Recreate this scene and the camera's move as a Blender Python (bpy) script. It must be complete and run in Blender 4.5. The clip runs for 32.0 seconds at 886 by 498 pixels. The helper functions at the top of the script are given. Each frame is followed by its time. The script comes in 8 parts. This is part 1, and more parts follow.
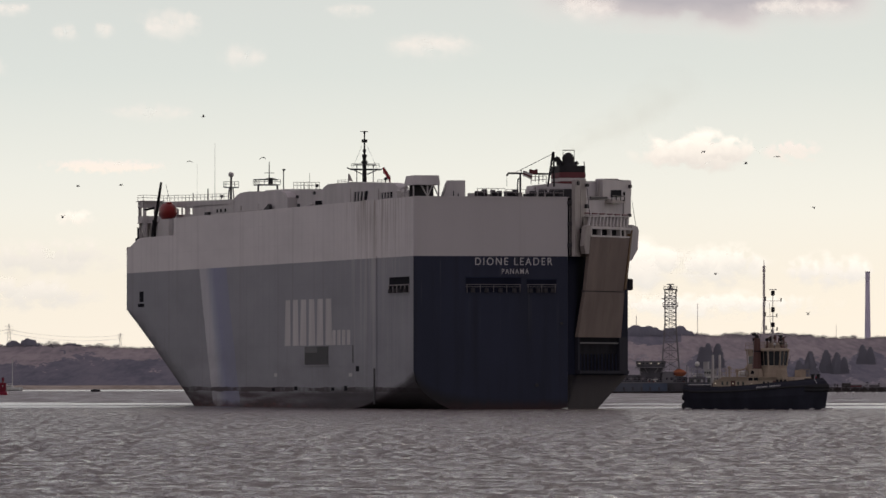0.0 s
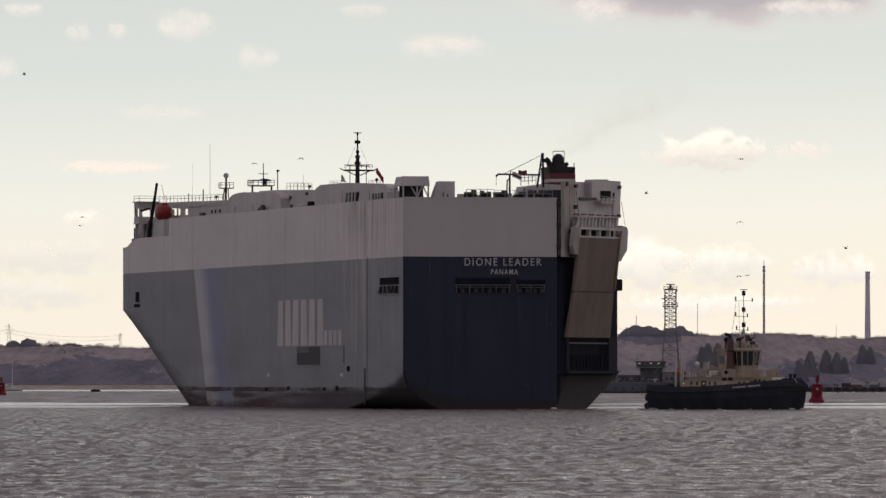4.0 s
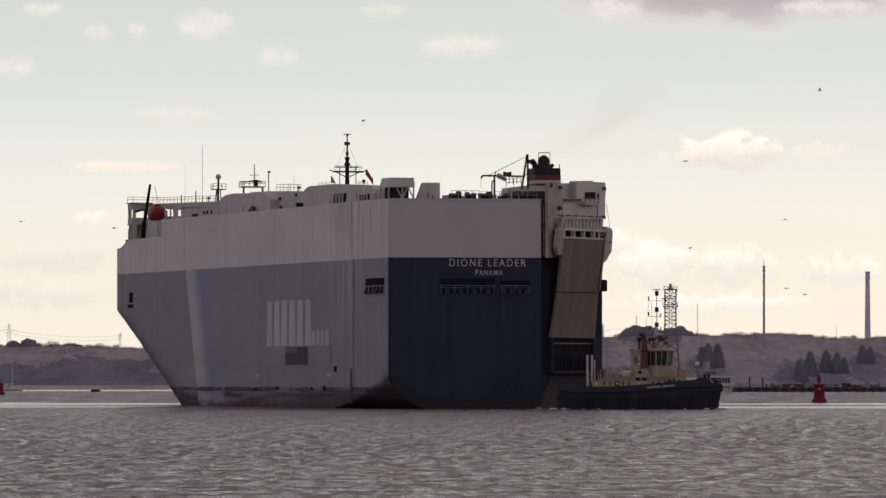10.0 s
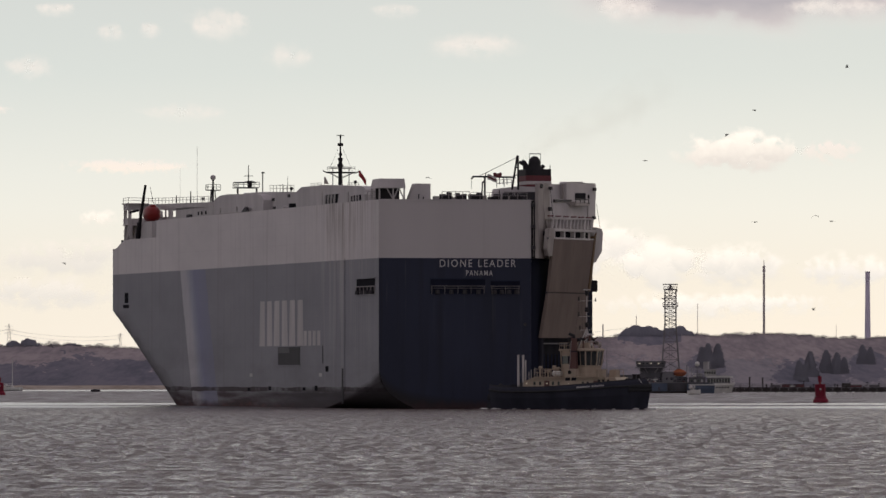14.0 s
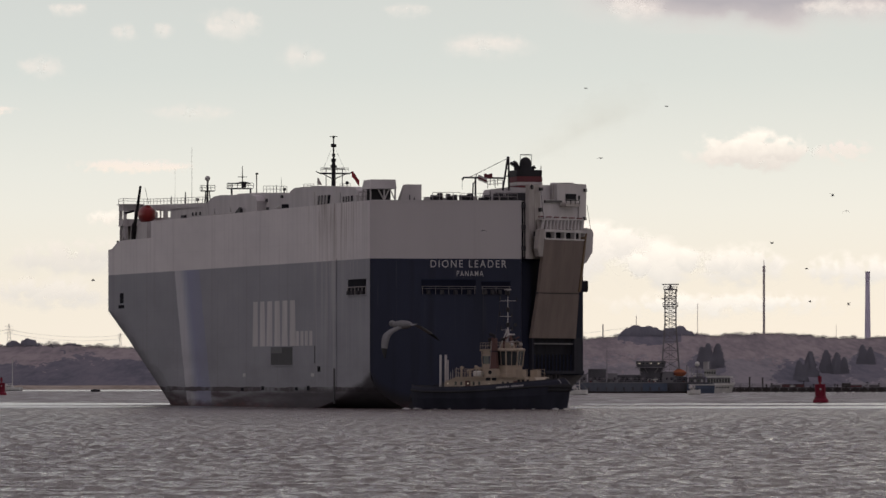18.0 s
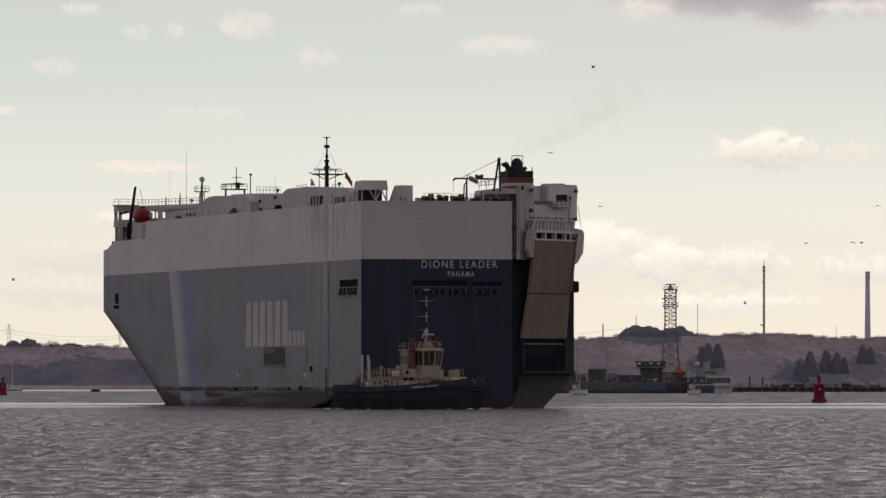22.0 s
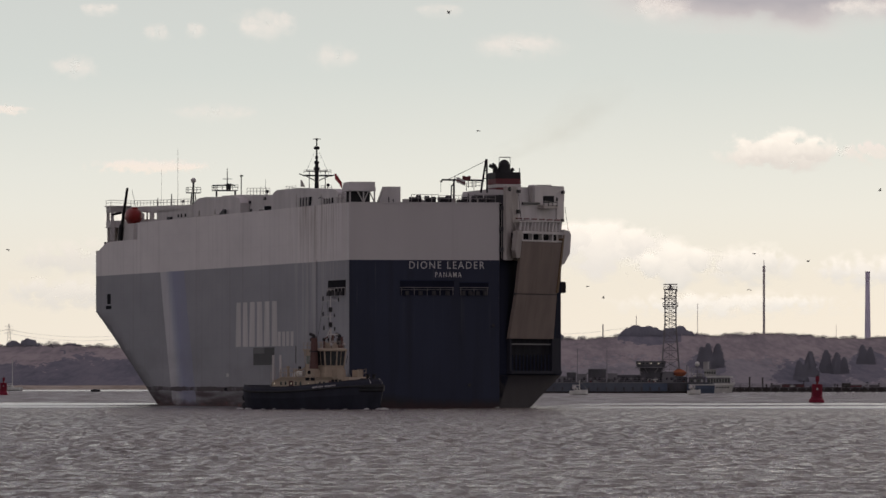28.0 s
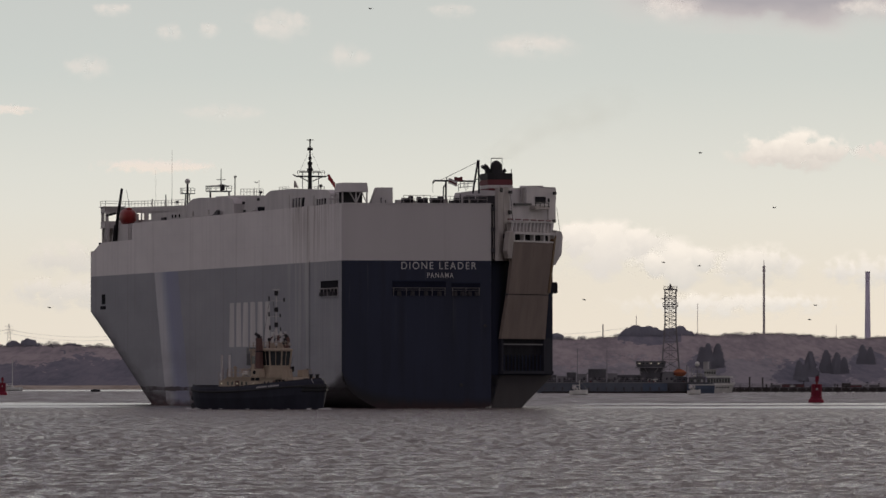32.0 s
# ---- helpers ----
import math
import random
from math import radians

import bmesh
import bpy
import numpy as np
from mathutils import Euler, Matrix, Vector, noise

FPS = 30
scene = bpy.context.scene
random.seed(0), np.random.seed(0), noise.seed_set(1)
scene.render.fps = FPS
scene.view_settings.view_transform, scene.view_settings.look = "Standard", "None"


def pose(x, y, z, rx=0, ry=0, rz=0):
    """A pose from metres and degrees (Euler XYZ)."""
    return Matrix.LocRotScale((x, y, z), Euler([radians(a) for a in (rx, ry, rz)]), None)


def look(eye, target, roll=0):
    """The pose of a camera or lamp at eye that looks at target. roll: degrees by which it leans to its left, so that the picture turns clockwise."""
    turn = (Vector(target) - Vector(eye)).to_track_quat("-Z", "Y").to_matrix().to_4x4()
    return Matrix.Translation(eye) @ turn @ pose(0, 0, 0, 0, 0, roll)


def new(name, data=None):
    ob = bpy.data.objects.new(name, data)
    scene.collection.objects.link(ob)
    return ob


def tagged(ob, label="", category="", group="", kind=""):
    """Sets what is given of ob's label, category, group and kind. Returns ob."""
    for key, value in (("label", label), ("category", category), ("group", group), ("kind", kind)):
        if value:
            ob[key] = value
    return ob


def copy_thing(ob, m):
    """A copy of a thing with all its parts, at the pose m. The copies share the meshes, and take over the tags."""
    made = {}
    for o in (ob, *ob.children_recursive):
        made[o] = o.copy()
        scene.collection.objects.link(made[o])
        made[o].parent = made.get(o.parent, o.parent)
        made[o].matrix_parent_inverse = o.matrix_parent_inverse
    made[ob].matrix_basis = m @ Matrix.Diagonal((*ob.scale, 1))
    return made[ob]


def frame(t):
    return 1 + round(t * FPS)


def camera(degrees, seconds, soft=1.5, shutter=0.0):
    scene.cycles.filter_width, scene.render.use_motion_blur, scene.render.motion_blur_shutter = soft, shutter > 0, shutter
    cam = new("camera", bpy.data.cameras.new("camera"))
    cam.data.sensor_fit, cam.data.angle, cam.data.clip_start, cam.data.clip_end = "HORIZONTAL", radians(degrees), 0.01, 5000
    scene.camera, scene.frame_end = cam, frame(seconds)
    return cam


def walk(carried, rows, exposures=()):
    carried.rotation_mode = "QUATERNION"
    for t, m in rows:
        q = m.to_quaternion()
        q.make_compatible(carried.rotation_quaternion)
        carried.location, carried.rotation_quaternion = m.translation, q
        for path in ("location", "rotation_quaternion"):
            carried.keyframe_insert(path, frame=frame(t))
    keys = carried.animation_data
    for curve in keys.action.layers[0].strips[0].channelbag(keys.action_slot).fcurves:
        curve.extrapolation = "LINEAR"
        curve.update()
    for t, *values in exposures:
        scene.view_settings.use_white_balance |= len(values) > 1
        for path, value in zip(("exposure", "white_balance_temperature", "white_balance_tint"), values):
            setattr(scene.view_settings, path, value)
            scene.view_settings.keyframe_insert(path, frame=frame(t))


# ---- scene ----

# ============ camera: stands still on the near shore ============
cam = camera(5.8286, 32.0, soft=1.5, shutter=0.0)
EYE_Z = 3.692                  # height of the lens over the water
FOCAL, HORIZON = 15400.0, 672.85     # the lens, and the row of the true horizon, in a picture 1568 wide
CAM_POSE = pose(0, 0, EYE_Z, 90.8626, 0, 0)
walk(cam, [(0.0, CAM_POSE), (32.0, CAM_POSE)],
     exposures=[(0.0, 0.0), (14.0, -0.02), (22.0, -0.10), (26.0, -0.10), (29.0, -0.15), (32.0, -0.25)])

# ============ world and sun ============
SUN_AZ, SUN_EL = radians(28), radians(15)     # clockwise from the line of sight
world = bpy.data.worlds.new("world")
scene.world = world
world.use_nodes = True


def build_world():
    nt = world.node_tree
    nt.nodes.clear()
    out = nt.nodes.new("ShaderNodeOutputWorld")
    sky = nt.nodes.new("ShaderNodeTexSky")
    sky.sky_type = 'NISHITA'
    sky.sun_disc = False
    sky.sun_elevation = SUN_EL
    sky.sun_rotation = SUN_AZ
    sky.air_density, sky.dust_density = 1.0, 0.4
    b1 = nt.nodes.new("ShaderNodeBackground")
    b1.inputs["Strength"].default_value = 0.05
    nt.links.new(sky.outputs[0], b1.inputs["Color"])
    tc = nt.nodes.new("ShaderNodeTexCoord")
    sep = nt.nodes.new("ShaderNodeSeparateXYZ")
    nt.links.new(tc.outputs["Generated"], sep.inputs[0])
    ramp = nt.nodes.new("ShaderNodeValToRGB")
    el = ramp.color_ramp.elements
    el[0].position, el[0].color = 0.0, (1.06, 0.99, 0.89, 1)
    el[1].position, el[1].color = 1.0, (0.40, 0.35, 0.395, 1)
    for pos, col in ((0.0109, (1.0, 0.95, 0.86, 1)), (0.0212, (0.945, 0.96, 0.92, 1)), (0.0359, (0.745, 0.805, 0.81, 1)),
                     (0.085, (0.58, 0.54, 0.57, 1)), (0.3, (0.40, 0.352, 0.395, 1))):
        e = el.new(pos)
        e.color = col
    nt.links.new(sep.outputs["Z"], ramp.inputs["Fac"])
    b2 = nt.nodes.new("ShaderNodeBackground")
    b2.inputs["Strength"].default_value = 1.0
    nt.links.new(ramp.outputs["Color"], b2.inputs["Color"])
    add = nt.nodes.new("ShaderNodeMixShader")      # bright haze over the clear sky
    add.inputs["Fac"].default_value = 0.8
    nt.links.new(b1.outputs[0], add.inputs[1])
    nt.links.new(b2.outputs[0], add.inputs[2])
    nt.links.new(add.outputs[0], out.inputs["Surface"])


build_world()
sun_data = bpy.data.lights.new("sun", 'SUN')
sun_data.energy = 0.6
sun_data.angle = radians(8)
sun_data.color = (1.0, 0.9, 0.76)
sun = new("sun", sun_data)
SUN_DIR = Vector((math.sin(SUN_AZ) * math.cos(SUN_EL), math.cos(SUN_AZ) * math.cos(SUN_EL), math.sin(SUN_EL)))
sun.matrix_world = look(SUN_DIR * 500, (0, 0, 0))


# ============ materials ============
class Mat:
    """Small wrapper to wire node materials."""

    def __init__(self, name, rough=0.6, metal=0.0, spec=0.3):
        self.m = bpy.data.materials.new(name)
        self.m.use_nodes = True
        self.nt = self.m.node_tree
        self.p = self.nt.nodes["Principled BSDF"]
        self.p.inputs["Roughness"].default_value = rough
        self.p.inputs["Metallic"].default_value = metal
        self.p.inputs["Specular IOR Level"].default_value = spec

    def node(self, kind, **inputs):
        n = self.nt.nodes.new("ShaderNode" + kind)
        for k, v in inputs.items():
            n.inputs[k.replace("_", " ")].default_value = v
        return n

    def link(self, a, b):
        self.nt.links.new(a, b)
        return self

    def coords(self, kind="Object"):
        return self.node("TexCoord").outputs[kind]

    def noise(self, scale, stretch=(1, 1, 1), detail=4.0, rough=0.55, kind="Object"):
        mp = self.node("Mapping", Scale=stretch)
        self.link(self.coords(kind), mp.inputs["Vector"])
        n = self.node("TexNoise", Scale=scale, Detail=detail, Roughness=rough)
        self.link(mp.outputs[0], n.inputs["Vector"])
        return n.outputs["Fac"]

    def ramp(self, fac, stops):
        r = self.node("ValToRGB")
        el = r.color_ramp.elements
        while len(el) < len(stops):
            el.new(0.5)
        for e, (pos, col) in zip(el, stops):
            e.position = pos
            e.color = (*col, 1) if len(col) == 3 else col
        self.link(fac, r.inputs["Fac"])
        return r.outputs["Color"]

    def math(self, op, a, b=0.0, clamp=False):
        n = self.node("Math")
        n.operation, n.use_clamp = op, clamp
        for i, v in enumerate((a, b)):
            if isinstance(v, (int, float)):
                n.inputs[i].default_value = v
            else:
                self.link(v, n.inputs[i])
        return n.outputs[0]

    def mix(self, fac, a, b):
        n = self.node("Mix")
        n.data_type = 'RGBA'
        for sock, v in ((n.inputs[0], fac), (n.inputs[6], a), (n.inputs[7], b)):
            if isinstance(v, (int, float)):
                sock.default_value = v
            elif isinstance(v, tuple):
                sock.default_value = (*v, 1)
            else:
                self.link(v, sock)
        return n.outputs[2]

    def colour(self, c):
        if isinstance(c, tuple):
            self.p.inputs["Base Color"].default_value = (*c, 1)
        else:
            self.link(c, self.p.inputs["Base Color"])
        return self

    def bump(self, h, strength=0.3, dist=0.05):
        b = self.node("Bump", Strength=strength, Distance=dist)
        self.link(h, b.inputs["Height"])
        self.link(b.outputs[0], self.p.inputs["Normal"])
        return self

    def rough(self, fac, lo, hi):
        mr = self.node("MapRange")
        mr.inputs["To Min"].default_value, mr.inputs["To Max"].default_value = lo, hi
        self.link(fac, mr.inputs["Value"])
        self.link(mr.outputs[0], self.p.inputs["Roughness"])
        return self


def paint(name, col, wear=(0.12, 0.07, 0.05), amount=0.35, rough=0.62, scale=0.6, vary=0.16, metal=0.0, spec=0.18):
    """Weathered paint: cloudy tone, vertical streaks, a little rust."""
    m = Mat(name, rough, metal, spec)
    tone = m.noise(scale, (1, 1, 0.35), 5)
    dark = tuple(c * (1 - vary) for c in col)
    light = tuple(min(1, c * (1 + vary * 0.7)) for c in col)
    base = m.ramp(tone, [(0.3, dark), (0.7, light)])
    streak = m.noise(scale * 3.5, (1.6, 1.6, 0.09), 3)
    f = m.ramp(streak, [(0.62, (0, 0, 0)), (0.8, (1, 1, 1))])
    k = m.math('MULTIPLY', f, amount, True)
    m.colour(m.mix(k, base, wear))
    m.rough(tone, rough - 0.1, rough + 0.15)
    m.bump(m.noise(scale * 2.2, (1, 1, 1), 3), 0.15, 0.03)
    return m.m


def hull_paint():
    """Car carrier's side: white above, grey below, pale and blue stripe, dark red boot-top, plate seams and run-off streaks."""
    m = Mat("carrier_side_paint", 0.7, 0.0, 0.12)
    sep = m.node("SeparateXYZ")
    m.link(m.coords(), sep.inputs[0])
    u, z = sep.outputs["X"], sep.outputs["Z"]
    tone = m.noise(0.16, (0.35, 1, 1), 5)
    fine = m.noise(1.1, (0.6, 1, 0.2), 4)
    white = m.ramp(tone, [(0.3, (0.64, 0.60, 0.585)), (0.7, (0.72, 0.675, 0.655))])
    grey = m.ramp(tone, [(0.3, (0.262, 0.261, 0.276)), (0.7, (0.318, 0.314, 0.330))])
    up = m.math('GREATER_THAN', z, 19.27)
    lean = m.math('MULTIPLY', m.math('SUBTRACT', 19.0, z), 0.50)
    s = m.math('ADD', m.math('ADD', u, lean), m.math('MULTIPLY', fine, 1.6))      # position along the slanted stripe
    stripe = m.ramp(m.math('DIVIDE', m.math('SUBTRACT', s, 114.2), 19.5, True),
                    [(0.0, (0.27, 0.275, 0.35)), (0.45, (0.27, 0.28, 0.39)), (0.6, (0.36, 0.365, 0.45)), (0.75, (0.52, 0.51, 0.53)), (1.0, (0.56, 0.54, 0.55))])
    in_all = m.math('MULTIPLY', m.math('GREATER_THAN', s, 114.9), m.math('LESS_THAN', s, 133.2))
    col = m.mix(m.math('MULTIPLY', in_all, m.math('ADD', m.math('MULTIPLY', fine, 0.35), 0.7), True), grey, stripe)
    col = m.mix(up, col, white)
    # dark rust streaks running down
    streak = m.noise(0.55, (1.0, 1.0, 0.06), 4)
    k = m.math('MULTIPLY', m.ramp(streak, [(0.54, (0, 0, 0)), (0.76, (1, 1, 1))]), 0.20)
    col = m.mix(k, col, (0.13, 0.10, 0.085))
    # chalky run-off below the after deck, and thin brown streaks under the rail
    aft = m.math('SUBTRACT', 1.0, m.math('DIVIDE', m.math('ABSOLUTE', m.math('SUBTRACT', u, 22.0)), 24.0), True)
    chalk = m.noise(0.9, (1.0, 1.0, 0.045), 3)
    k = m.math('MULTIPLY', m.ramp(chalk, [(0.47, (0, 0, 0)), (0.60, (1, 1, 1))]), m.math('MULTIPLY', aft, m.math('DIVIDE', z, 19.0, True)))
    col = m.mix(m.math('MULTIPLY', k, 0.5, True), col, (0.55, 0.53, 0.51))
    rust = m.noise(1.7, (1.0, 1.0, 0.05), 3)
    k = m.math('MULTIPLY', m.ramp(rust, [(0.50, (0, 0, 0)), (0.62, (1, 1, 1))]), m.math('MULTIPLY', aft, m.math('DIVIDE', m.math('SUBTRACT', z, 17.0), 9.0, True)))
    col = m.mix(m.math('MULTIPLY', k, 0.7, True), col, (0.20, 0.145, 0.10))
    # broad grimy patches low on the side
    grime = m.ramp(m.noise(0.22, (0.3, 1, 1.2), 6), [(0.45, (0, 0, 0)), (0.7, (1, 1, 1))])
    col = m.mix(m.math('MULTIPLY', grime, m.math('ADD', m.math('MULTIPLY', m.math('SUBTRACT', 1.0, m.math('DIVIDE', z, 12.0), True), 0.36), 0.07)), col, (0.15, 0.14, 0.15))
    # plate seams, every 12 m and at each deck
    fu = m.math('FRACT', m.math('DIVIDE', u, 12.2))
    fz = m.math('FRACT', m.math('DIVIDE', z, 2.72))
    seam = m.math('MAXIMUM', m.math('LESS_THAN', fu, 0.018), m.math('LESS_THAN', fz, 0.025))
    col = m.mix(m.math('MULTIPLY', seam, 0.05), col, (0.06, 0.06, 0.06))
    # dark band for the shade of the bow's flare, put into the paint
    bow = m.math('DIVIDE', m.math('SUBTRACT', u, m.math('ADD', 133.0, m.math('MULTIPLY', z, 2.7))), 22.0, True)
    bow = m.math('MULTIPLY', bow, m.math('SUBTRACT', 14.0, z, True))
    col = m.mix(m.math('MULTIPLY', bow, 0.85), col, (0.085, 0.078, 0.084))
    # worn boot-top: broken dark line, grimy grey under it, red towards the water, black under the counter
    rag = m.noise(0.35, (0.3, 1, 1.5), 6)
    belt = m.math('LESS_THAN', m.math('ABSOLUTE', m.math('SUBTRACT', z, 2.45)), m.math('MULTIPLY', rag, 0.62))
    col = m.mix(m.math('MULTIPLY', belt, m.ramp(m.noise(0.11, (1, 1, 1), 5), [(0.36, (0, 0, 0)), (0.52, (0.9, 0.9, 0.9))])), col, (0.050, 0.036, 0.037))
    below = m.math('MULTIPLY', m.math('SUBTRACT', m.math('ADD', 2.0, rag), z), 1.6, True)
    bare = m.math('SUBTRACT', 1.0, m.math('MULTIPLY', in_all, 0.6))
    col = m.mix(m.math('MULTIPLY', m.math('MULTIPLY', below, bare), m.ramp(m.noise(0.45, (0.14, 1, 2.6), 6), [(0.36, (0.42, 0.42, 0.42)), (0.62, (1, 1, 1))]), True), col, (0.072, 0.052, 0.056))
    wet = m.math('MULTIPLY', m.math('SUBTRACT', m.math('MULTIPLY', rag, 2.0), z), 1.4, True)
    red = m.ramp(m.noise(0.8, (0.4, 1, 2.0), 5), [(0.35, (0.03, 0.022, 0.023)), (0.58, (0.085, 0.042, 0.042)), (0.74, (0.15, 0.05, 0.048))])
    col = m.mix(m.math('MULTIPLY', wet, 0.9), col, red)
    # black bottom paint, rising in a cusp towards the stern corner; the tuck's shade is painted in
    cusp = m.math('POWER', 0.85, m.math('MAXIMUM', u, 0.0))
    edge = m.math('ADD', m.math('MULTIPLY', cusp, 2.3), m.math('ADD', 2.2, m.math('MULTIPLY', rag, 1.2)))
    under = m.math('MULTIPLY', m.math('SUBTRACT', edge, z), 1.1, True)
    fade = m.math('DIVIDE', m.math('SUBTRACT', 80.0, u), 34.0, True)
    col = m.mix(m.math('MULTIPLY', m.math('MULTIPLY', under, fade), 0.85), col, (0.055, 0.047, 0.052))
    m.colour(col)
    m.rough(tone, 0.62, 0.8)
    m.bump(m.noise(0.5, (1, 1, 1), 3), 0.25, 0.08)
    return m.m


def transom_paint():
    """Navy stern plating, streaked, going over to black bottom paint along the curve of the counter."""
    m = Mat("transom_navy_paint", 0.5, 0.0, 0.2)
    sep = m.node("SeparateXYZ")
    m.link(m.coords(), sep.inputs[0])
    v, z = sep.outputs["Y"], sep.outputs["Z"]
    tone = m.noise(0.15, (1, 1, 0.35), 5)
    col = m.ramp(tone, [(0.3, (0.022, 0.025, 0.045)), (0.7, (0.030, 0.034, 0.060))])
    streak = m.noise(0.6, (1, 1, 0.06), 4)
    k = m.math('MULTIPLY', m.ramp(streak, [(0.5, (0, 0, 0)), (0.72, (1, 1, 1))]), 0.45)
    col = m.mix(k, col, (0.016, 0.016, 0.022))
    pale = m.noise(1.3, (1, 1, 0.05), 3)
    k = m.math('MULTIPLY', m.ramp(pale, [(0.6, (0, 0, 0)), (0.75, (1, 1, 1))]), m.math('DIVIDE', m.math('SUBTRACT', z, 8.0), 30.0, True))
    col = m.mix(k, col, (0.16, 0.15, 0.16))
    rise = m.math('MULTIPLY', m.math('POWER', 0.73, m.math('SUBTRACT', 16.13, v)), 3.6)
    edge = m.math('ADD', rise, m.math('ADD', m.math('MULTIPLY', tone, 1.0), 0.9))
    col = m.mix(m.math('MULTIPLY', m.math('SUBTRACT', edge, z), 0.8, True), col, (0.022, 0.020, 0.022))
    wet = m.math('MULTIPLY', m.math('SUBTRACT', m.math('MULTIPLY', streak, 2.2), z), 1.2, True)
    col = m.mix(m.math('MULTIPLY', wet, 0.45), col, (0.06, 0.026, 0.028))
    m.colour(col)
    m.rough(tone, 0.4, 0.6)
    m.bump(m.noise(0.4, (1, 1, 1), 3), 0.2, 0.06)
    return m.m


M = {}
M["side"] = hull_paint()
M["transom"] = transom_paint()
M["white"] = paint("weathered_white_paint", (0.53, 0.492, 0.482), amount=0.3, scale=0.3)
M["white_dim"] = paint("grimy_white_paint", (0.50, 0.465, 0.45), amount=0.45, scale=0.4)
M["blue"] = paint("navy_hull_paint", (0.025, 0.029, 0.052), wear=(0.012, 0.012, 0.016), amount=0.5, scale=0.15, vary=0.2, rough=0.7, spec=0.06)
# darker copy of the navy, with the quarter wall's shade in it
M["quarter"] = paint("shaded_navy_paint", (0.017, 0.019, 0.032), wear=(0.03, 0.022, 0.024), amount=0.3, scale=0.2, vary=0.25, rough=0.85, spec=0.02)
M["transom_white"] = paint("transom_white_paint", (0.50, 0.465, 0.455), amount=0.1, scale=0.12, vary=0.06)
M["boot"] = paint("black_boot_top", (0.050, 0.045, 0.048), wear=(0.075, 0.032, 0.030), amount=0.5, scale=0.3, spec=0.05, rough=0.8)
M["deck"] = paint("deck_paint", (0.10, 0.11, 0.10), amount=0.3)
M["ramp"] = paint("tan_ramp_plating", (0.205, 0.162, 0.140), wear=(0.11, 0.070, 0.055), amount=0.4, scale=0.3, vary=0.2, rough=0.8, spec=0.06)
M["jamb_grey"] = paint("dull_blue_grey_jamb_paint", (0.034, 0.034, 0.044), wear=(0.03, 0.022, 0.022), amount=0.3, scale=0.5, rough=0.9, spec=0.02)
M["ramp_rust"] = paint("rust_edge", (0.15, 0.095, 0.05), amount=0.5)
# near-black, laid flat to stand in for the shade inside openings
M["dark"] = paint("dark_opening_paint", (0.020, 0.020, 0.024), amount=0.2, vary=0.3, rough=0.92, spec=0.02)
M["steel"] = paint("dark_grey_steel", (0.055, 0.052, 0.055), amount=0.3, metal=0.2)
M["black"] = paint("sooty_black", (0.024, 0.022, 0.024), amount=0.2, vary=0.4)
M["red_band"] = paint("faded_red_paint", (0.14, 0.042, 0.048), amount=0.3)
M["boat_red"] = paint("dark_red_grp", (0.22, 0.025, 0.022), amount=0.15, rough=0.35)
M["rail"] = paint("rail_paint", (0.33, 0.30, 0.29), amount=0.2)
M["mooring_rail"] = paint("dull_rail_paint", (0.16, 0.15, 0.15), amount=0.3)
M["letters"] = paint("pale_lettering", (0.50, 0.475, 0.47), amount=0.2)
M["logo"] = paint("pale_grey_emblem", (0.53, 0.497, 0.485), wear=(0.27, 0.26, 0.27), amount=0.55, scale=0.35)
M["tug_hull"] = paint("tug_blue_black_hull", (0.028, 0.029, 0.042), wear=(0.03, 0.022, 0.02), amount=0.3, scale=0.5, vary=0.3)
M["buff"] = paint("buff_superstructure", (0.375, 0.302, 0.232), wear=(0.2, 0.11, 0.06), amount=0.3, scale=0.8)
M["buff_dark"] = paint("brown_funnel_paint", (0.115, 0.062, 0.055), amount=0.3, scale=0.9)
M["rubber"] = paint("black_rubber", (0.034, 0.034, 0.037), amount=0.2, rough=0.8, vary=0.3)
M["buoy_red"] = paint("buoy_red_paint", (0.20, 0.016, 0.035), wear=(0.11, 0.015, 0.018), amount=0.4, scale=1.2)
# greyed blue: haze over the moored craft is put into the colour
M["blue_hull"] = paint("hazed_blue_hull", (0.112, 0.122, 0.146), wear=(0.05, 0.05, 0.06), amount=0.5, scale=0.4)
M["orange"] = paint("orange_grp", (0.36, 0.12, 0.055), amount=0.2, scale=0.7)
M["boat_white"] = paint("white_grp", (0.62, 0.60, 0.56), amount=0.15, scale=0.8)
# tower steel lightened: distance haze is mixed into the colour
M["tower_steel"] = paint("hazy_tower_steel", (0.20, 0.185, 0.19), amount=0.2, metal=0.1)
# the next two greys are lightened to carry distance haze
M["ship_grey"] = paint("hazed_ship_grey", (0.20, 0.19, 0.20), wear=(0.12, 0.09, 0.08), amount=0.4, scale=0.4)
M["ship_dark"] = paint("hazed_deckhouse_paint", (0.090, 0.086, 0.094), wear=(0.13, 0.11, 0.10), amount=0.4, scale=0.5, vary=0.3)
M["blue_patch"] = paint("fresh_blue_hull_paint", (0.095, 0.118, 0.165), amount=0.5, scale=0.4)
M["ferry_white"] = paint("dulled_ferry_white", (0.36, 0.345, 0.335), wear=(0.16, 0.13, 0.11), amount=0.4, scale=0.7)
M["jetty_grey"] = paint("weathered_grey_timber", (0.13, 0.12, 0.122), amount=0.4, scale=0.6, rough=0.8)
# lavender-pale base colour holds the distance haze
M["concrete"] = paint("hazed_concrete", (0.55, 0.50, 0.60), amount=0.08, scale=0.08)
M["timber"] = paint("wet_jetty_timber", (0.05, 0.042, 0.04), amount=0.4, scale=0.7, rough=0.8)
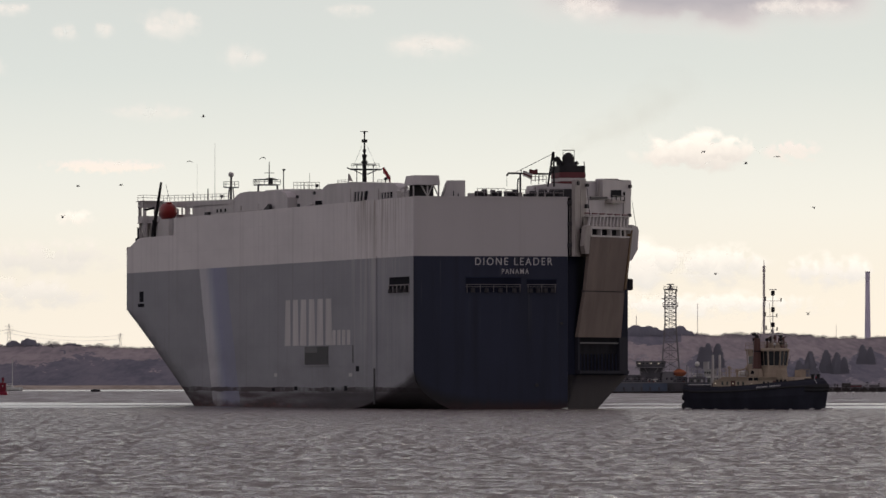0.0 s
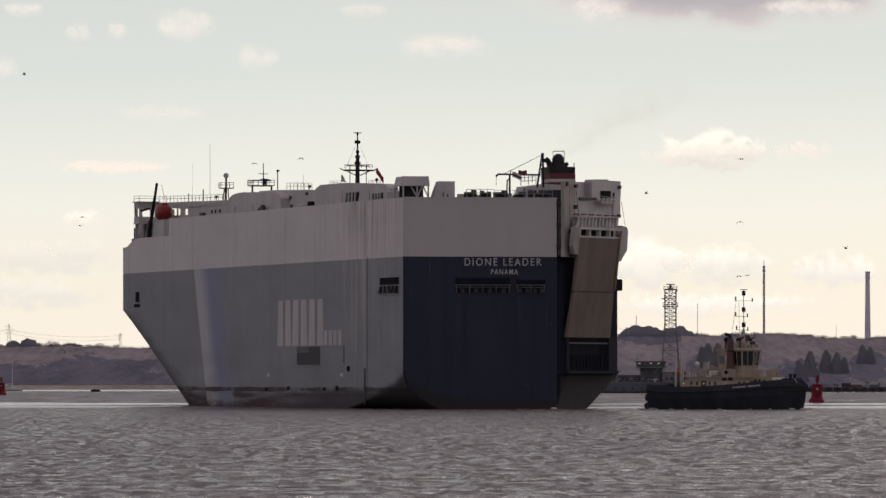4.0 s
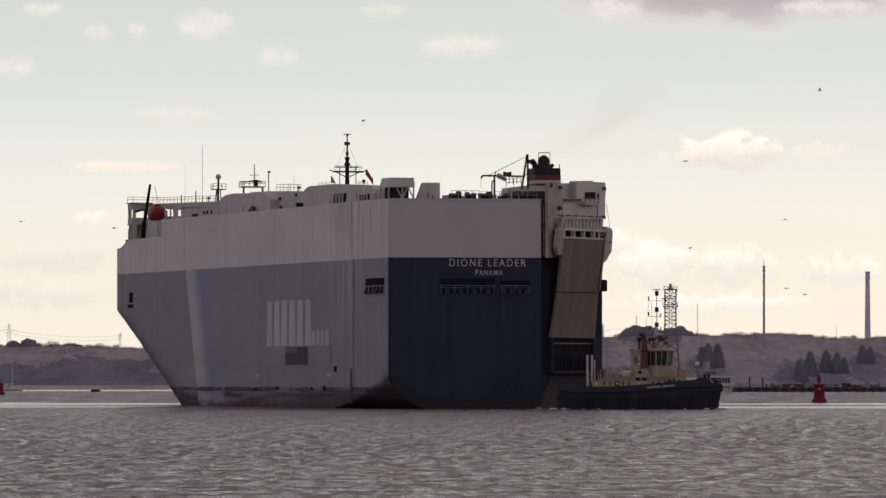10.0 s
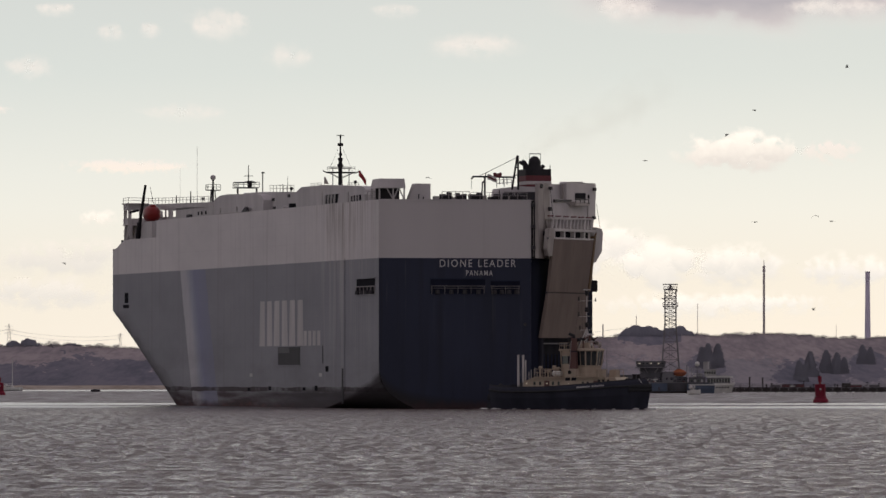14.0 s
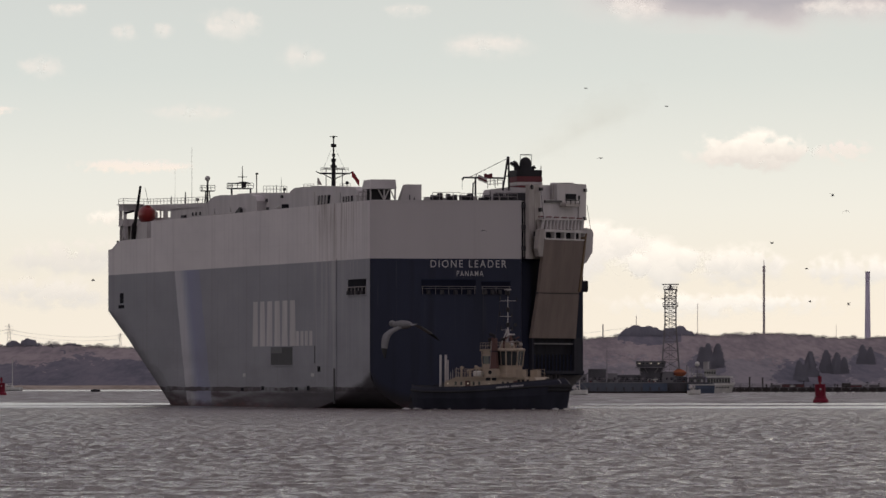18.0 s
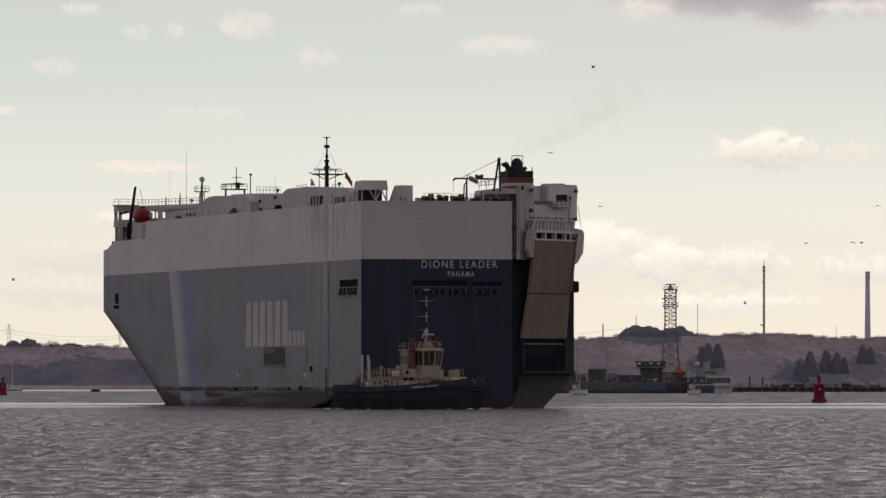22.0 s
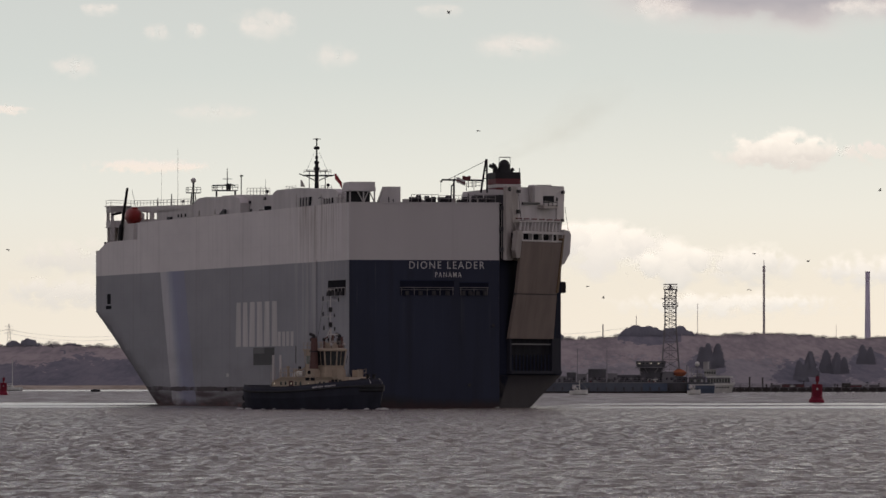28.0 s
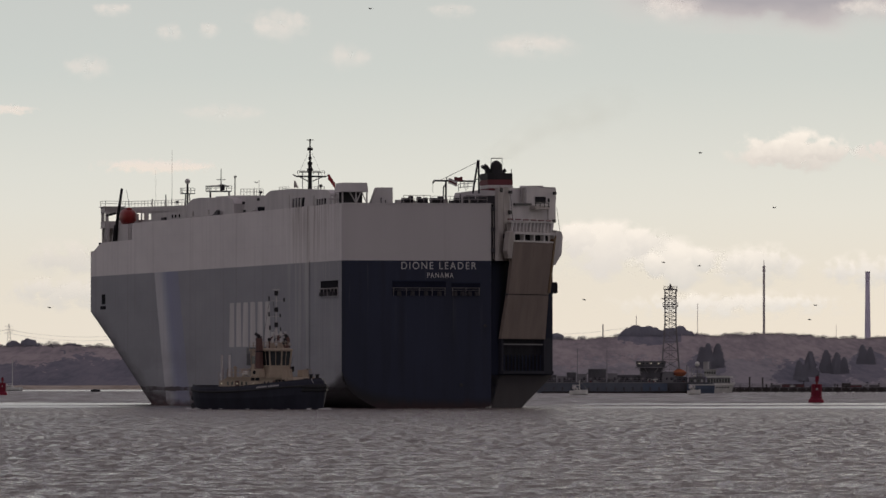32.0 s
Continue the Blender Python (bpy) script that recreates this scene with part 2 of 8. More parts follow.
M["gull"] = paint("gull_grey_feathers", (0.20, 0.195, 0.195), amount=0.1, rough=0.8, scale=6)
M["gull_tip"] = paint("black_wing_tips", (0.03, 0.03, 0.03), amount=0.1, rough=0.8, scale=6)
M["seam"] = paint("grey_guide_strip", (0.13, 0.125, 0.13), amount=0.3, scale=0.5)
M["stained"] = paint("rust_stained_white", (0.38, 0.34, 0.315), wear=(0.10, 0.062, 0.045), amount=0.85, scale=0.7, vary=0.25)
M["foam"] = paint("grey_white_foam", (0.55, 0.53, 0.52), amount=0.0, rough=0.9, scale=3.0)
M["flag_a"] = paint("red_flag_cloth", (0.35, 0.05, 0.06), amount=0.1, rough=0.9)
M["flag_b"] = paint("white_flag_cloth", (0.55, 0.52, 0.50), amount=0.1, rough=0.9)


def glass_mat():
    m = Mat("dark_window_glass", 0.08, 0.0, 0.6)
    m.colour((0.02, 0.024, 0.028))
    return m.m


def lamp_mat():
    m = Mat("lit_deck_light", 0.5)
    m.colour((0.8, 0.75, 0.6))
    m.p.inputs["Emission Color"].default_value = (1.0, 0.88, 0.62, 1)
    m.p.inputs["Emission Strength"].default_value = 0.22
    return m.m


M["glass"] = glass_mat()
M["lamp"] = lamp_mat()


def water_mat(name, lo, hi, bump, soft=0.7, streak=False):
    """Grey estuary water, ruffled by the wind; far off the ruffles draw together into long streaks."""
    m = Mat(name, 0.12, 0.0, 0.5)
    m.p.inputs["IOR"].default_value = 1.33
    tone = m.noise(0.02, (1, 0.35, 1), 4)
    m.colour(m.ramp(tone, [(0.35, (0.056, 0.034, 0.028)), (0.65, (0.074, 0.046, 0.039))]))
    n1 = m.noise(1.7, (1.0, 0.5, 1), 6, 0.65)
    m.bump(n1, soft, bump)
    if streak:
        lanes = m.noise(0.16, (1, 0.09, 1), 5, 0.65)
        m.rough(m.ramp(lanes, [(0.36, (0, 0, 0)), (0.64, (1, 1, 1))]), lo, hi)
    else:      # short dashes of ruffled and smoother water
        dash = m.noise(1.25, (0.7, 0.13, 1), 7, 0.8)
        m.rough(m.ramp(dash, [(0.42, (0, 0, 0)), (0.58, (1, 1, 1))]), lo, hi)
    return m.m


def slick_mat():
    """Smooth water in the lee and wake: a brighter mirror of the low sky."""
    m = Mat("smooth_water", 0.12, 0.0, 0.5)
    m.p.inputs["IOR"].default_value = 1.33
    m.colour((0.05, 0.046, 0.044))
    n1 = m.noise(0.35, (1.0, 0.5, 1), 5, 0.6)
    m.bump(n1, 0.22, 0.5)
    m.rough(n1, 0.10, 0.20)
    return m.m


def foliage(name, a, b, c, scale=0.32, relief=0.3, aim=(0.0, -0.3, 0.75)):
    """Winter woodland: broad soft drifts of tone with finer twiggy grain."""
    m = Mat(name, 0.9, 0.0, 0.05)
    inf = m.node("NewGeometry")
    f = inf.outputs["Random Per Island"]
    n = m.noise(scale, (1.0, 0.06, 0.3), 4, 0.6)
    drift = m.noise(0.055, (1, 0.08, 0.6), 5, 0.55)
    mixf = m.math('ADD', m.math('ADD', m.math('MULTIPLY', f, 0.08), -0.54), m.math('ADD', m.math('MULTIPLY', n, 0.95), m.math('MULTIPLY', drift, 1.15)))
    m.colour(m.ramp(mixf, [(0.30, a), (0.5, b), (0.70, c)]))
    # shading normals pulled towards one fixed aim, so the crowns take even light
    sc = m.node("VectorMath")
    sc.operation = 'SCALE'
    m.link(inf.outputs["Normal"], sc.inputs[0])
    sc.inputs["Scale"].default_value = relief
    ad = m.node("VectorMath")
    ad.operation = 'ADD'
    m.link(sc.outputs[0], ad.inputs[0])
    ad.inputs[1].default_value = aim
    nm = m.node("VectorMath")
    nm.operation = 'NORMALIZE'
    m.link(ad.outputs[0], nm.inputs[0])
    m.link(nm.outputs[0], m.p.inputs["Normal"])
    return m.m


M["water"] = water_mat("estuary_water", 0.06, 0.53, 0.7, 0.9)
M["water_far"] = water_mat("far_estuary_water", 0.22, 0.48, 0.5, 0.5, True)
M["slick"] = slick_mat()
# aerial haze is painted into these pale, purplish woodland colours
M["wood_bare"] = foliage("hazed_winter_wood", (0.262, 0.232, 0.239), (0.333, 0.288, 0.292), (0.413, 0.354, 0.347), relief=0.05)
M["wood_scrub"] = foliage("hazed_leafless_scrub", (0.235, 0.223, 0.237), (0.286, 0.268, 0.281), (0.34, 0.312, 0.321), relief=0.05)
M["wood_dark"] = foliage("hazed_evergreen", (0.150, 0.150, 0.177), (0.185, 0.180, 0.210), (0.225, 0.212, 0.237), relief=0.1)
FRONT = (0.0, -0.9, 0.3)        # fixed shading normal turned to the viewer, lighting evergreen fronts evenly
M["evergreen_crown"] = foliage("evergreen_crown", (0.18, 0.18, 0.215), (0.215, 0.21, 0.245), (0.25, 0.24, 0.27), relief=0.15, aim=FRONT)
M["bare_crown"] = foliage("bare_crown", (0.30, 0.275, 0.295), (0.37, 0.335, 0.35), (0.44, 0.39, 0.395), relief=0.2, aim=FRONT)
M["conifer"] = foliage("hazed_conifer", (0.168, 0.167, 0.191), (0.182, 0.178, 0.201), (0.196, 0.190, 0.212), relief=0.02, aim=FRONT)
M["land"] = foliage("heath_ground", (0.175, 0.165, 0.178), (0.285, 0.252, 0.262), (0.40, 0.335, 0.325), 0.1)
# haze over the far masts is put into this grey
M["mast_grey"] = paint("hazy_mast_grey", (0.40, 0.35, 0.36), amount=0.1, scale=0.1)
M["shingle"] = foliage("tan_shingle", (0.30, 0.25, 0.20), (0.42, 0.355, 0.29), (0.52, 0.45, 0.375), 0.4)


# ============ mesh helpers ============
def part(name, bm, material, parent=None, label="", smooth=False):
    """Links a bmesh as one mesh object under a thing or a part."""
    me = bpy.data.meshes.new(name)
    bmesh.ops.recalc_face_normals(bm, faces=bm.faces)
    bm.to_mesh(me)
    bm.free()
    mats = material if isinstance(material, (list, tuple)) else [material]
    for k in mats:
        me.materials.append(M[k])
    if smooth:
        for p in me.polygons:
            p.use_smooth = True
    ob = new(name, me)
    if parent:
        ob.parent = parent
    if label:
        ob["label"] = label
    return ob


def box(x0, x1, y0, y1, z0, z1, bm=None, bevel=0.0, top=(0, 0, 0, 0)):
    """A box; top = insets of its upper face (x0, x1, y0, y1)."""
    bm = bm or bmesh.new()
    a, b, c, d = top
    vs = [bm.verts.new(p) for p in ((x0, y0, z0), (x1, y0, z0), (x1, y1, z0), (x0, y1, z0),
                                    (x0 + a, y0 + c, z1), (x1 - b, y0 + c, z1), (x1 - b, y1 - d, z1), (x0 + a, y1 - d, z1))]
    fs = [bm.faces.new([vs[i] for i in q]) for q in ((0, 3, 2, 1), (4, 5, 6, 7), (0, 1, 5, 4), (1, 2, 6, 5), (2, 3, 7, 6), (3, 0, 4, 7))]
    if bevel:
        es = list({e for f in fs for e in f.edges})
        bmesh.ops.bevel(bm, geom=es, offset=bevel, segments=2, affect='EDGES')
    return bm


def rod(p, q, r, bm=None, r2=None, seg=8):
    """A round bar from p to q, tapering from r to r2."""
    bm = bm or bmesh.new()
    r2 = r if r2 is None else r2
    p, q = Vector(p), Vector(q)
    d = (q - p).normalized()
    s = d.orthogonal().normalized()
    t = d.cross(s)
    rings = []
    for c, rad in ((p, r), (q, r2)):
        rings.append([bm.verts.new(c + (s * math.cos(2 * math.pi * i / seg) + t * math.sin(2 * math.pi * i / seg)) * rad) for i in range(seg)])
    for i in range(seg):
        j = (i + 1) % seg
        bm.faces.new((rings[0][i], rings[0][j], rings[1][j], rings[1][i]))
    bm.faces.new(rings[0][::-1])
    bm.faces.new(rings[1])
    return bm


def tube(pts, r, bm=None, seg=8, closed=False):
    """One bent round bar through a line of points."""
    bm = bm or bmesh.new()
    pts = [Vector(p) for p in pts]
    n = len(pts)
    rings = []
    for i, p in enumerate(pts):
        a = pts[i - 1] if (i or closed) else p
        b = pts[(i + 1) % n] if (i < n - 1 or closed) else p
        d = (b - a).normalized()
        side = d.cross(Vector((0, 0, 1)))
        side = side.normalized() if side.length > 0.01 else Vector((1, 0, 0))
        up = side.cross(d)
        rings.append([bm.verts.new(p + (side * math.cos(2 * math.pi * k / seg) + up * math.sin(2 * math.pi * k / seg)) * r) for k in range(seg)])
    for i in range(n if closed else n - 1):
        a, b = rings[i], rings[(i + 1) % n]
        for k in range(seg):
            j = (k + 1) % seg
            bm.faces.new((a[k], a[j], b[j], b[k]))
    if not closed:
        bm.faces.new(rings[0][::-1])
        bm.faces.new(rings[-1])
    return bm


def lathe(profile, bm=None, seg=20, centre=(0, 0, 0)):
    """A solid of revolution about z from (radius, height) pairs."""
    bm = bm or bmesh.new()
    cx, cy, cz = centre
    rings = [[bm.verts.new((cx + r * math.cos(2 * math.pi * i / seg), cy + r * math.sin(2 * math.pi * i / seg), cz + z)) for i in range(seg)] for r, z in profile]
    for a, b in zip(rings, rings[1:]):
        for i in range(seg):
            j = (i + 1) % seg
            bm.faces.new((a[i], a[j], b[j], b[i]))
    bm.faces.new(rings[0][::-1])
    bm.faces.new(rings[-1])
    return bm


def ball(c, r, bm=None, sub=2, squash=(1, 1, 1), rough=0.0):
    bm = bm or bmesh.new()
    got = bmesh.ops.create_icosphere(bm, subdivisions=sub, radius=1.0)
    for v in got["verts"]:
        k = 1 + rough * noise.noise(v.co * 2.3 + Vector(c))
        v.co = Vector((v.co.x * squash[0] * r * k + c[0], v.co.y * squash[1] * r * k + c[1], v.co.z * squash[2] * r * k + c[2]))
    return bm


def prism(outline, y0, y1, bm=None):
    """An outline in x, z pushed through from y0 to y1."""
    bm = bm or bmesh.new()
    a = [bm.verts.new((x, y0, z)) for x, z in outline]
    b = [bm.verts.new((x, y1, z)) for x, z in outline]
    n = len(a)
    bm.faces.new(a)
    bm.faces.new(b[::-1])
    for i in range(n):
        j = (i + 1) % n
        bm.faces.new((a[i], b[i], b[j], a[j]))
    return bm


def prism_x(outline, x0, x1, bm=None):
    """An outline in y, z pushed through from x0 to x1."""
    bm = bm or bmesh.new()
    a = [bm.verts.new((x0, y, z)) for y, z in outline]
    b = [bm.verts.new((x1, y, z)) for y, z in outline]
    n = len(a)
    bm.faces.new(a)
    bm.faces.new(b[::-1])
    for i in range(n):
        j = (i + 1) % n
        bm.faces.new((a[i], b[i], b[j], a[j]))
    return bm


def sheet(rows, bm=None):
    """A skin over rows of points."""
    bm = bm or bmesh.new()
    vs = [[bm.verts.new(p) for p in r] for r in rows]
    for a, b in zip(vs, vs[1:]):
        for i in range(len(a) - 1):
            bm.faces.new((a[i], a[i + 1], b[i + 1], b[i]))
    return bm


def thing(name, label, category, group="", kind=""):
    return tagged(new(name), label, category, group, kind)


def railing(name, pts, parent, height=1.1, step=2.2, r=0.035, mat="rail"):
    """A stanchion rail with two bars along a line of points."""
    bm = bmesh.new()
    for p, q in zip(pts, pts[1:]):
        p, q = Vector(p), Vector(q)
        n = max(1, int((q - p).length / step))
        for i in range(n + 1):
            c = p.lerp(q, i / n)
            rod(c, c + Vector((0, 0, height)), r, bm, seg=5)
        for k in (0.55, 1.0):
            rod(p + Vector((0, 0, height * k)), q + Vector((0, 0, height * k)), r * 0.9, bm, seg=5)
    return part(name, bm, mat, parent)


# ============ water, land and distance ============
def water_sheet():
    """The estuary: one sheet to the horizon, denser near the camera's line."""
    xs = [-2600, -1200, -500, -200, 0, 200, 500, 1200, 2600]
    ys = [-400, 0, 200, 400, 800, 1200, 1590, 1610, 2200, 2800, 3600, 4900]
    rows = [[(x, y, -0.35 if y < 1600 else 0.0) for x in xs] for y in ys]
    ob = part("water", sheet(rows), "water_far")
    return tagged(ob, "grey-brown ruffled estuary water reaching the far shore", "water", kind="structure")


water_sheet()


def wave_field():
    """The near chop as real relief, drifting slowly; wider than the view on both sides."""
    nx = 740
    rng = np.random.default_rng(4)
    ys, y = [], 255.0
    while y < 1600:
        ys.append(y)
        y += 0.29 * (y / 262.0) ** 1.15
    y = np.array(ys)
    ny = len(y)
    s = np.linspace(-1, 1, nx)
    X = s[None, :] * (12 + 0.0530 * y[:, None])
    Y = np.repeat(y[:, None], nx, 1)
    Z = np.zeros_like(X)
    for i in range(44):
        lam = 0.55 * 1.058 ** i
        ang = rng.normal(math.pi / 2, 0.62)
        k = 2 * math.pi / lam
        amp = 0.062 * lam / 6.28
        if lam > 1.3:
            amp *= (1.3 / lam) ** 1.35
        ph = (X * math.cos(ang) + Y * math.sin(ang)) * k + rng.uniform(0, 6.28) + 0.6 * np.sin(X * rng.uniform(0.1, 0.3) + rng.uniform(0, 6))
        res = np.clip((lam / (0.29 * (Y / 262.0) ** 1.15) - 1.0) / 1.6, 0, 1)
        longest = 0.62 + (Y - 280) * 0.0018
        Z += amp * res * np.clip(1.6 - lam / longest, 0, 1) * (1.1 - 2 * np.abs(np.sin(ph * 0.5)))
    # cat's paws: short ruffled and calmer patches, spaced to fit the camera's view
    def patches(wx, wy, seed):
        r2 = np.random.default_rng(seed)
        g = r2.random((600, 600))
        gx = X / Y * FOCAL / wx + 300
        gy = EYE_Z * FOCAL / Y / wy + 20
        i, j = np.floor(gx).astype(int), np.floor(gy).astype(int)
        fx, fy = gx - i, gy - j
        fx, fy = fx * fx * (3 - 2 * fx), fy * fy * (3 - 2 * fy)
        i, j = i % 599, j % 599
        return (g[j, i] * (1 - fx) + g[j, i + 1] * fx) * (1 - fy) + (g[j + 1, i] * (1 - fx) + g[j + 1, i + 1] * fx) * fy
    ruffle = 0.40 * patches(12, 1.1, 1) + 0.25 * patches(26, 1.8, 2) + 0.35 * patches(7, 0.8, 3)
    Z *= np.clip(1.0 + 3.2 * (ruffle - 0.5), 0.3, 1.9) * (2.3 + 2.2 * np.clip((Y - 280) / 500, 0, 1))
    # short-crested wavelets, stretched front to back with distance to fit the camera's view
    cell = Y * Y / 41000.0
    Z += np.minimum(0.055 * cell / (1 + (Y / 800) ** 2), 0.25) * np.clip((1100 - Y) / 300, 0.2, 1) * (0.50 * (patches(16, 0.9, 5) - 0.5) + 0.30 * (patches(30, 1.3, 6) - 0.5) + 0.34 * (patches(11, 0.6, 7) - 0.5))
    gust = 0.92 + 0.22 * np.sin(X * 0.045 + Y * 0.009 + 1.0) * np.sin(Y * 0.023 - X * 0.02)
    Z *= gust * (1 - 0.6 * np.clip((Y - 800) / 220, 0, 1))
    # calmer lanes off the bow and astern
    calm = np.clip((Y - 1125) / 40, 0, 1) * (np.clip((X - 8) / 10, 0, 1) + np.clip((-42 - X) / 12, 0, 1))
    Z *= 1 - 0.85 * calm
    rim = np.clip(1 - (np.abs(s)[None, :] - 0.93) * 14, 0, 1)
    Z = Z * np.clip((1600 - Y) / 120, 0, 1) * rim + 0.03 - 0.35 * (1 - rim)
    co = np.stack([X, Y, Z], 2).reshape(-1, 3)
    idx = np.arange(ny * nx).reshape(ny, nx)
    f = np.stack([idx[:-1, :-1], idx[:-1, 1:], idx[1:, 1:], idx[1:, :-1]], 2).reshape(-1, 4)
    me = bpy.data.meshes.new("waves")
    me.vertices.add(len(co))
    me.vertices.foreach_set("co", co.ravel())
    me.loops.add(f.size)
    me.loops.foreach_set("vertex_index", f.ravel())
    me.polygons.add(len(f))
    me.polygons.foreach_set("loop_start", np.arange(0, f.size, 4))
    me.polygons.foreach_set("loop_total", np.full(len(f), 4))
    me.polygons.foreach_set("use_smooth", np.ones(len(f), dtype=bool))
    me.update()
    me.materials.append(M["water"])
    me.materials.append(M["water_far"])
    rough = (Y + 70 * np.sin(X * 0.11 + 2 * np.sin(X * 0.037)) + 60 * (patches(30, 3.0, 9) - 0.5) > 1220)[:-1, :-1]
    me.polygons.foreach_set("material_index", np.where(rough, 1, 0).ravel().astype(int))
    return tagged(new("waves", me), "small wind waves on the grey-brown estuary", "waves", kind="stuff")


WAVES = wave_field()


def slick(name, x0, x1, y0, y1, z, seed):
    """A long smooth patch of water with a wavering edge."""
    n = 60
    top, low, lip = [], [], []
    for i in range(n + 1):
        x = x0 + (x1 - x0) * i / n
        w = 0.5 + 0.5 * noise.noise(Vector((x * 0.03, seed * 7.1, 0)))
        v = 0.5 + 0.5 * noise.noise(Vector((x * 0.05, seed * 3.3, 5)))
        zz = z if 0 < i < n else -0.3
        taper = min(1.0, i / 12, (n - i) / 12)
        mid, deep = (y0 + y1) / 2, (y1 - y0) / 2 * taper
        far = min(0.3 * (y1 - y0), 40)
        top.append((x, mid + deep - far * w * taper, zz))
        low.append((x, mid - deep + far * v * taper, zz))
        lip.append((x, mid - deep + far * v * taper - 6, -0.3))
    ob = part(name, sheet([lip, low, top]), "slick")
    return tagged(ob, "band of smoother brighter water", "water", kind="structure")


for i, (x0, x1, y0, y1) in enumerate(((14, 240, 1075, 1215), (18, 240, 1230, 1370), (60, 240, 1008, 1020), (-240, -24, 1124, 1215), (-240, -20, 1225, 1400),
                                      (-210, -40, 2850, 3300))):
    slick("water_slick", x0, x1, y0, y1, 0.12 if y0 < 1600 else 0.05, i + 1)


RIDGE = ((-0.0660, 0.00426), (-0.0484, 0.00411), (-0.0429, 0.00418), (-0.0381, 0.00396), (-0.0330, 0.00389), (0.0000, 0.00418),
         (0.0106, 0.00477), (0.0128, 0.00492), (0.0158, 0.00492), (0.0202, 0.00528), (0.0213, 0.00536), (0.0246, 0.00536),
         (0.0268, 0.00536), (0.0286, 0.00543), (0.0308, 0.00528), (0.0348, 0.00543), (0.0381, 0.00543), (0.0414, 0.00536),
         (0.0440, 0.00506), (0.0660, 0.00492))
SHORE_EL = -0.00098


def ridge_el(a):
    """Elevation of the ridge seen from the near shore, in radians, by bearing."""
    for (a0, h0), (a1, h1) in zip(RIDGE, RIDGE[1:]):
        if a0 <= a <= a1:
            return h0 + (h1 - h0) * (a - a0) / (a1 - a0)
    return 0.0046


def land_y(q):
    return 3600 + 700 * q


def land_z(a, q):
    y = land_y(q)
    return EYE_Z + (SHORE_EL + (ridge_el(a) - SHORE_EL) * q) * y - 1.6 * min(1, q * 5)


def land_sheet():
    """Wooded slope beyond the water, rising from the shore to a low ridge."""
    bearings = [-0.6, -0.3, -0.15, -0.09] + [-0.066 + 0.0022 * i for i in range(61)] + [0.09, 0.15, 0.3, 0.6]
    rows = []
    for k in range(22):
        q = k / 18
        y = land_y(min(q, 1.0)) + max(0, q - 1) * 2400
        row = []
        for a in bearings:
            z = land_z(a, min(q, 1.0)) - max(0, q - 1) * 25
            if k == 0:
                z = -0.6
            row.append((a * y, y, z + 0.5 * noise.noise(Vector((a * 410, y * 0.01, 2.0)))))
        rows.append(row)
    ob = part("ground", sheet(rows), "land", smooth=True)
    return tagged(ob, "brown wooded slope behind the far shore", "ground", kind="structure")


land_sheet()


def beach():
    rows = []
    for dy, z in ((-30, -0.2), (0, 0.12), (60, 0.7), (150, 1.45), (260, 1.2)):
        rows.append([(x, 3440 + dy + 0.1 * (x + 110) + 12 * noise.noise(Vector((x * 0.04, 1, 1))), z + 0.12 * noise.noise(Vector((x * 0.06, dy, 3)))) for x in [-300 + 6 * i for i in range(49)]])
    ob = part("beach", sheet(rows), "shingle", smooth=True)
    return tagged(ob, "pale tan shingle beach along the far shore", "beach", kind="structure")


beach()


def canopy_z(a, q):
    """Tree tops over the slope: rounded crowns in clumps, stretched in depth to fit the camera's view."""
    b, e = a * FOCAL, q * 92.0
    c = noise.noise(Vector((b * 0.05, e * 0.10, 3.0))) + 0.5 * noise.noise(Vector((b * 0.13, e * 0.25, 8.0)))
    d = noise.voronoi(Vector((b * 0.055, e * 0.11, 5.0)))[0][0]
    d2 = noise.voronoi(Vector((b * 0.12, e * 0.22, 2.0)))[0][0]
    k = 0.25 + 0.75 * max(0.0, min(1.0, (q - 0.9) / 0.08))        # closed and even below, lumpy along the skyline
    return land_z(a, q) + 0.4 + k * (0.4 * c + 0.7 * max(0.0, 0.8 - d * d * 2.0) + 0.35 * max(0.0, 0.7 - d2 * d2 * 2.0))


def twigs(rng, centres, radii, each, size):
    """Small random shards filling ellipsoids: the fuzz of bare twigs or needles."""
    n = len(centres)
    d = rng.normal(size=(n, each, 3))
    d /= np.linalg.norm(d, axis=2, keepdims=True)
    d *= rng.uniform(0.25, 1.0, (n, each, 1)) ** 0.5
    c = (centres[:, None, :] + d * radii[:, None, :]).reshape(-1, 3)
    sz = np.repeat(size, each)[:, None] * rng.uniform(0.5, 1.2, (n * each, 1))
    # shards kept flat to the viewer, so they all light alike
    co = np.stack([c + rng.normal(size=c.shape) * sz * (1.0, 0.25, 1.0) for _ in range(3)], 1).reshape(-1, 3)
    return co, np.arange(len(co)).reshape(-1, 3)


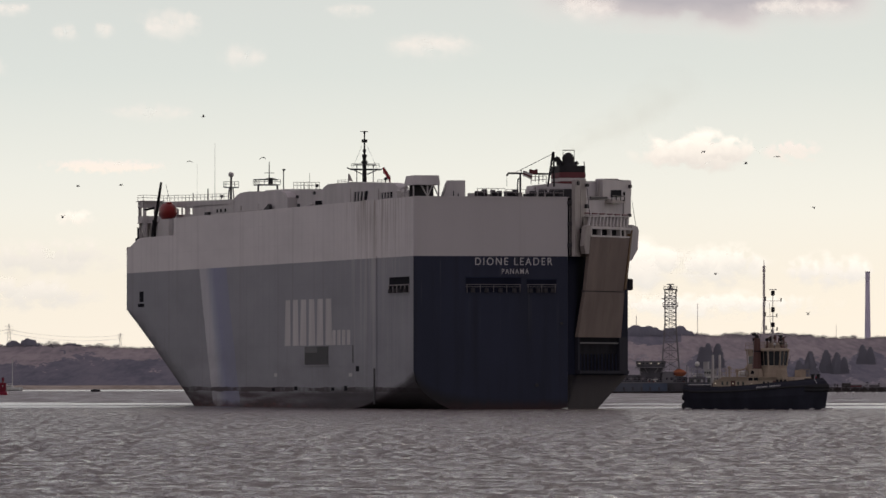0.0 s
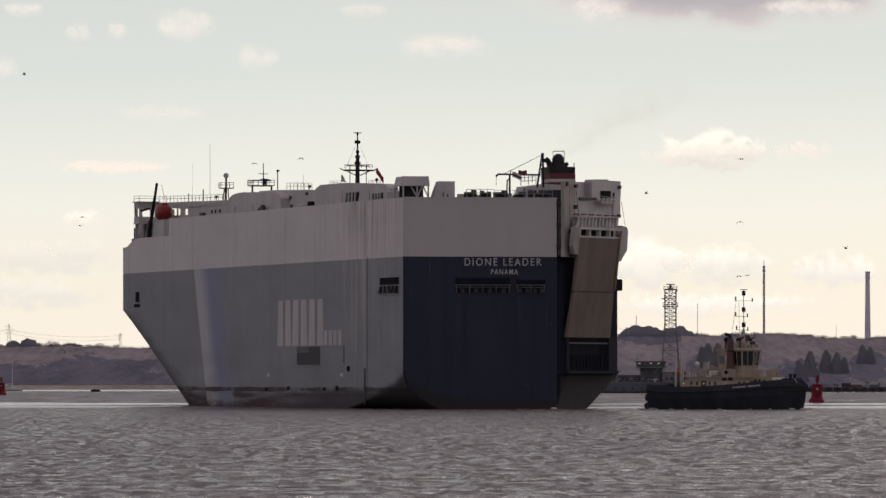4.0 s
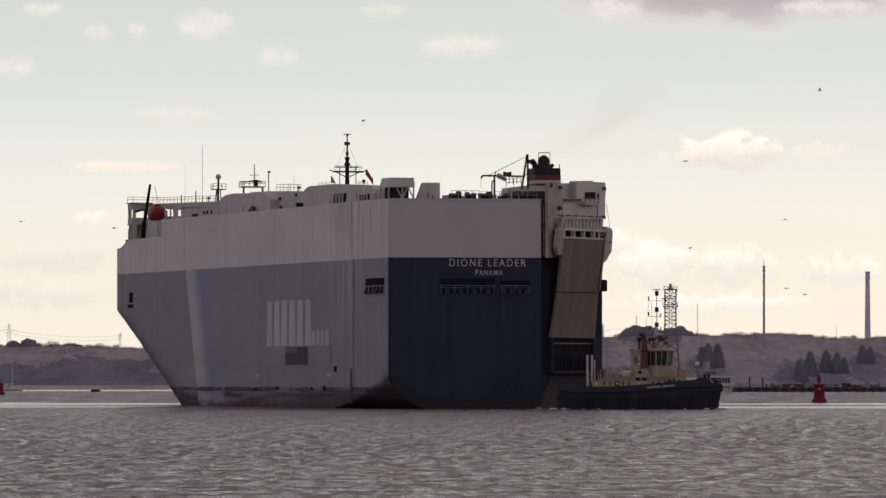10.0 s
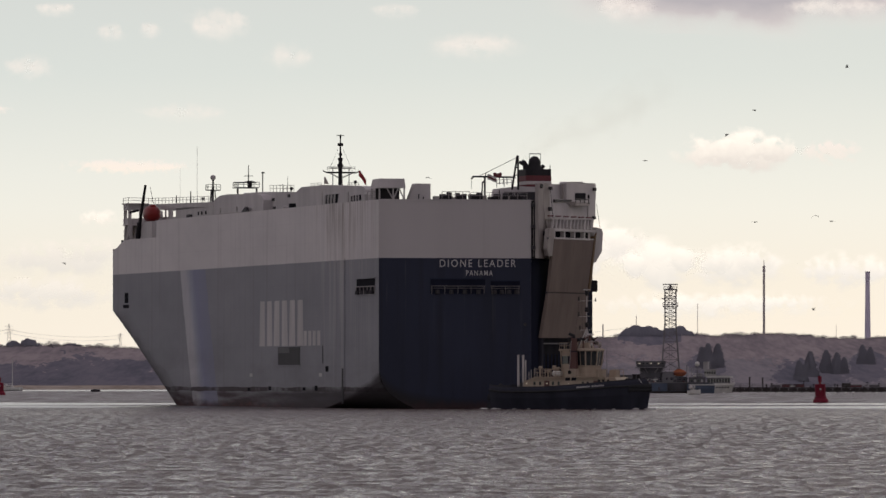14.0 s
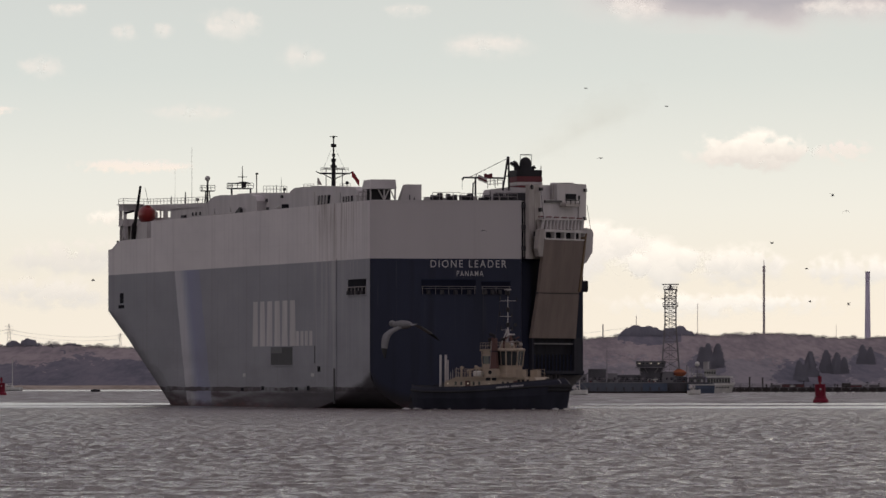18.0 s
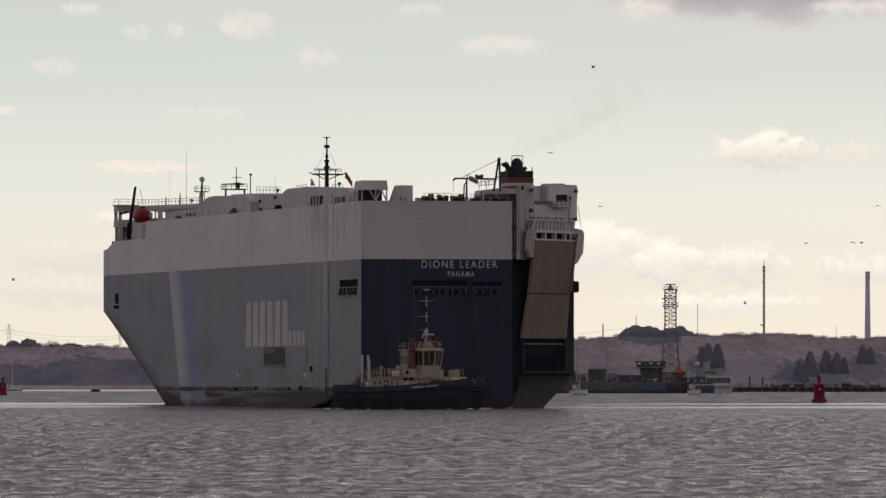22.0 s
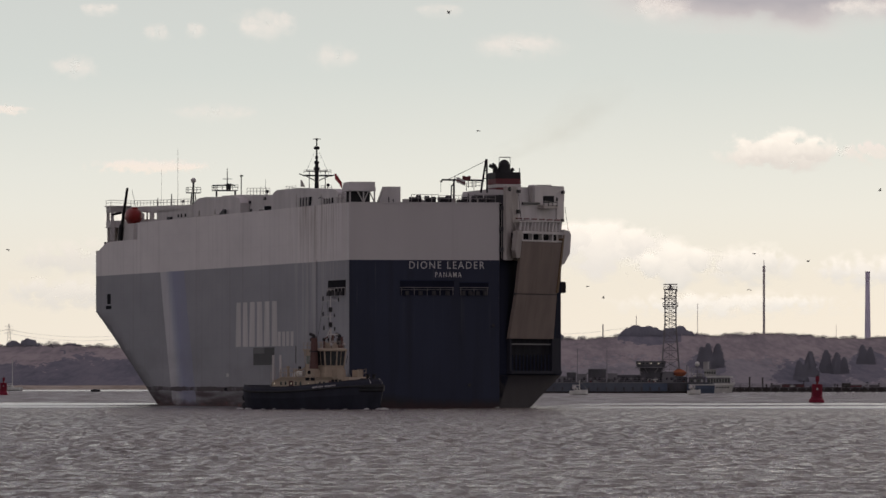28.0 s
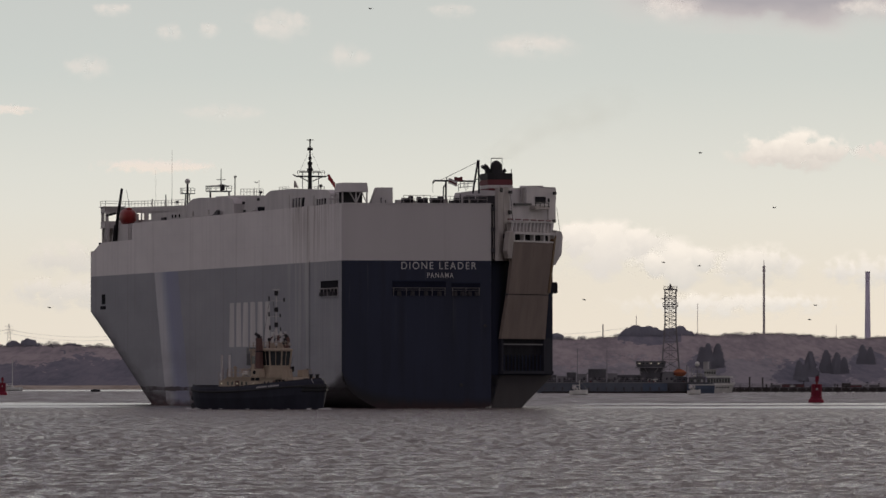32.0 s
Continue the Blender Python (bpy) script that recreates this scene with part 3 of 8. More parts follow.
def crowns(me):
    """Adds the twiggy heads of many single trees standing in the canopy to a mesh."""
    rnd = random.Random(11)
    rng = np.random.default_rng(9)
    cen, rad, siz = [], [], []
    for i in range(2600):
        a = rnd.uniform(-0.057, 0.057)
        if -0.025 < a < 0.0045 and rnd.random() < 0.8:
            continue
        q = rnd.uniform(0.97, 1.0)
        y = land_y(q)
        r = rnd.uniform(0.5, 1.3)
        cen.append((a * y, y, canopy_z(a, q) + r * 0.2))
        rad.append((r * rnd.uniform(0.9, 1.5), r * 2, r * rnd.uniform(0.7, 1.1)))
        siz.append(0.14)
    co, fa = twigs(rng, np.array(cen), np.array(rad), 26, np.array(siz))
    old = len(me.vertices)
    allco = np.empty(old * 3)
    me.vertices.foreach_get("co", allco)
    quads = [tuple(p.vertices) for p in me.polygons]
    me.clear_geometry()
    me.from_pydata(np.concatenate([allco.reshape(-1, 3), co]).tolist(), [], quads + (fa + old).tolist())
    me.polygons.foreach_set("use_smooth", np.ones(len(me.polygons), dtype=bool))
    # evergreen drifts: the lower slope on one side, and the knoll
    kinds = []
    for p in me.polygons:
        x, y, z = p.center
        a, q = x / y, max(0.0, (y - 3600) / 700)
        n1 = noise.noise(Vector((a * 180, q * 3.5, 4.0)))
        low = a < -0.0147 and q < 0.70 + 0.4 * n1 + 0.16 * noise.noise(Vector((a * 950, q * 12.0, 1.0))) + 0.14 * noise.noise(Vector((a * 3600, q * 45.0, 2.0)))
        knoll = ((a - 0.0238) / 0.0038) ** 2 + ((q - 1.0) / 0.17) ** 2 < 1.0 + 0.5 * noise.noise(Vector((a * 1230, q * 14.0, 7.0)))
        scrub = a > -0.0147 and q < 0.52 + 0.3 * n1 + 0.2 * noise.noise(Vector((a * 950, q * 12.0, 1.0))) + 0.2 * noise.noise(Vector((a * 3600, q * 45.0, 2.0)))
        rim = 0.25 * n1 + 0.2 * noise.noise(Vector((a * 1400, q * 15.0, 6.0))) + 0.15 * noise.noise(Vector((a * 4200, q * 50.0, 2.0)))
        grove = any(((a - ca) / wa) ** 2 + ((q - cq) / hq) ** 2 < 1.0 + 2.5 * rim for ca, wa, cq, hq in ((0.0425, 0.0045, 0.30, 0.34), (0.0302, 0.0020, 0.42, 0.25), (0.0490, 0.0022, 0.45, 0.30)))
        kinds.append(1 if low or knoll or grove else 2 if scrub else 0)
    me.polygons.foreach_set("material_index", kinds)


def woods():
    """Bare winter woodland as one rolling canopy over the slope."""
    na, nq = 560, 130
    co, fa = [], []
    for k in range(nq):
        q = 0.03 + 0.965 * (k / (nq - 1)) ** 0.9
        y = land_y(q)
        for i in range(na):
            a = -0.062 + 0.124 * i / (na - 1)
            co.append((a * y, y, canopy_z(a, q) if 0 < k else -0.3))
    for k in range(nq - 1):
        for i in range(na - 1):
            j = k * na + i
            fa.append((j, j + 1, j + 1 + na, j + na))
    me = bpy.data.meshes.new("woodland")
    me.from_pydata(co, [], fa)
    me.polygons.foreach_set("use_smooth", np.ones(len(fa), dtype=bool))
    me.materials.append(M["wood_bare"])
    me.materials.append(M["wood_dark"])
    me.materials.append(M["wood_scrub"])
    crowns(me)
    tagged(new("woodland", me), "hazy purple-brown bare winter woodland on the far slope", "woodland", kind="stuff")


woods()


def core(c, r, squash, seed):
    """A lumpy low solid inside a crown, so that no daylight shows through its heart: points and faces."""
    bm = bmesh.new()
    bmesh.ops.create_icosphere(bm, subdivisions=2, radius=1.0)
    co = []
    for v in bm.verts:
        k = r * (1 + 0.35 * noise.noise(v.co * 1.9 + Vector((seed, 0, 0))))
        co.append([v.co[i] * squash[i] * k + c[i] for i in range(3)])
    fa = [[v.index for v in f.verts] for f in bm.faces]
    bm.free()
    return co, fa


def crown_part(name, made, mat, parent, cores=()):
    """One crown: solid hearts and the loose shards round them."""
    co, fa = made[0].tolist(), made[1].tolist()
    for c, f in cores:
        n = len(co)
        co += c
        fa += [[i + n for i in q] for q in f]
    me = bpy.data.meshes.new(name)
    me.from_pydata(co, [], fa)
    me.materials.append(M[mat])
    ob = new(name, me)
    ob.parent = parent
    return ob


def conifer(x, y, z, h, seed):
    t = thing("conifer_tree", "dark conical evergreen tree on the far shore", "tree", "dark conifers")
    t.location = (x, y, z)
    part("trunk", rod((0, 0, 0), (0, 0, h * 0.95), h * 0.03, r2=h * 0.008), "timber", t)
    rng = np.random.default_rng(seed)
    bm = bmesh.new()
    bmesh.ops.create_icosphere(bm, subdivisions=3, radius=1.0)
    co, off = [], Vector((seed * 1.7, 0, 0))
    for v in bm.verts:           # a lumpy cone, widest near the ground
        q = min(1.0, max(0.0, (v.co.z + 1) / 2))
        wide = h * 0.27 * min(1.0, 0.85 + q * 4) * (1.02 - q) ** 0.55 * (1 + 0.4 * noise.noise(v.co * 2.6 + off) + 0.5 * noise.noise(v.co * 7.0 + off))
        d = math.hypot(v.co.x, v.co.y) or 1.0
        co.append([v.co.x / d * wide, v.co.y / d * wide, h * (0.02 + 0.97 * q)])
    heart = (co, [[v.index for v in f.verts] for f in bm.faces])
    bm.free()
    n = 18
    q = (np.arange(n) + 0.5) / n
    cen = np.stack([np.zeros(n), np.zeros(n), h * (0.03 + 0.94 * q)], 1)
    wide = h * (0.03 + 0.29 * (1 - q) ** 0.5) * rng.uniform(0.8, 1.15, n)
    crown_part("crown", twigs(rng, cen, np.stack([wide * 1.15, wide, np.full(n, h * 0.06)], 1), 190, np.full(n, h * 0.015)), "conifer", t, [heart])
    return t


def ridge_tree(x, y, z, h, wide, seed, mat, dense, label):
    """A round-headed tree: trunk, limbs and a crown of clumps, thin and bare or dense and evergreen."""
    t = thing("ridge_tree", label, "tree", "ridge trees")
    t.location = (x, y, z)
    rnd = random.Random(seed)
    part("trunk", rod((0, 0, -1.0), (0, 0, h * 0.6), h * 0.05, r2=h * 0.03), "timber", t)
    lb = bmesh.new()
    rng = np.random.default_rng(seed)
    cen, rad, hearts = [], [], []
    n = max(4, int(2.4 * wide / h)) if dense else max(9, int(6 * wide / h))
    for i in range(n):
        u = (i + rnd.uniform(0.2, 0.8)) / n * 2 - 1
        top = h * (0.62 + 0.36 * math.sqrt(max(0, 1 - u * u)) * rnd.uniform(0.75, 1.05))
        r = h * (rnd.uniform(0.24, 0.36) if dense else rnd.uniform(0.16, 0.27))
        c = (u * wide * 0.46, rnd.uniform(-0.5, 0.5), top - r)
        cen.append(c)
        rad.append((r * 1.35, r, r))
        cen.append((c[0] * 0.8, 0.0, h * 0.42))
        rad.append((r * 1.5, r, r))
        if dense:
            hearts += [core(c, r * 0.9, (1.25, 1, 1), seed + i), core((c[0] * 0.8, 0, h * 0.4), h * 0.28, (1.3, 1, 1.1), seed + i)]
        if i % 2 == 0:
            rod((0, 0, h * 0.25), c, h * 0.02, lb, h * 0.008, 5)
    part("limbs", lb, "timber", t)
    crown_part("crown", twigs(rng, np.array(cen), np.array(rad), 150 if dense else 170, np.full(len(cen), h * (0.022 if dense else 0.02))), mat, t, hearts)
    return t


def world_at(px, py, y):
    """The place at range y that shows at picture column px and row py."""
    return ((px - 784) / FOCAL * y, y, EYE_Z + (HORIZON - py) / FOCAL * y)


for i, (px, top_y, base_y) in enumerate(((1242, 614, 646), (1253, 608, 648), (1270, 608, 646), (1256, 620, 648), (1434, 622, 662), (1414, 638, 668), (1422, 645, 672), (1462, 619, 656), (1481, 624, 657),
                                         (1494, 632, 656), (1526, 610, 640), (1540, 614, 640))):
    a = (px - 784) / FOCAL
    q = ((HORIZON - base_y) / FOCAL - SHORE_EL) / (ridge_el(a) - SHORE_EL)
    y = land_y(q) - 4
    zb = world_at(px, base_y + 8, y)[2]
    conifer(a * y, y, zb, world_at(px, top_y, y)[2] - zb, 50 + i)
BARE, GREEN = "bare rounded winter tree standing on the far ridge", "dense dark rounded evergreen on the far ridge"
for i, (px, top_y, base_y, wide, dense) in enumerate((
        (24, 601, 618, 17, 1), (42, 606, 620, 12, 0), (51, 598, 618, 23, 1), (67, 606, 618, 8, 1), (92, 602, 620, 26, 0), (104, 608, 622, 18, 0), (127, 606, 620, 30, 1), (140, 608, 622, 14, 0), (176, 606, 620, 18, 0),
        (1105, 585, 606, 14, 1), (1113, 578, 606, 15, 1), (1124, 574, 606, 16, 1), (1136, 576, 606, 14, 1), (1146, 574, 606, 15, 1), (1157, 578, 606, 15, 1), (1168, 583, 606, 14, 1), (1180, 580, 606, 14, 1), (1192, 577, 606, 15, 1), (1203, 575, 606, 15, 1), (1214, 583, 608, 16, 1),
        (1226, 590, 608, 18, 1), (1254, 592, 606, 20, 0), (1290, 588, 604, 26, 0), (1308, 585, 604, 32, 0), (1330, 590, 604, 24, 0), (1382, 587, 604, 24, 0), (1402, 588, 606, 30, 0), (1428, 590, 606, 26, 0), (984, 588, 604, 22, 1), (1004, 594, 606, 20, 0))):
    y = land_y(0.985)
    zb = world_at(px, base_y, y)[2]
    ridge_tree((px - 784) / FOCAL * y, y, zb, world_at(px, top_y, y)[2] - zb, wide / FOCAL * y, 90 + i, "evergreen_crown" if dense else "bare_crown", dense, GREEN if dense else BARE)
# a fringe of smaller bare trees along the ridge
for i in range(60):
    rr = random.Random(300 + i)
    a = -0.051 + 0.102 * i / 59 + rr.uniform(-0.0006, 0.0006)
    if -0.031 < a < 0.0075:
        continue
    y = land_y(0.99)
    ridge_tree(a * y, y, land_z(a, 0.99) + 0.2, rr.uniform(1.4, 2.6), rr.uniform(3.0, 6.0), 400 + i, "bare_crown", 0, BARE)


# ---- far masts, stack and pylons ----
def far_stack():
    y = 4400
    x, _, zt = world_at(1535.5, 482, y)
    zb = world_at(1535.5, 600, y)[2]
    t = thing("power_station_chimney", "tall tapered grey concrete chimney on the skyline", "chimney")
    t.location = (x, y, zb)
    h = zt - zb
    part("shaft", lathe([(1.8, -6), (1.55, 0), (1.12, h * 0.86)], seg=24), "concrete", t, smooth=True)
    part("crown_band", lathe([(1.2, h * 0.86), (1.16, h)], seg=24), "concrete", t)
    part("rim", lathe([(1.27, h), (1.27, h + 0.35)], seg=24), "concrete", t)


far_stack()


def far_mast(px, top_y, base_y, w, heads=0):
    """A slim mast; the tall one is a lattice column with a collar of aerials at its head."""
    y = 4380
    x, _, zt = world_at(px, top_y, y)
    zb = world_at(px, base_y, y)[2]
    t = thing("radio_mast", "slim grey radio mast rising above the trees", "mast", "radio masts")
    t.location = (x, y, zb)
    h = zt - zb
    if not heads:
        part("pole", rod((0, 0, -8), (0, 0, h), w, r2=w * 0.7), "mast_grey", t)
        return t
    for sx in (-1, 1):
        for sy in (-1, 1):
            part("leg", rod((sx * w, sy * w, -8), (sx * w * 0.85, sy * w * 0.85, h * 0.96), 0.17, seg=5), "mast_grey", t)
    part("core_pole", rod((0, 0, -8), (0, 0, h * 0.96), w * 0.55, r2=w * 0.45), "mast_grey", t)
    n = 34
    for i in range(n):
        a, b = -4 + (h + 3) * i / n, -4 + (h + 3) * (i + 1) / n
        bm = bmesh.new()
        for sy in (-1, 1):
            rod((-w, sy * w, a), (w, sy * w, b), 0.09, bm, seg=4)
            rod((-w, sy * w, b), (w, sy * w, b), 0.09, bm, seg=4)
        part("bracing", bm, "mast_grey", t)
    for i in range(heads):
        z = h * (0.95 - 0.05 * i)
        part("aerial_drum", lathe([(w * 1.1, z - 0.5), (w * 1.7, z - 0.35), (w * 1.7, z + 0.35), (w * 1.1, z + 0.5)], seg=10), "mast_grey", t)
    part("finial", rod((0, 0, h * 0.95), (0, 0, h + 1.6), 0.16), "mast_grey", t)
    return t


far_mast(1352, 466, 600, 0.46, 2)
far_mast(1234.5, 537, 605, 0.16)
far_mast(1067, 574, 604, 0.42)
far_mast(1126, 559, 584, 0.20)
far_mast(1480, 575, 600, 0.12)


def pylon(px, top_y, base_y, y):
    x, _, zt = world_at(px, top_y, y)
    zb = world_at(px, base_y, y)[2]
    h = zt - zb
    t = thing("electricity_pylon", "grey lattice electricity pylon on the far ridge", "pylon", "pylons")
    t.location = (x, y, zb)
    bm = bmesh.new()
    w = h * 0.11
    for sx in (-1, 1):
        rod((sx * w, 0, 0), (sx * w * 0.18, 0, h), 0.10, bm, seg=4)
    for i in range(7):
        a, b = i / 7, (i + 1) / 7
        wa, wb = w * (1 - 0.82 * a), w * (1 - 0.82 * b)
        rod((-wa, 0, h * a), (wb, 0, h * b), 0.06, bm, seg=4)
        rod((wa, 0, h * a), (-wb, 0, h * b), 0.06, bm, seg=4)
    part("tower", bm, "mast_grey", t)
    for k in (0.62, 0.76, 0.9):
        part("crossarm", rod((-h * 0.2, 0, h * k), (h * 0.2, 0, h * k), 0.09, seg=4), "mast_grey", t)
    return t


pylon(16, 574, 612, 4400)
pylon(213, 590, 612, 4500)


def power_line(name, a, b, sag):
    bm = bmesh.new()
    pts = []
    for i in range(13):
        q = i / 12
        p = Vector(a).lerp(Vector(b), q)
        p.z -= sag * 4 * q * (1 - q)
        pts.append(p)
    for p, q in zip(pts, pts[1:]):
        rod(p, q, 0.06, bm, seg=4)
    return tagged(part(name, bm, "mast_grey"), "thin sagging overhead power line", "cable", "power lines")


for py, s in ((592, 2.0), (598, 2.2)):
    power_line("power_line", world_at(-40, py - 6, 4400), world_at(16, py - 8, 4400), 0.4)
    power_line("power_line", world_at(16, py - 8, 4400), world_at(213, py + 2, 4500), s)
power_line("power_line", world_at(980, 592, 4450), world_at(1126, 577, 4450), 1.0)


# ---- radar tower ----
def radar_tower():
    y = 2600
    k = FOCAL / y
    t = thing("radar_tower", "grey steel lattice harbour radar tower", "tower")
    t.location = (world_at(1186.5, 0, y)[0], y, 0.5)
    z = lambda py: world_at(0, py, y)[2] - 0.5
    zt, zk = z(512), z(574)
    w0, w1 = 18.5 / k, 9.7 / k

    def half_w(h):
        return w1 if h > zk else w1 + (w0 - w1) * (zk - h) / zk

    for sx in (-1, 1):
        for sy in (-1, 1):
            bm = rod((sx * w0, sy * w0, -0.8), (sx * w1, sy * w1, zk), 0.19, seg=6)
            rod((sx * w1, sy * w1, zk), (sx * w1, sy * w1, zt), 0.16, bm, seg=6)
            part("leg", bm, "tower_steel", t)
    levels = [zk * (i / 7) ** 0.9 for i in range(8)] + [zk + (zt - zk) * i / 9 for i in range(1, 10)]
    for a, b in zip(levels, levels[1:]):
        bm = bmesh.new()
        wa, wb = half_w(a), half_w(b)
        for c, s in ((1, 0), (0, 1), (-1, 0), (0, -1)):
            def turn(px, py, h):
                return (px * c - py * s, px * s + py * c, h)
            rod(turn(-wa, -wa, a), turn(wb, -wb, b), 0.08, bm, seg=4)
            rod(turn(wa, -wa, a), turn(-wb, -wb, b), 0.08, bm, seg=4)
            rod(turn(-wb, -wb, b), turn(wb, -wb, b), 0.10, bm, seg=4)
        part("bracing", bm, "tower_steel", t)
    for py, w, rail in ((543, 13.0, 1.2), (529, 10.5, 0.9), (513, 11.5, 1.0)):
        w, h = w / k, z(py)
        p = part("platform", box(-w, w, -w, w, h - 0.15, h + 0.08), "tower_steel", t)
        railing("guard_rail", [(-w, -w, h), (w, -w, h), (w, w, h), (-w, w, h), (-w, -w, h)], p, rail, 1.2, 0.05, "tower_steel")
    ladder = bmesh.new()
    for x in (-0.35, 0.35):
        rod((x, -w1, 1.0), (x, -w1, zt), 0.06, ladder, seg=4)
    for i in range(40):
        rod((-0.35, -w1, 1.4 + (zt - 2) * i / 40), (0.35, -w1, 1.4 + (zt - 2) * i / 40), 0.035, ladder, seg=4)
    part("ladder", ladder, "tower_steel", t)
    part("dish", lathe([(0.12, 0), (0.75, 0.2), (0.8, 0.35)], seg=14, centre=(-12.5 / k, -0.4, z(530))), "white_dim", t)
    part("dish_arm", rod((-12.5 / k, -0.4, z(530)), (-w1, -0.4, z(531)), 0.08, seg=5), "tower_steel", t)
    part("side_aerial", box(11.2 / k, 12.4 / k, -0.3, 0.3, z(517), z(511)), "tower_steel", t)
    part("equipment_box", box(-0.9, 0.9, -0.9, 0.9, z(513), z(510.5), bevel=0.1), "tower_steel", t)
    part("gearbox", lathe([(0.4, z(510.6)), (0.4, z(506)), (0.2, z(505.4)), (0.2, z(504))], seg=14), "tower_steel", t)
    ant = part("antenna", box(-15.5 / k, 15.5 / k, -0.2, 0.2, -0.16, 0.16, bevel=0.05), "tower_steel", t, "long bar of the rotating radar")
    ant.location = (0, 0, z(503.6))
    return ant


RADAR = radar_tower()


# ---- moored craft and jetty on the far side ----
def jetty():
    y = 2560
    x0, x1 = world_at(1040, 0, y)[0], world_at(1750, 0, y)[0]
    t = thing("jetty", "low dark timber jetty with fender piles", "jetty")
    t.location = (0, y, 0)
    z = lambda py: world_at(0, py, y)[2]
    z1 = z(685.5)
    part("deck", box(x0, x1, 0, 8, z1 - 0.3, z1), "timber", t)
    part("waling", box(x0, x1, -0.4, 0.0, 0.2, 0.62), "timber", t)
    part("upper_waling", box(x0, x1, -0.3, 0.0, z1 - 0.25, z1 + 0.1), "jetty_grey", t, "weathered grey upper timber")
    rnd = random.Random(3)
    n = int((x1 - x0) / 2.6)
    for i in range(n):
        x = x0 + 0.6 + i * 2.6
        extra = rnd.choice((0.0, 0.0, 0.1, 0.3, 0.8)) if i % 3 else 0.05
        part("pile", rod((x, -0.55, -1.0), (x, -0.55, z1 + extra), 0.2, seg=7), "timber", t)
        part("board", box(x - 1.25, x + 1.25, -0.1, 0.05, 0.62, z1 - 0.31), "timber", t)
    for px, top in ((1327, 669), (1350, 670), (1366, 680), (1423, 676), (1535, 678), (1440, 681), (1478, 681), (1556, 680)):
        x = world_at(px, 0, y)[0]
        p = part("lamp_post", rod((x, 2, z1), (x, 2, z(top)), 0.22 if top < 672 else 0.12, seg=6), "timber", t)
        part("lamp_head", box(x - 0.3, x + 0.3, 1.8, 2.2, z(top), z(top) + 0.25), "steel", p)
    railing("hand_rail", [(x0, 0.4, z1), (x1, 0.4, z1)], t, 0.9, 3.0, 0.05, "jetty_grey")
    for px, w, h, mat in ((1373, 3.0, 0.55, "jetty_grey"), (1392, 2.6, 0.75, "red_band"), (1404, 2.2, 0.6, "boat_white"), (1415, 3.0, 0.8, "red_band"), (1498, 2.6, 1.1, "timber"), (1515, 3.4, 0.6, "red_band"), (1548, 3.0, 0.55, "jetty_grey")):
        x = world_at(px, 0, y)[0]
        c = thing("equipment_crate", {"red_band": "dull red equipment crate on the jetty", "boat_white": "pale equipment crate on the jetty", "timber": "dark timber store box on the jetty"}.get(mat, "grey equipment crate on the jetty"), "crate", "jetty crates")
        c.location = (x, y + 2.6, z1)
        part("body", box(-w / 2, w / 2, -0.8, 0.8, 0, h, bevel=0.06), mat, c)
        part("lid", box(-w / 2 - 0.05, w / 2 + 0.05, -0.85, 0.85, h, h + 0.09), "steel", c)


jetty()


def afloat(px, py):
    """The place on the water at picture column px and row py, and the scale there."""
    y = EYE_Z * FOCAL / (py - HORIZON)
    return (px - 784) / FOCAL * y, y, FOCAL / y


def mooring_float(px, py, r, wide=1.0):
    x, y, k = afloat(px, py)
    t = thing("mooring_buoy", "small pale mooring buoy afloat", "buoy", "mooring buoys")
    t.location = (x, y, 0)
    part("float", ball((0, 0, r * 0.3), r, sub=2, squash=(wide, 1, 0.9)), "boat_white", t, smooth=True)
    part("ring", lathe([(r * 0.2, r * 1.1), (r * 0.25, r * 1.25), (r * 0.12, r * 1.4)], seg=8), "steel", t)


for px, r, w in ((1360, 0.34, 1.4), (1376, 0.30, 1.2), (1466, 0.26, 1.2), (1478, 0.26, 1.2), (1496, 0.32, 1.5), (1510, 0.36, 1.9), (1552, 0.3, 1.2), (1280, 0.3, 1.5)):
    mooring_float(px, 696.2, r, w)


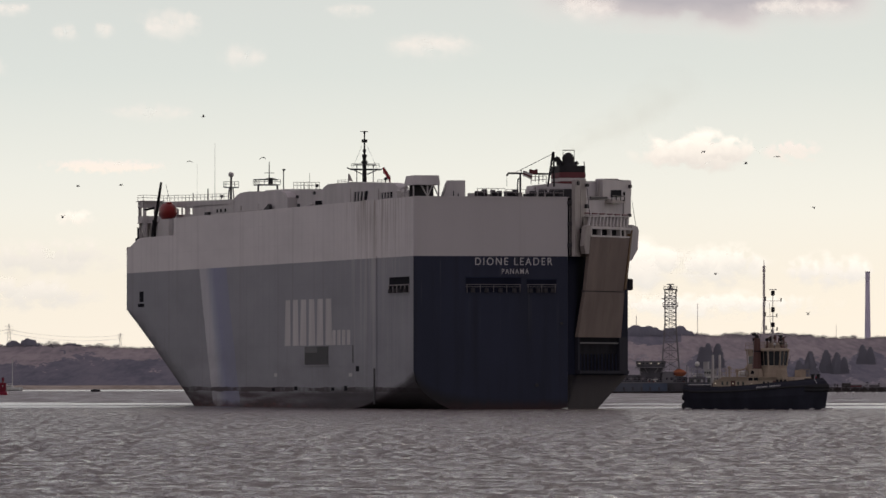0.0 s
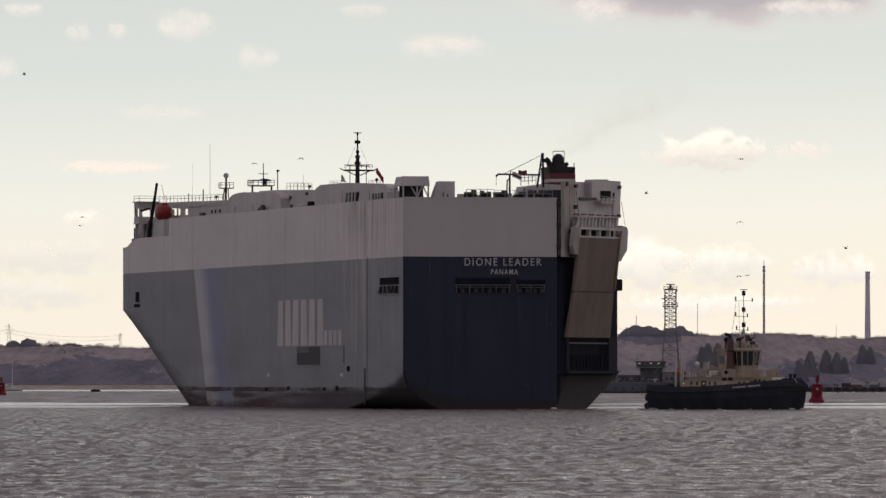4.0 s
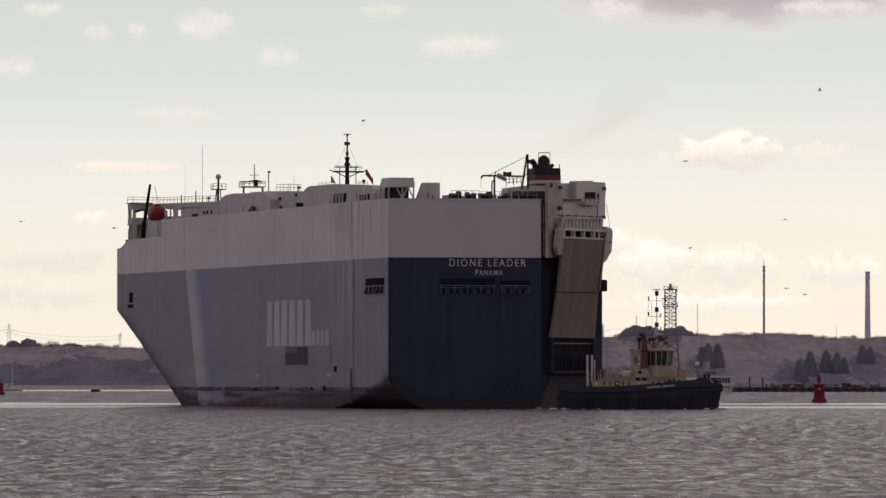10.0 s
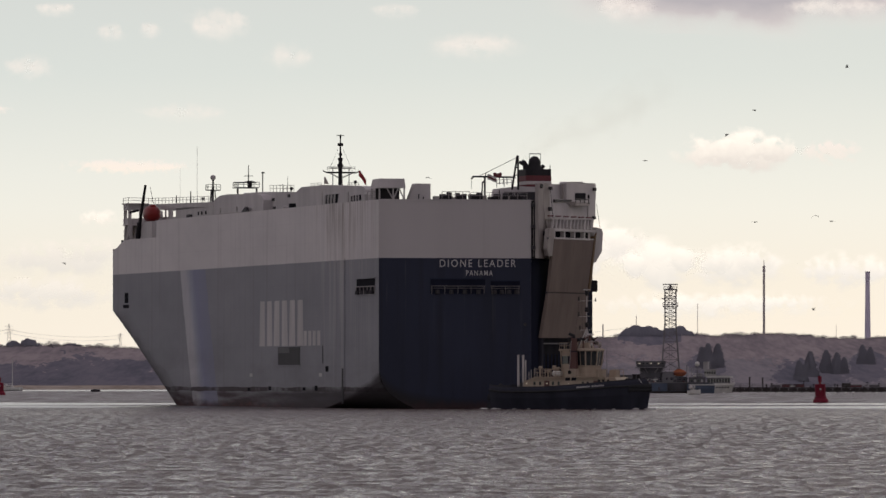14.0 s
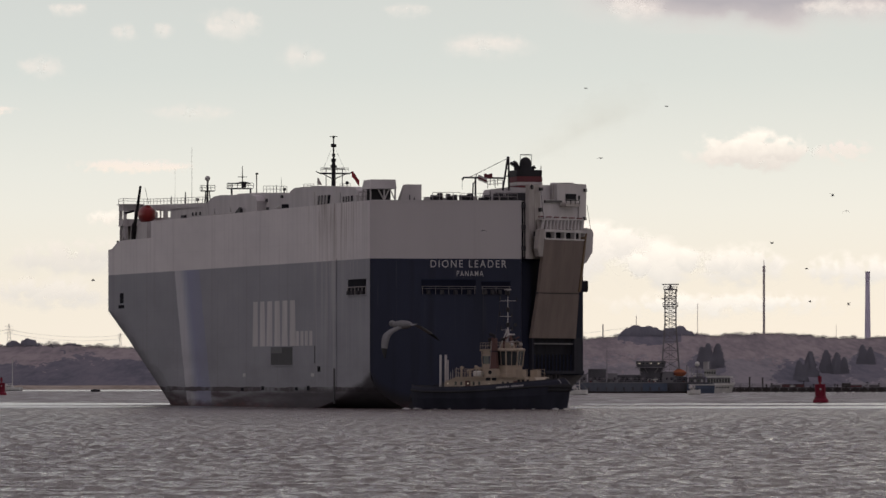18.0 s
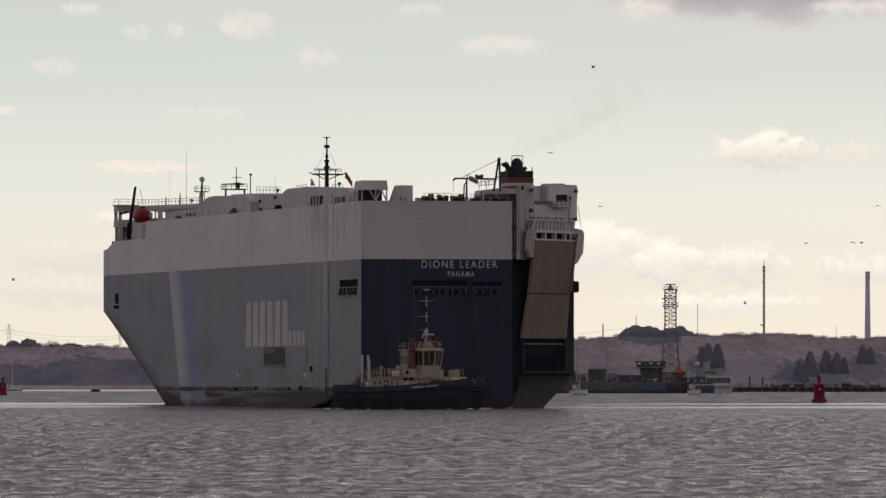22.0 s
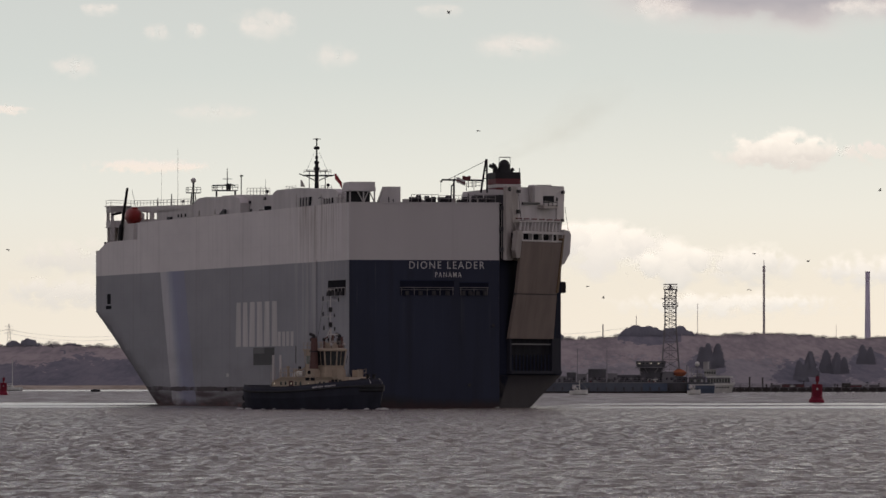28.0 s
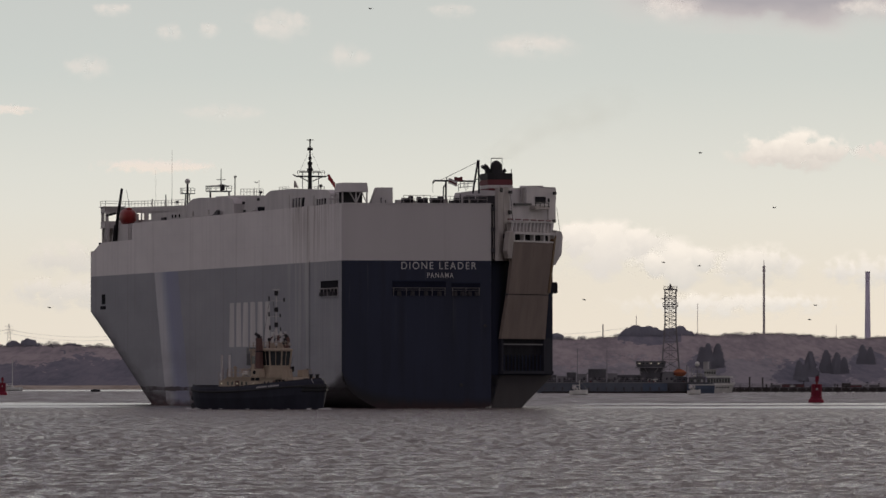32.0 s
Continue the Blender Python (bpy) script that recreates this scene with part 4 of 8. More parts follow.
def blue_workship():
    y = 2450
    k = FOCAL / y
    t = thing("naval_workship", "moored blue work ship with dark deckhouses", "ship")
    xa, xb = world_at(950, 0, y)[0], world_at(1258, 0, y)[0]
    t.location = (xa, y, 0)
    L = xb - xa
    z = lambda py: world_at(0, py, y)[2]
    px = lambda p: (p - 950) / k
    rows = []
    for i in range(13):
        q = i / 12
        w = 5.0 * (1 - abs(2 * q - 1) ** 5 * 0.6)
        rows.append([(L * q, -w * 0.86, -0.8), (L * q, -w, 0.5), (L * q, -w, z(678)), (L * q, w, z(678)), (L * q, w, 0.5), (L * q, w * 0.86, -0.8)])
    hull = part("hull", sheet(rows), "blue_hull", t)
    part("bright_panel", box(px(1137), px(1180), -5.08, -4.95, z(692), z(679), bevel=0.02), "blue_patch", hull, "freshly painted blue panel")
    part("dark_panel", box(px(1180), px(1226), -5.06, -4.95, z(692), z(678.2), bevel=0.02), "ship_dark", hull, "darker hull plating")
    part("boot_top", box(px(958), px(1252), -4.98, -4.9, 0.0, 0.5), "timber", hull)
    for i in range(19):
        c = px(964 + i * 15.5)
        part("fender", rod((c, -5.2, 0.7), (c, -5.2, 1.7), 0.24, seg=8), "ship_dark", hull)
    part("deck_edge", box(0, L, -5.05, -4.85, z(678), z(676.8)), "ship_grey", t)
    # deckhouses and stacked gear along the deck
    for a, b, py, m in ((956, 984, 664, "ship_dark"), (986, 1003, 667, "ship_grey"), (1003, 1019, 660, "ship_dark"), (1021, 1038, 663, "ship_grey"), (1041, 1072, 654, "ship_dark"), (1076, 1092, 662, "ship_grey"), (1092, 1134, 664.5, "ship_dark"), (1133, 1172, 651, "ship_dark"), (1168, 1192, 659, "ship_grey"), (1190, 1216, 668, "ship_dark")):
        d = part("deckhouse", box(px(a), px(b), -3.2, 3.2, z(678), z(py), bevel=0.08), m, t)
        n = max(2, int((b - a) / 7))
        for i in range(n):
            c = px(a) + (px(b) - px(a)) * (i + 0.5) / n
            part("port", box(c - 0.28, c + 0.28, -3.25, -3.18, z(678) + 0.9, z(678) + 1.5), "dark" if i % 3 else "ship_grey", d)
        part("roof_edge", box(px(a) - 0.15, px(b) + 0.15, -3.35, 3.3, z(py), z(py) + 0.14), "ship_grey", d)
    w = part("bridge", box(px(1127), px(1176), -3.8, 2.6, z(650), z(639.5), bevel=0.08, top=(-0.3, -0.3, -0.2, 0)), "ship_dark", t, "dark wheelhouse with small lit windows")
    for i in range(7):
        c = px(1131 + i * 6.8)
        part("window", box(c - 0.24, c + 0.24, -4.0, -3.78, z(644.2), z(642.7)), "lamp" if i in (0, 3, 5) else "glass", w)
    part("wing", box(px(1124), px(1179), -4.2, 2.8, z(651.5), z(650)), "ship_grey", t)
    for p in (1129, 1140, 1164, 1174):
        part("wing_strut", rod((px(p), -3.9, z(651.5)), (px(p) + (0.9 if p < 1150 else -0.9), -3.3, z(660)), 0.12, seg=5), "ship_grey", t)
    for a in (1145.5, 1155.5):
        part("locker", box(px(a), px(a + 8), -4.3, -3.3, z(678), z(671), bevel=0.06), "boat_white", t, "white deck locker")
    for a, top, r in ((1022, 618, 0.11), (1074, 617, 0.12), (1139, 634, 0.08), (1046, 648, 0.1), (1215, 646, 0.1), (1154, 633, 0.06)):
        part("mast", rod((px(a), 0, z(678)), (px(a), 0, z(top)), r, r2=r * 0.6), "ship_grey", t)
    part("crane_arm", rod((px(1046), 0.3, z(655)), (px(1031), 0.3, z(669)), 0.16), "ship_grey", t)
    part("stay", rod((px(1074), 0, z(620)), (px(1128), 0, z(640)), 0.04, seg=4), "ship_grey", t)
    rnd = random.Random(21)
    for i in range(26):      # drums, boxes and gear stacked along the deck edge
        c = px(rnd.uniform(958, 1212))
        h = rnd.uniform(0.4, 1.3)
        if i % 2:
            part("drum", rod((c, -4.2, z(678)), (c, -4.2, z(678) + h), 0.32, seg=8), rnd.choice(("ship_grey", "ship_dark", "red_band")), t)
        else:
            part("gear_box", box(c - 0.5, c + 0.4, -4.4, -3.7, z(678), z(678) + h, bevel=0.04), rnd.choice(("ship_grey", "jetty_grey", "ship_dark")), t)
    railing("deck_rail", [(0, -4.8, z(677)), (L, -4.8, z(677))], t, 1.1, 2.4, 0.05, "ship_grey")
    b = thing("lifeboat", "orange enclosed lifeboat in its cradle", "lifeboat")
    b.location = (xa + px(1202), y - 2.4, z(660.5))
    part("shell", ball((0, 0, 0), 1.0, sub=3, squash=(2.0, 1.1, 1.0)), "orange", b, smooth=True)
    part("canopy", box(-1.2, 1.0, -0.7, 0.7, 0.5, 1.1, bevel=0.2, top=(0.25, 0.25, 0.1, 0.1)), "orange", b)
    part("rubbing_band", box(-1.9, 1.9, -1.12, -0.95, -0.12, 0.1), "red_band", b)
    part("keel", box(-1.3, 1.3, -0.1, 0.1, -1.12, -0.9), "steel", b)
    part("cradle", box(-1.1, 1.1, -0.7, 0.7, z(678) - z(660.5), -0.9, top=(0.3, 0.3, 0.2, 0.2)), "ship_dark", b)


blue_workship()


def white_ferry():
    y = 2440
    k = FOCAL / y
    t = thing("passenger_ferry", "white passenger ferry with open upper deck", "ferry")
    t.location = ((1262 - 784) / k, y, 0)
    z = lambda py: world_at(0, py, y)[2]
    px = lambda p: (p - 1262) / k
    rows = []
    for i in range(13):
        q = i / 12
        x = px(1216) + (px(1299) - px(1216)) * q
        w = 3.2 * min(1, 0.8 + q) * (1 - max(0, q - 0.6) ** 2 * 5.6)
        top = z(680) + 0.55 * max(0, q - 0.5)
        rows.append([(x - 0.9 * q ** 3, -w * 0.75, -0.6), (x - 0.3 * q ** 3, -w * 0.97, top * 0.5), (x, -w, top), (x, w, top), (x - 0.9 * q ** 3, w * 0.75, -0.6)])
    hull = part("hull", sheet(rows), ["blue_patch", "boat_white"], t, "white bow over a faded blue hull")
    for f in hull.data.polygons:
        f.material_index = 1 if f.center.x > px(1264) else 0
    part("rubbing_strake", box(px(1218), px(1286), -3.32, -3.1, z(682.2), z(680.6)), "boat_white", hull)
    part("bow_bulwark", box(px(1276), px(1299), -1.7, 1.7, z(682), z(677), top=(0.0, -0.3, 0.3, 0.3)), "boat_white", hull)
    for i in range(5):
        part("port_light", rod((px(1268 + i * 5), -3.1, z(686)), (px(1268 + i * 5), -3.0, z(686)), 0.25, seg=8), "dark", hull)
    # solid dark box stands in for the shade under the open deck
    m = part("main_saloon", box(px(1252), px(1291), -2.5, 2.7, z(681), z(668.5)), "ship_dark", t, "solid dark box for the shade of the open saloon")
    for i in range(8):
        c = px(1254 + i * 5.0)
        part("window", box(c - 0.26, c + 0.26, -2.56, -2.4, z(676.5), z(671)), "glass", m)
        part("deck_pillar", rod((c + 0.4, -2.8, z(680.5)), (c + 0.4, -2.8, z(668)), 0.07, seg=5), "ferry_white", m)
    part("upper_deck", box(px(1250), px(1297), -2.9, 2.9, z(668.4), z(666.6)), "boat_white", t)
    part("bulwark", box(px(1262), px(1292), -3.1, -2.9, z(681.5), z(678.6)), "boat_white", t)
    part("awning", prism([(px(1254), z(667.5)), (px(1258), z(665.5)), (px(1272), z(664.2)), (px(1288), z(664.8)), (px(1296), z(667.5))], -2.6, 2.6), "ferry_white", t, "arched pale awning")
    w = part("wheelhouse", box(px(1246), px(1268), -1.8, 1.8, z(667), z(655.5), bevel=0.08, top=(0.1, 0.3, 0.1, 0.1)), "ferry_white", t)
    for i in range(5):
        c = px(1246 + i * 4.2)
        part("window", box(c, c + 0.46, -1.85, -1.6, z(662.5), z(658)), "glass", w)
    part("roof", box(px(1242), px(1270), -2.1, 2.1, z(655.5), z(653.8)), "ferry_white", t)
    part("funnel", lathe([(0.85, z(654)), (0.8, z(642)), (0.95, z(641.4)), (0.85, z(640.4))], seg=14, centre=(px(1250), 0.3, 0)), "ferry_white", t)
    part("radome", ball((px(1234), 0, z(644.5)), 0.72, sub=2), "boat_white", t, smooth=True)
    part("radome_post", rod((px(1234), 0, z(668)), (px(1234), 0, z(648)), 0.2), "ship_grey", t)
    part("after_house", box(px(1219), px(1248), -2.2, 2.2, z(681), z(668), bevel=0.1), "ship_dark", t, "dull dark after house")
    for i in range(4):
        part("after_window", box(px(1222 + i * 6), px(1225.5 + i * 6), -2.24, -2.1, z(676.5), z(672)), "ferry_white" if i % 2 else "glass", t)
    part("raft_canister", rod((px(1226), -1.9, z(666)), (px(1231), -1.9, z(666)), 0.36, seg=10), "boat_white", t)
    part("gear_stack", box(px(1236), px(1243), -1.8, 1.0, z(668), z(661), bevel=0.08), "ship_grey", t)
    for p, top in ((1217, 648), (1224, 650), (1229, 652), (1240, 651)):
        part("deck_post", rod((px(p), -1.6, z(667)), (px(p), -1.6, z(top)), 0.1, seg=5), "ferry_white", t)
    part("deck_yard", rod((px(1216), -1.6, z(653)), (px(1241), -1.6, z(654)), 0.08, seg=5), "ferry_white", t)
    railing("deck_rail", [(px(1220), -2.1, z(667.5)), (px(1250), -2.1, z(667.5))], t, 1.0, 1.4, 0.045, "boat_white")
    railing("bow_rail", [(px(1280), -2.2, z(679)), (px(1299), -0.5, z(677))], t, 1.0, 0.9, 0.045, "boat_white")
    part("mast", rod((px(1258), 0, z(654)), (px(1258), 0, z(640)), 0.1), "ship_grey", t)


white_ferry()


def yacht(px0, py, length, mast_px, label):
    x, y, k = afloat(px0, py)
    t = thing("sailing_yacht", label, "yacht", "moored yachts")
    t.location = (x, y, 0)
    rows = []
    for i in range(9):
        q = i / 8
        u = length * (q - 0.5)
        w = length * 0.16 * math.sin(math.pi * min(1, 0.25 + 0.75 * (1 - q))) ** 0.6 if q < 1 else 0.03
        rows.append([(u, 0, -0.3), (u, -w, 0.35), (u, -w * 1.05, 1.05 + 0.3 * q), (u, w * 1.05, 1.05 + 0.3 * q), (u, w, 0.35), (u, 0, -0.3)])
    part("hull", sheet(rows), "boat_white", t)
    c = part("cabin", box(-length * 0.25, length * 0.15, -length * 0.09, length * 0.09, 1.08, 1.8, bevel=0.08, top=(0.1, 0.5, 0.08, 0.08)), "boat_white", t)
    for i in range(3):
        part("window", box(-length * 0.2 + i * 0.7, -length * 0.2 + i * 0.7 + 0.42, -length * 0.095, -length * 0.085, 1.35, 1.6), "glass", c)
    part("mast", rod((length * 0.05, 0, 1.2), (length * 0.05, 0, mast_px / k), 0.13, r2=0.09, seg=6), "boat_white", t)
    part("boom", rod((length * 0.05, 0, 2.4), (-length * 0.35, 0, 2.4), 0.13, seg=6), "flag_b", t)
    part("forestay", rod((length * 0.05, 0, mast_px / k * 0.97), (length * 0.47, 0, 1.3), 0.03, seg=4), "rail", t)
    part("sprayhood", ball((-length * 0.22, 0, 1.8), 0.6, sub=2, squash=(1, 1.1, 0.8)), "flag_b", t)
    return t


yacht(1024, 699.5, 4.6, 26, "small white sailing boat at a mooring with its mast lowered")
yacht(1228, 699.0, 3.4, 18, "small white day boat at a mooring")
yacht(20, 692.5, 7.6, 58, "white sailing yacht with a tall mast by the far shore")


def dark_barge():
    x, y, k = afloat(169, 693.6)
    t = thing("moored_barge", "small dark moored barge low in the water", "barge")
    t.location = (x, y, 0)
    part("hull", box(-1.4, 1.4, -1.0, 1.0, -0.3, 0.62, bevel=0.12, top=(-0.15, -0.15, 0, 0)), "black", t)
    part("hold_cover", box(-0.9, 0.6, -0.6, 0.6, 0.62, 0.9, bevel=0.08), "ship_dark", t)
    part("bollard", rod((1.1, -0.5, 0.6), (1.1, -0.5, 1.0), 0.1), "steel", t)


dark_barge()


def nav_buoy():
    """Red lateral buoy: disc float, panelled cage body, neck and can topmark."""
    t = thing("channel_buoy", "red can-shaped channel buoy with topmark", "buoy", "channel buoys")
    part("float", lathe([(0.95, -0.5), (1.22, -0.1), (1.26, 0.25), (1.2, 0.55), (0.98, 0.72), (0.95, 1.0), (0.88, 1.05)], seg=28), "buoy_red", t, smooth=False)
    cage = part("body", lathe([(0.66, 1.05), (0.66, 2.9)], seg=10), "boat_red", t, "dark red inner drum of the cage")
    for i in range(8):
        a = i * math.pi / 4 + 0.2
        c, s = math.cos(a), math.sin(a)
        bm = box(-0.27, 0.27, -0.03, 0.03, 1.08, 2.92, bevel=0.015)
        bmesh.ops.rotate(bm, verts=bm.verts, cent=(0, 0, 0), matrix=Matrix.Rotation(a + math.pi / 2, 3, 'Z'))
        bmesh.ops.translate(bm, verts=bm.verts, vec=(0.80 * c, 0.80 * s, 0))
        part("panel", bm, "buoy_red", t)
    part("top_ring", lathe([(0.84, 2.88), (0.86, 3.0), (0.5, 3.06)], seg=20), "buoy_red", t)
    part("neck", lathe([(0.2, 3.05), (0.18, 3.45)], seg=12), "boat_red", t)
    part("topmark", lathe([(0.30, 3.42), (0.31, 4.25), (0.27, 4.3)], seg=16), "buoy_red", t)
    part("lantern", lathe([(0.1, 4.3), (0.1, 4.44), (0.05, 4.5)], seg=10), "glass", t)
    part("number_bar", box(-0.14, 0.14, -0.86, -0.78, 2.1, 2.4), "letters", cage)
    return t


BUOY = nav_buoy()
BUOY_B = copy_thing(BUOY, pose(0, 0, 0))


# ============ the car carrier ============
# its own space: x forward from the transom, y to port, z up from the water
BEAM = 16.13
CH0, CH1 = Vector((0.0, -3.82, 0)), Vector((17.3, -16.13, 0))    # starboard quarter cut for the ramp
CHD = (CH1 - CH0).normalized()
CHN = Vector((-0.580, -0.815, 0))
LINE_Z, DECK_Z = 19.27, 26.73


def deck_z(u):
    return DECK_Z


def half(u, z):
    """Half breadth of the hull at station u and height z."""
    q = max(0.0, min(1.0, z / 14.0))
    u0, end, p = 118 + 64 * q, 193 + 10 * q, 2.0 + 0.5 * q
    b = BEAM
    if u > u0:
        w = min(1.0, (u - u0) / (end - u0))
        b = BEAM * (1 - w ** p)
    zt = 4.8 * max(0.0, 1 - u / 34.0) ** 1.4
    if zt > 0.05 and z < zt:
        w = max(0.0, 1 - max(0.0, z) / zt)
        b = min(b, BEAM * (1 - 0.3 * w ** 2.2))
    return max(b, 0.12)


def port_pt(u, z):
    return (u, half(u, z), z)


def star_pt(u, z):
    lim = 3.82 + 0.7116 * u
    b = half(u, z)
    rise = 4.9 * max(0.0, 1 - u / 85.0)
    if rise > 0.01 and z < rise:
        b = min(b, BEAM * (1 - 0.62 * (1 - max(0.0, z) / rise)))
    return (u, -min(b, lim), z)


def carrier():
    t = thing("car_carrier", "huge box-shaped car carrier ship, white over grey with navy stern", "ship")
    us = [0, 0.6, 2, 4, 6, 8, 10, 12, 14.64, 17.3, 20, 23, 26, 29, 31.5, 34, 50, 70, 90, 107, 118, 124, 130, 136, 142, 148, 150.4, 150.6, 152, 156, 160, 164, 168, 172, 176, 179, 182, 184, 186, 188, 190, 192, 194, 196, 198, 199.5, 201, 202, 202.8]
    zs = [6, 8, 10, 12, 13.2, 14, 16, 19.27, 22, 23.1]

    def top(u):
        if u <= 150.5:
            return deck_z(u)
        return 24.3 - 1.6 * max(0.0, min(1.0, (u - 175) / 9)) ** 1.2

    bm = bmesh.new()
    for fn in (port_pt, star_pt):
        rows = []
        for u in us:
            zt = 4.8 * max(0.0, 1 - u / 34.0) ** 1.4
            zz = [-1.5] + [zt * f for f in (0, 0.08, 0.18, 0.3, 0.45, 0.6, 0.75, 0.88, 1.0)] + [zt + (4.8 - zt) * f for f in (0.5, 1.0)] + zs + [top(u)]
            row = []
            for z in zz:
                end = 193 + 10 * max(0.0, min(1.0, z / 14.0))
                row.append(fn(min(u, end), z))
            rows.append(row)
        if fn is star_pt:
            rows = [r for r in rows if r[0][0] >= 17.0]
        sheet(rows, bm)
    bmesh.ops.remove_doubles(bm, verts=bm.verts, dist=0.005)
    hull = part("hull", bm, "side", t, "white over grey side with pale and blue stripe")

    # step of the side where the upper deck ends forward
    st = prism_x([(16.08, 24.3), (16.08, 26.95), (12.0, 26.95), (12.0, 24.3)], 150.2, 150.5)
    # added dark bar stands in for the flare's shade along the stem
    part("stem_bar", rod((193.0, 0, 0.2), (202.9, 0, 14.0), 0.42, r2=0.3, seg=8), "steel", hull, "dark bar standing for the flare's shade at the stem")
    part("break_bulkhead", st, "white", hull)

    # transom: navy below, white above, following the counter's curve
    def tr_bottom(v):
        lo, hi = -1.2, 4.8
        for _ in range(26):
            mid = (lo + hi) / 2
            if half(0, mid) >= abs(v):
                hi = mid
            else:
                lo = mid
        return hi

    vs = [-3.81 + (16.13 + 3.81) * i / 30 for i in range(31)]
    part("transom_lower", sheet([[(0, v, tr_bottom(v) if v > -3 else 0.2) for v in vs], [(0, v, 5.0) for v in vs], [(0, v, LINE_Z) for v in vs]]), "transom", t, "navy blue transom plating")
    part("transom_upper", sheet([[(0, v, LINE_Z) for v in vs], [(0, v, DECK_Z) for v in vs]]), "transom_white", t, "white upper transom")
    # starboard quarter wall behind the ramp
    def ch(s, z, out=0.0):
        p = CH0 + CHD * (s * 1.108) + CHN * out
        return (p.x, p.y, z)
    L = (CH1 - CH0).length / 1.108
    n = 20
    low = [ch(L * i / n, 4.3 if i > 2 else 0.3 + 1.3 * i) for i in range(n + 1)]
    part("quarter_wall_lower", sheet([low, [ch(L * i / n, LINE_Z) for i in range(n + 1)]]), "quarter", t, "navy plating behind the ramp, shade in its colour")
    part("quarter_wall_upper", sheet([[ch(L * i / n, LINE_Z) for i in range(n + 1)], [ch(L * i / n, DECK_Z) for i in range(n + 1)]]), "stained", t)
    # sloping plating below the ramp sill
    rows = []
    for k in range(8):
        q = k / 7
        z = 4.35 * (1 - q) - 0.4 * q
        s1 = L * (1 - q) + (L * 0.44) * q
        rows.append([ch(s1 * i / 10, z, 0.0) for i in range(11)])
    part("ramp_counter", sheet(rows), "boot", t)

    # decks
    part("weather_deck", sheet([[(u, star_pt(u, 20)[1] + 0.1, deck_z(u) - 0.06) for u in us if u <= 150], [(u, half(u, 20) - 0.1, deck_z(u) - 0.06) for u in us if u <= 150]]), "deck", t)
    part("foredeck", sheet([[(u, -half(u, 22) + 0.05, top(u) - 0.5) for u in us if u >= 150], [(u, half(u, 22) - 0.05, top(u) - 0.5) for u in us if u >= 150]]), "deck", t)

    # ---- side openings ----
    def side_recess(name, u0, u1, z0, z1, rails=True):
        p = part(name, box(u0, u1, BEAM + 0.004, BEAM + 0.02, z0, z1), "dark", t, "dark slab for a recessed opening in the side")
        part("frame_top", box(u0 - 0.2, u1 + 0.2, BEAM + 0.01, BEAM + 0.12, z1, z1 + 0.14), "side", p)
        part("frame_bottom", box(u0 - 0.2, u1 + 0.2, BEAM + 0.01, BEAM + 0.12, z0 - 0.14, z0), "side", p)
        if rails:
            bm = bmesh.new()
            for i in range(6):
                u = u0 + (u1 - u0) * i / 5
                rod((u, BEAM + 0.08, z0), (u, BEAM + 0.08, z0 + 1.0), 0.07, bm, seg=5)
            rod((u0, BEAM + 0.08, z0 + 1.0), (u1, BEAM + 0.08, z0 + 1.0), 0.07, bm, seg=5)
            part("rail", bm, "rail", p)
            for i in range(4):
                u = u0 + (u1 - u0) * (i + 0.5) / 4
                part("roller", lathe([(0.35, z0), (0.3, z0 + 0.5)], seg=10, centre=(u, BEAM + 0.2, 0)), "steel", p)
        return p
    side_recess("mooring_recess", 2.2, 13.4, 14.5, 16.5)
    pd = side_recess("pilot_door", 47.4, 61.5, 5.5, 7.9, False)
    pd.data.materials[0] = M["steel"]
    for z in (6.0, 6.35, 6.95):
        part("door_batten", box(48.0, 60.2, BEAM + 0.02, BEAM + 0.07, z, z + 0.1), "steel", pd)
    part("door_leaf", box(54.0, 61.2, BEAM + 0.02, BEAM + 0.05, 7.1, 7.85), "seam", pd)
    p = part("bunker_door", box(33.3, 36.6, BEAM + 0.004, BEAM + 0.03, 5.8, 7.9), "side", t)
    part("door_edge", box(33.1, 33.35, BEAM + 0.004, BEAM + 0.06, 5.7, 8.0), "steel", p)
    part("fender_strip", box(20.2, 20.75, BEAM, BEAM + 0.12, 2.3, LINE_Z), "side", t, "vertical guide strip")
    part("fender_strip", box(21.2, 21.9, BEAM, BEAM + 0.10, 0.6, 5.0), "steel", t)
    for u, z0, z1 in ((30.0, 4.6, 5.3), (36.5, 2.2, 2.8), (66, 2.2, 2.7), (44, 2.2, 2.6), (80, 2.1, 2.5)):
        part("scupper", box(u, u + 1.6, BEAM + 0.003, BEAM + 0.05, z0, z1), "dark", t)
    for u in (79.4, 34.6):
        part("draught_mark", box(u - 0.9, u + 0.9, BEAM + 0.003, BEAM + 0.03, 3.95, 4.4), "letters", t)
    # openings in the bow
    for u0, u1, z0, z1 in ((171.5, 174.6, 14.8, 16.3), (171.0, 175.8, 14.05, 14.55)):
        bm = sheet([[(u, half(u, z) + 0.03, z) for u in (u0, (u0 + u1) / 2, u1)] for z in (z0, z1)])
        part("bow_opening", bm, "dark", t)

    # emblem on the side: three tall pale blocks and a small one
    em = tagged(new("side_emblem"), "pale grey block emblem on the grey side")
    em.parent = t
    def slab(name, pts):
        a = [(u, BEAM + 0.012, z) for u, z in pts]
        bm = bmesh.new()
        bm.faces.new([bm.verts.new(q) for q in a])
        part(name, bm, "logo", em)
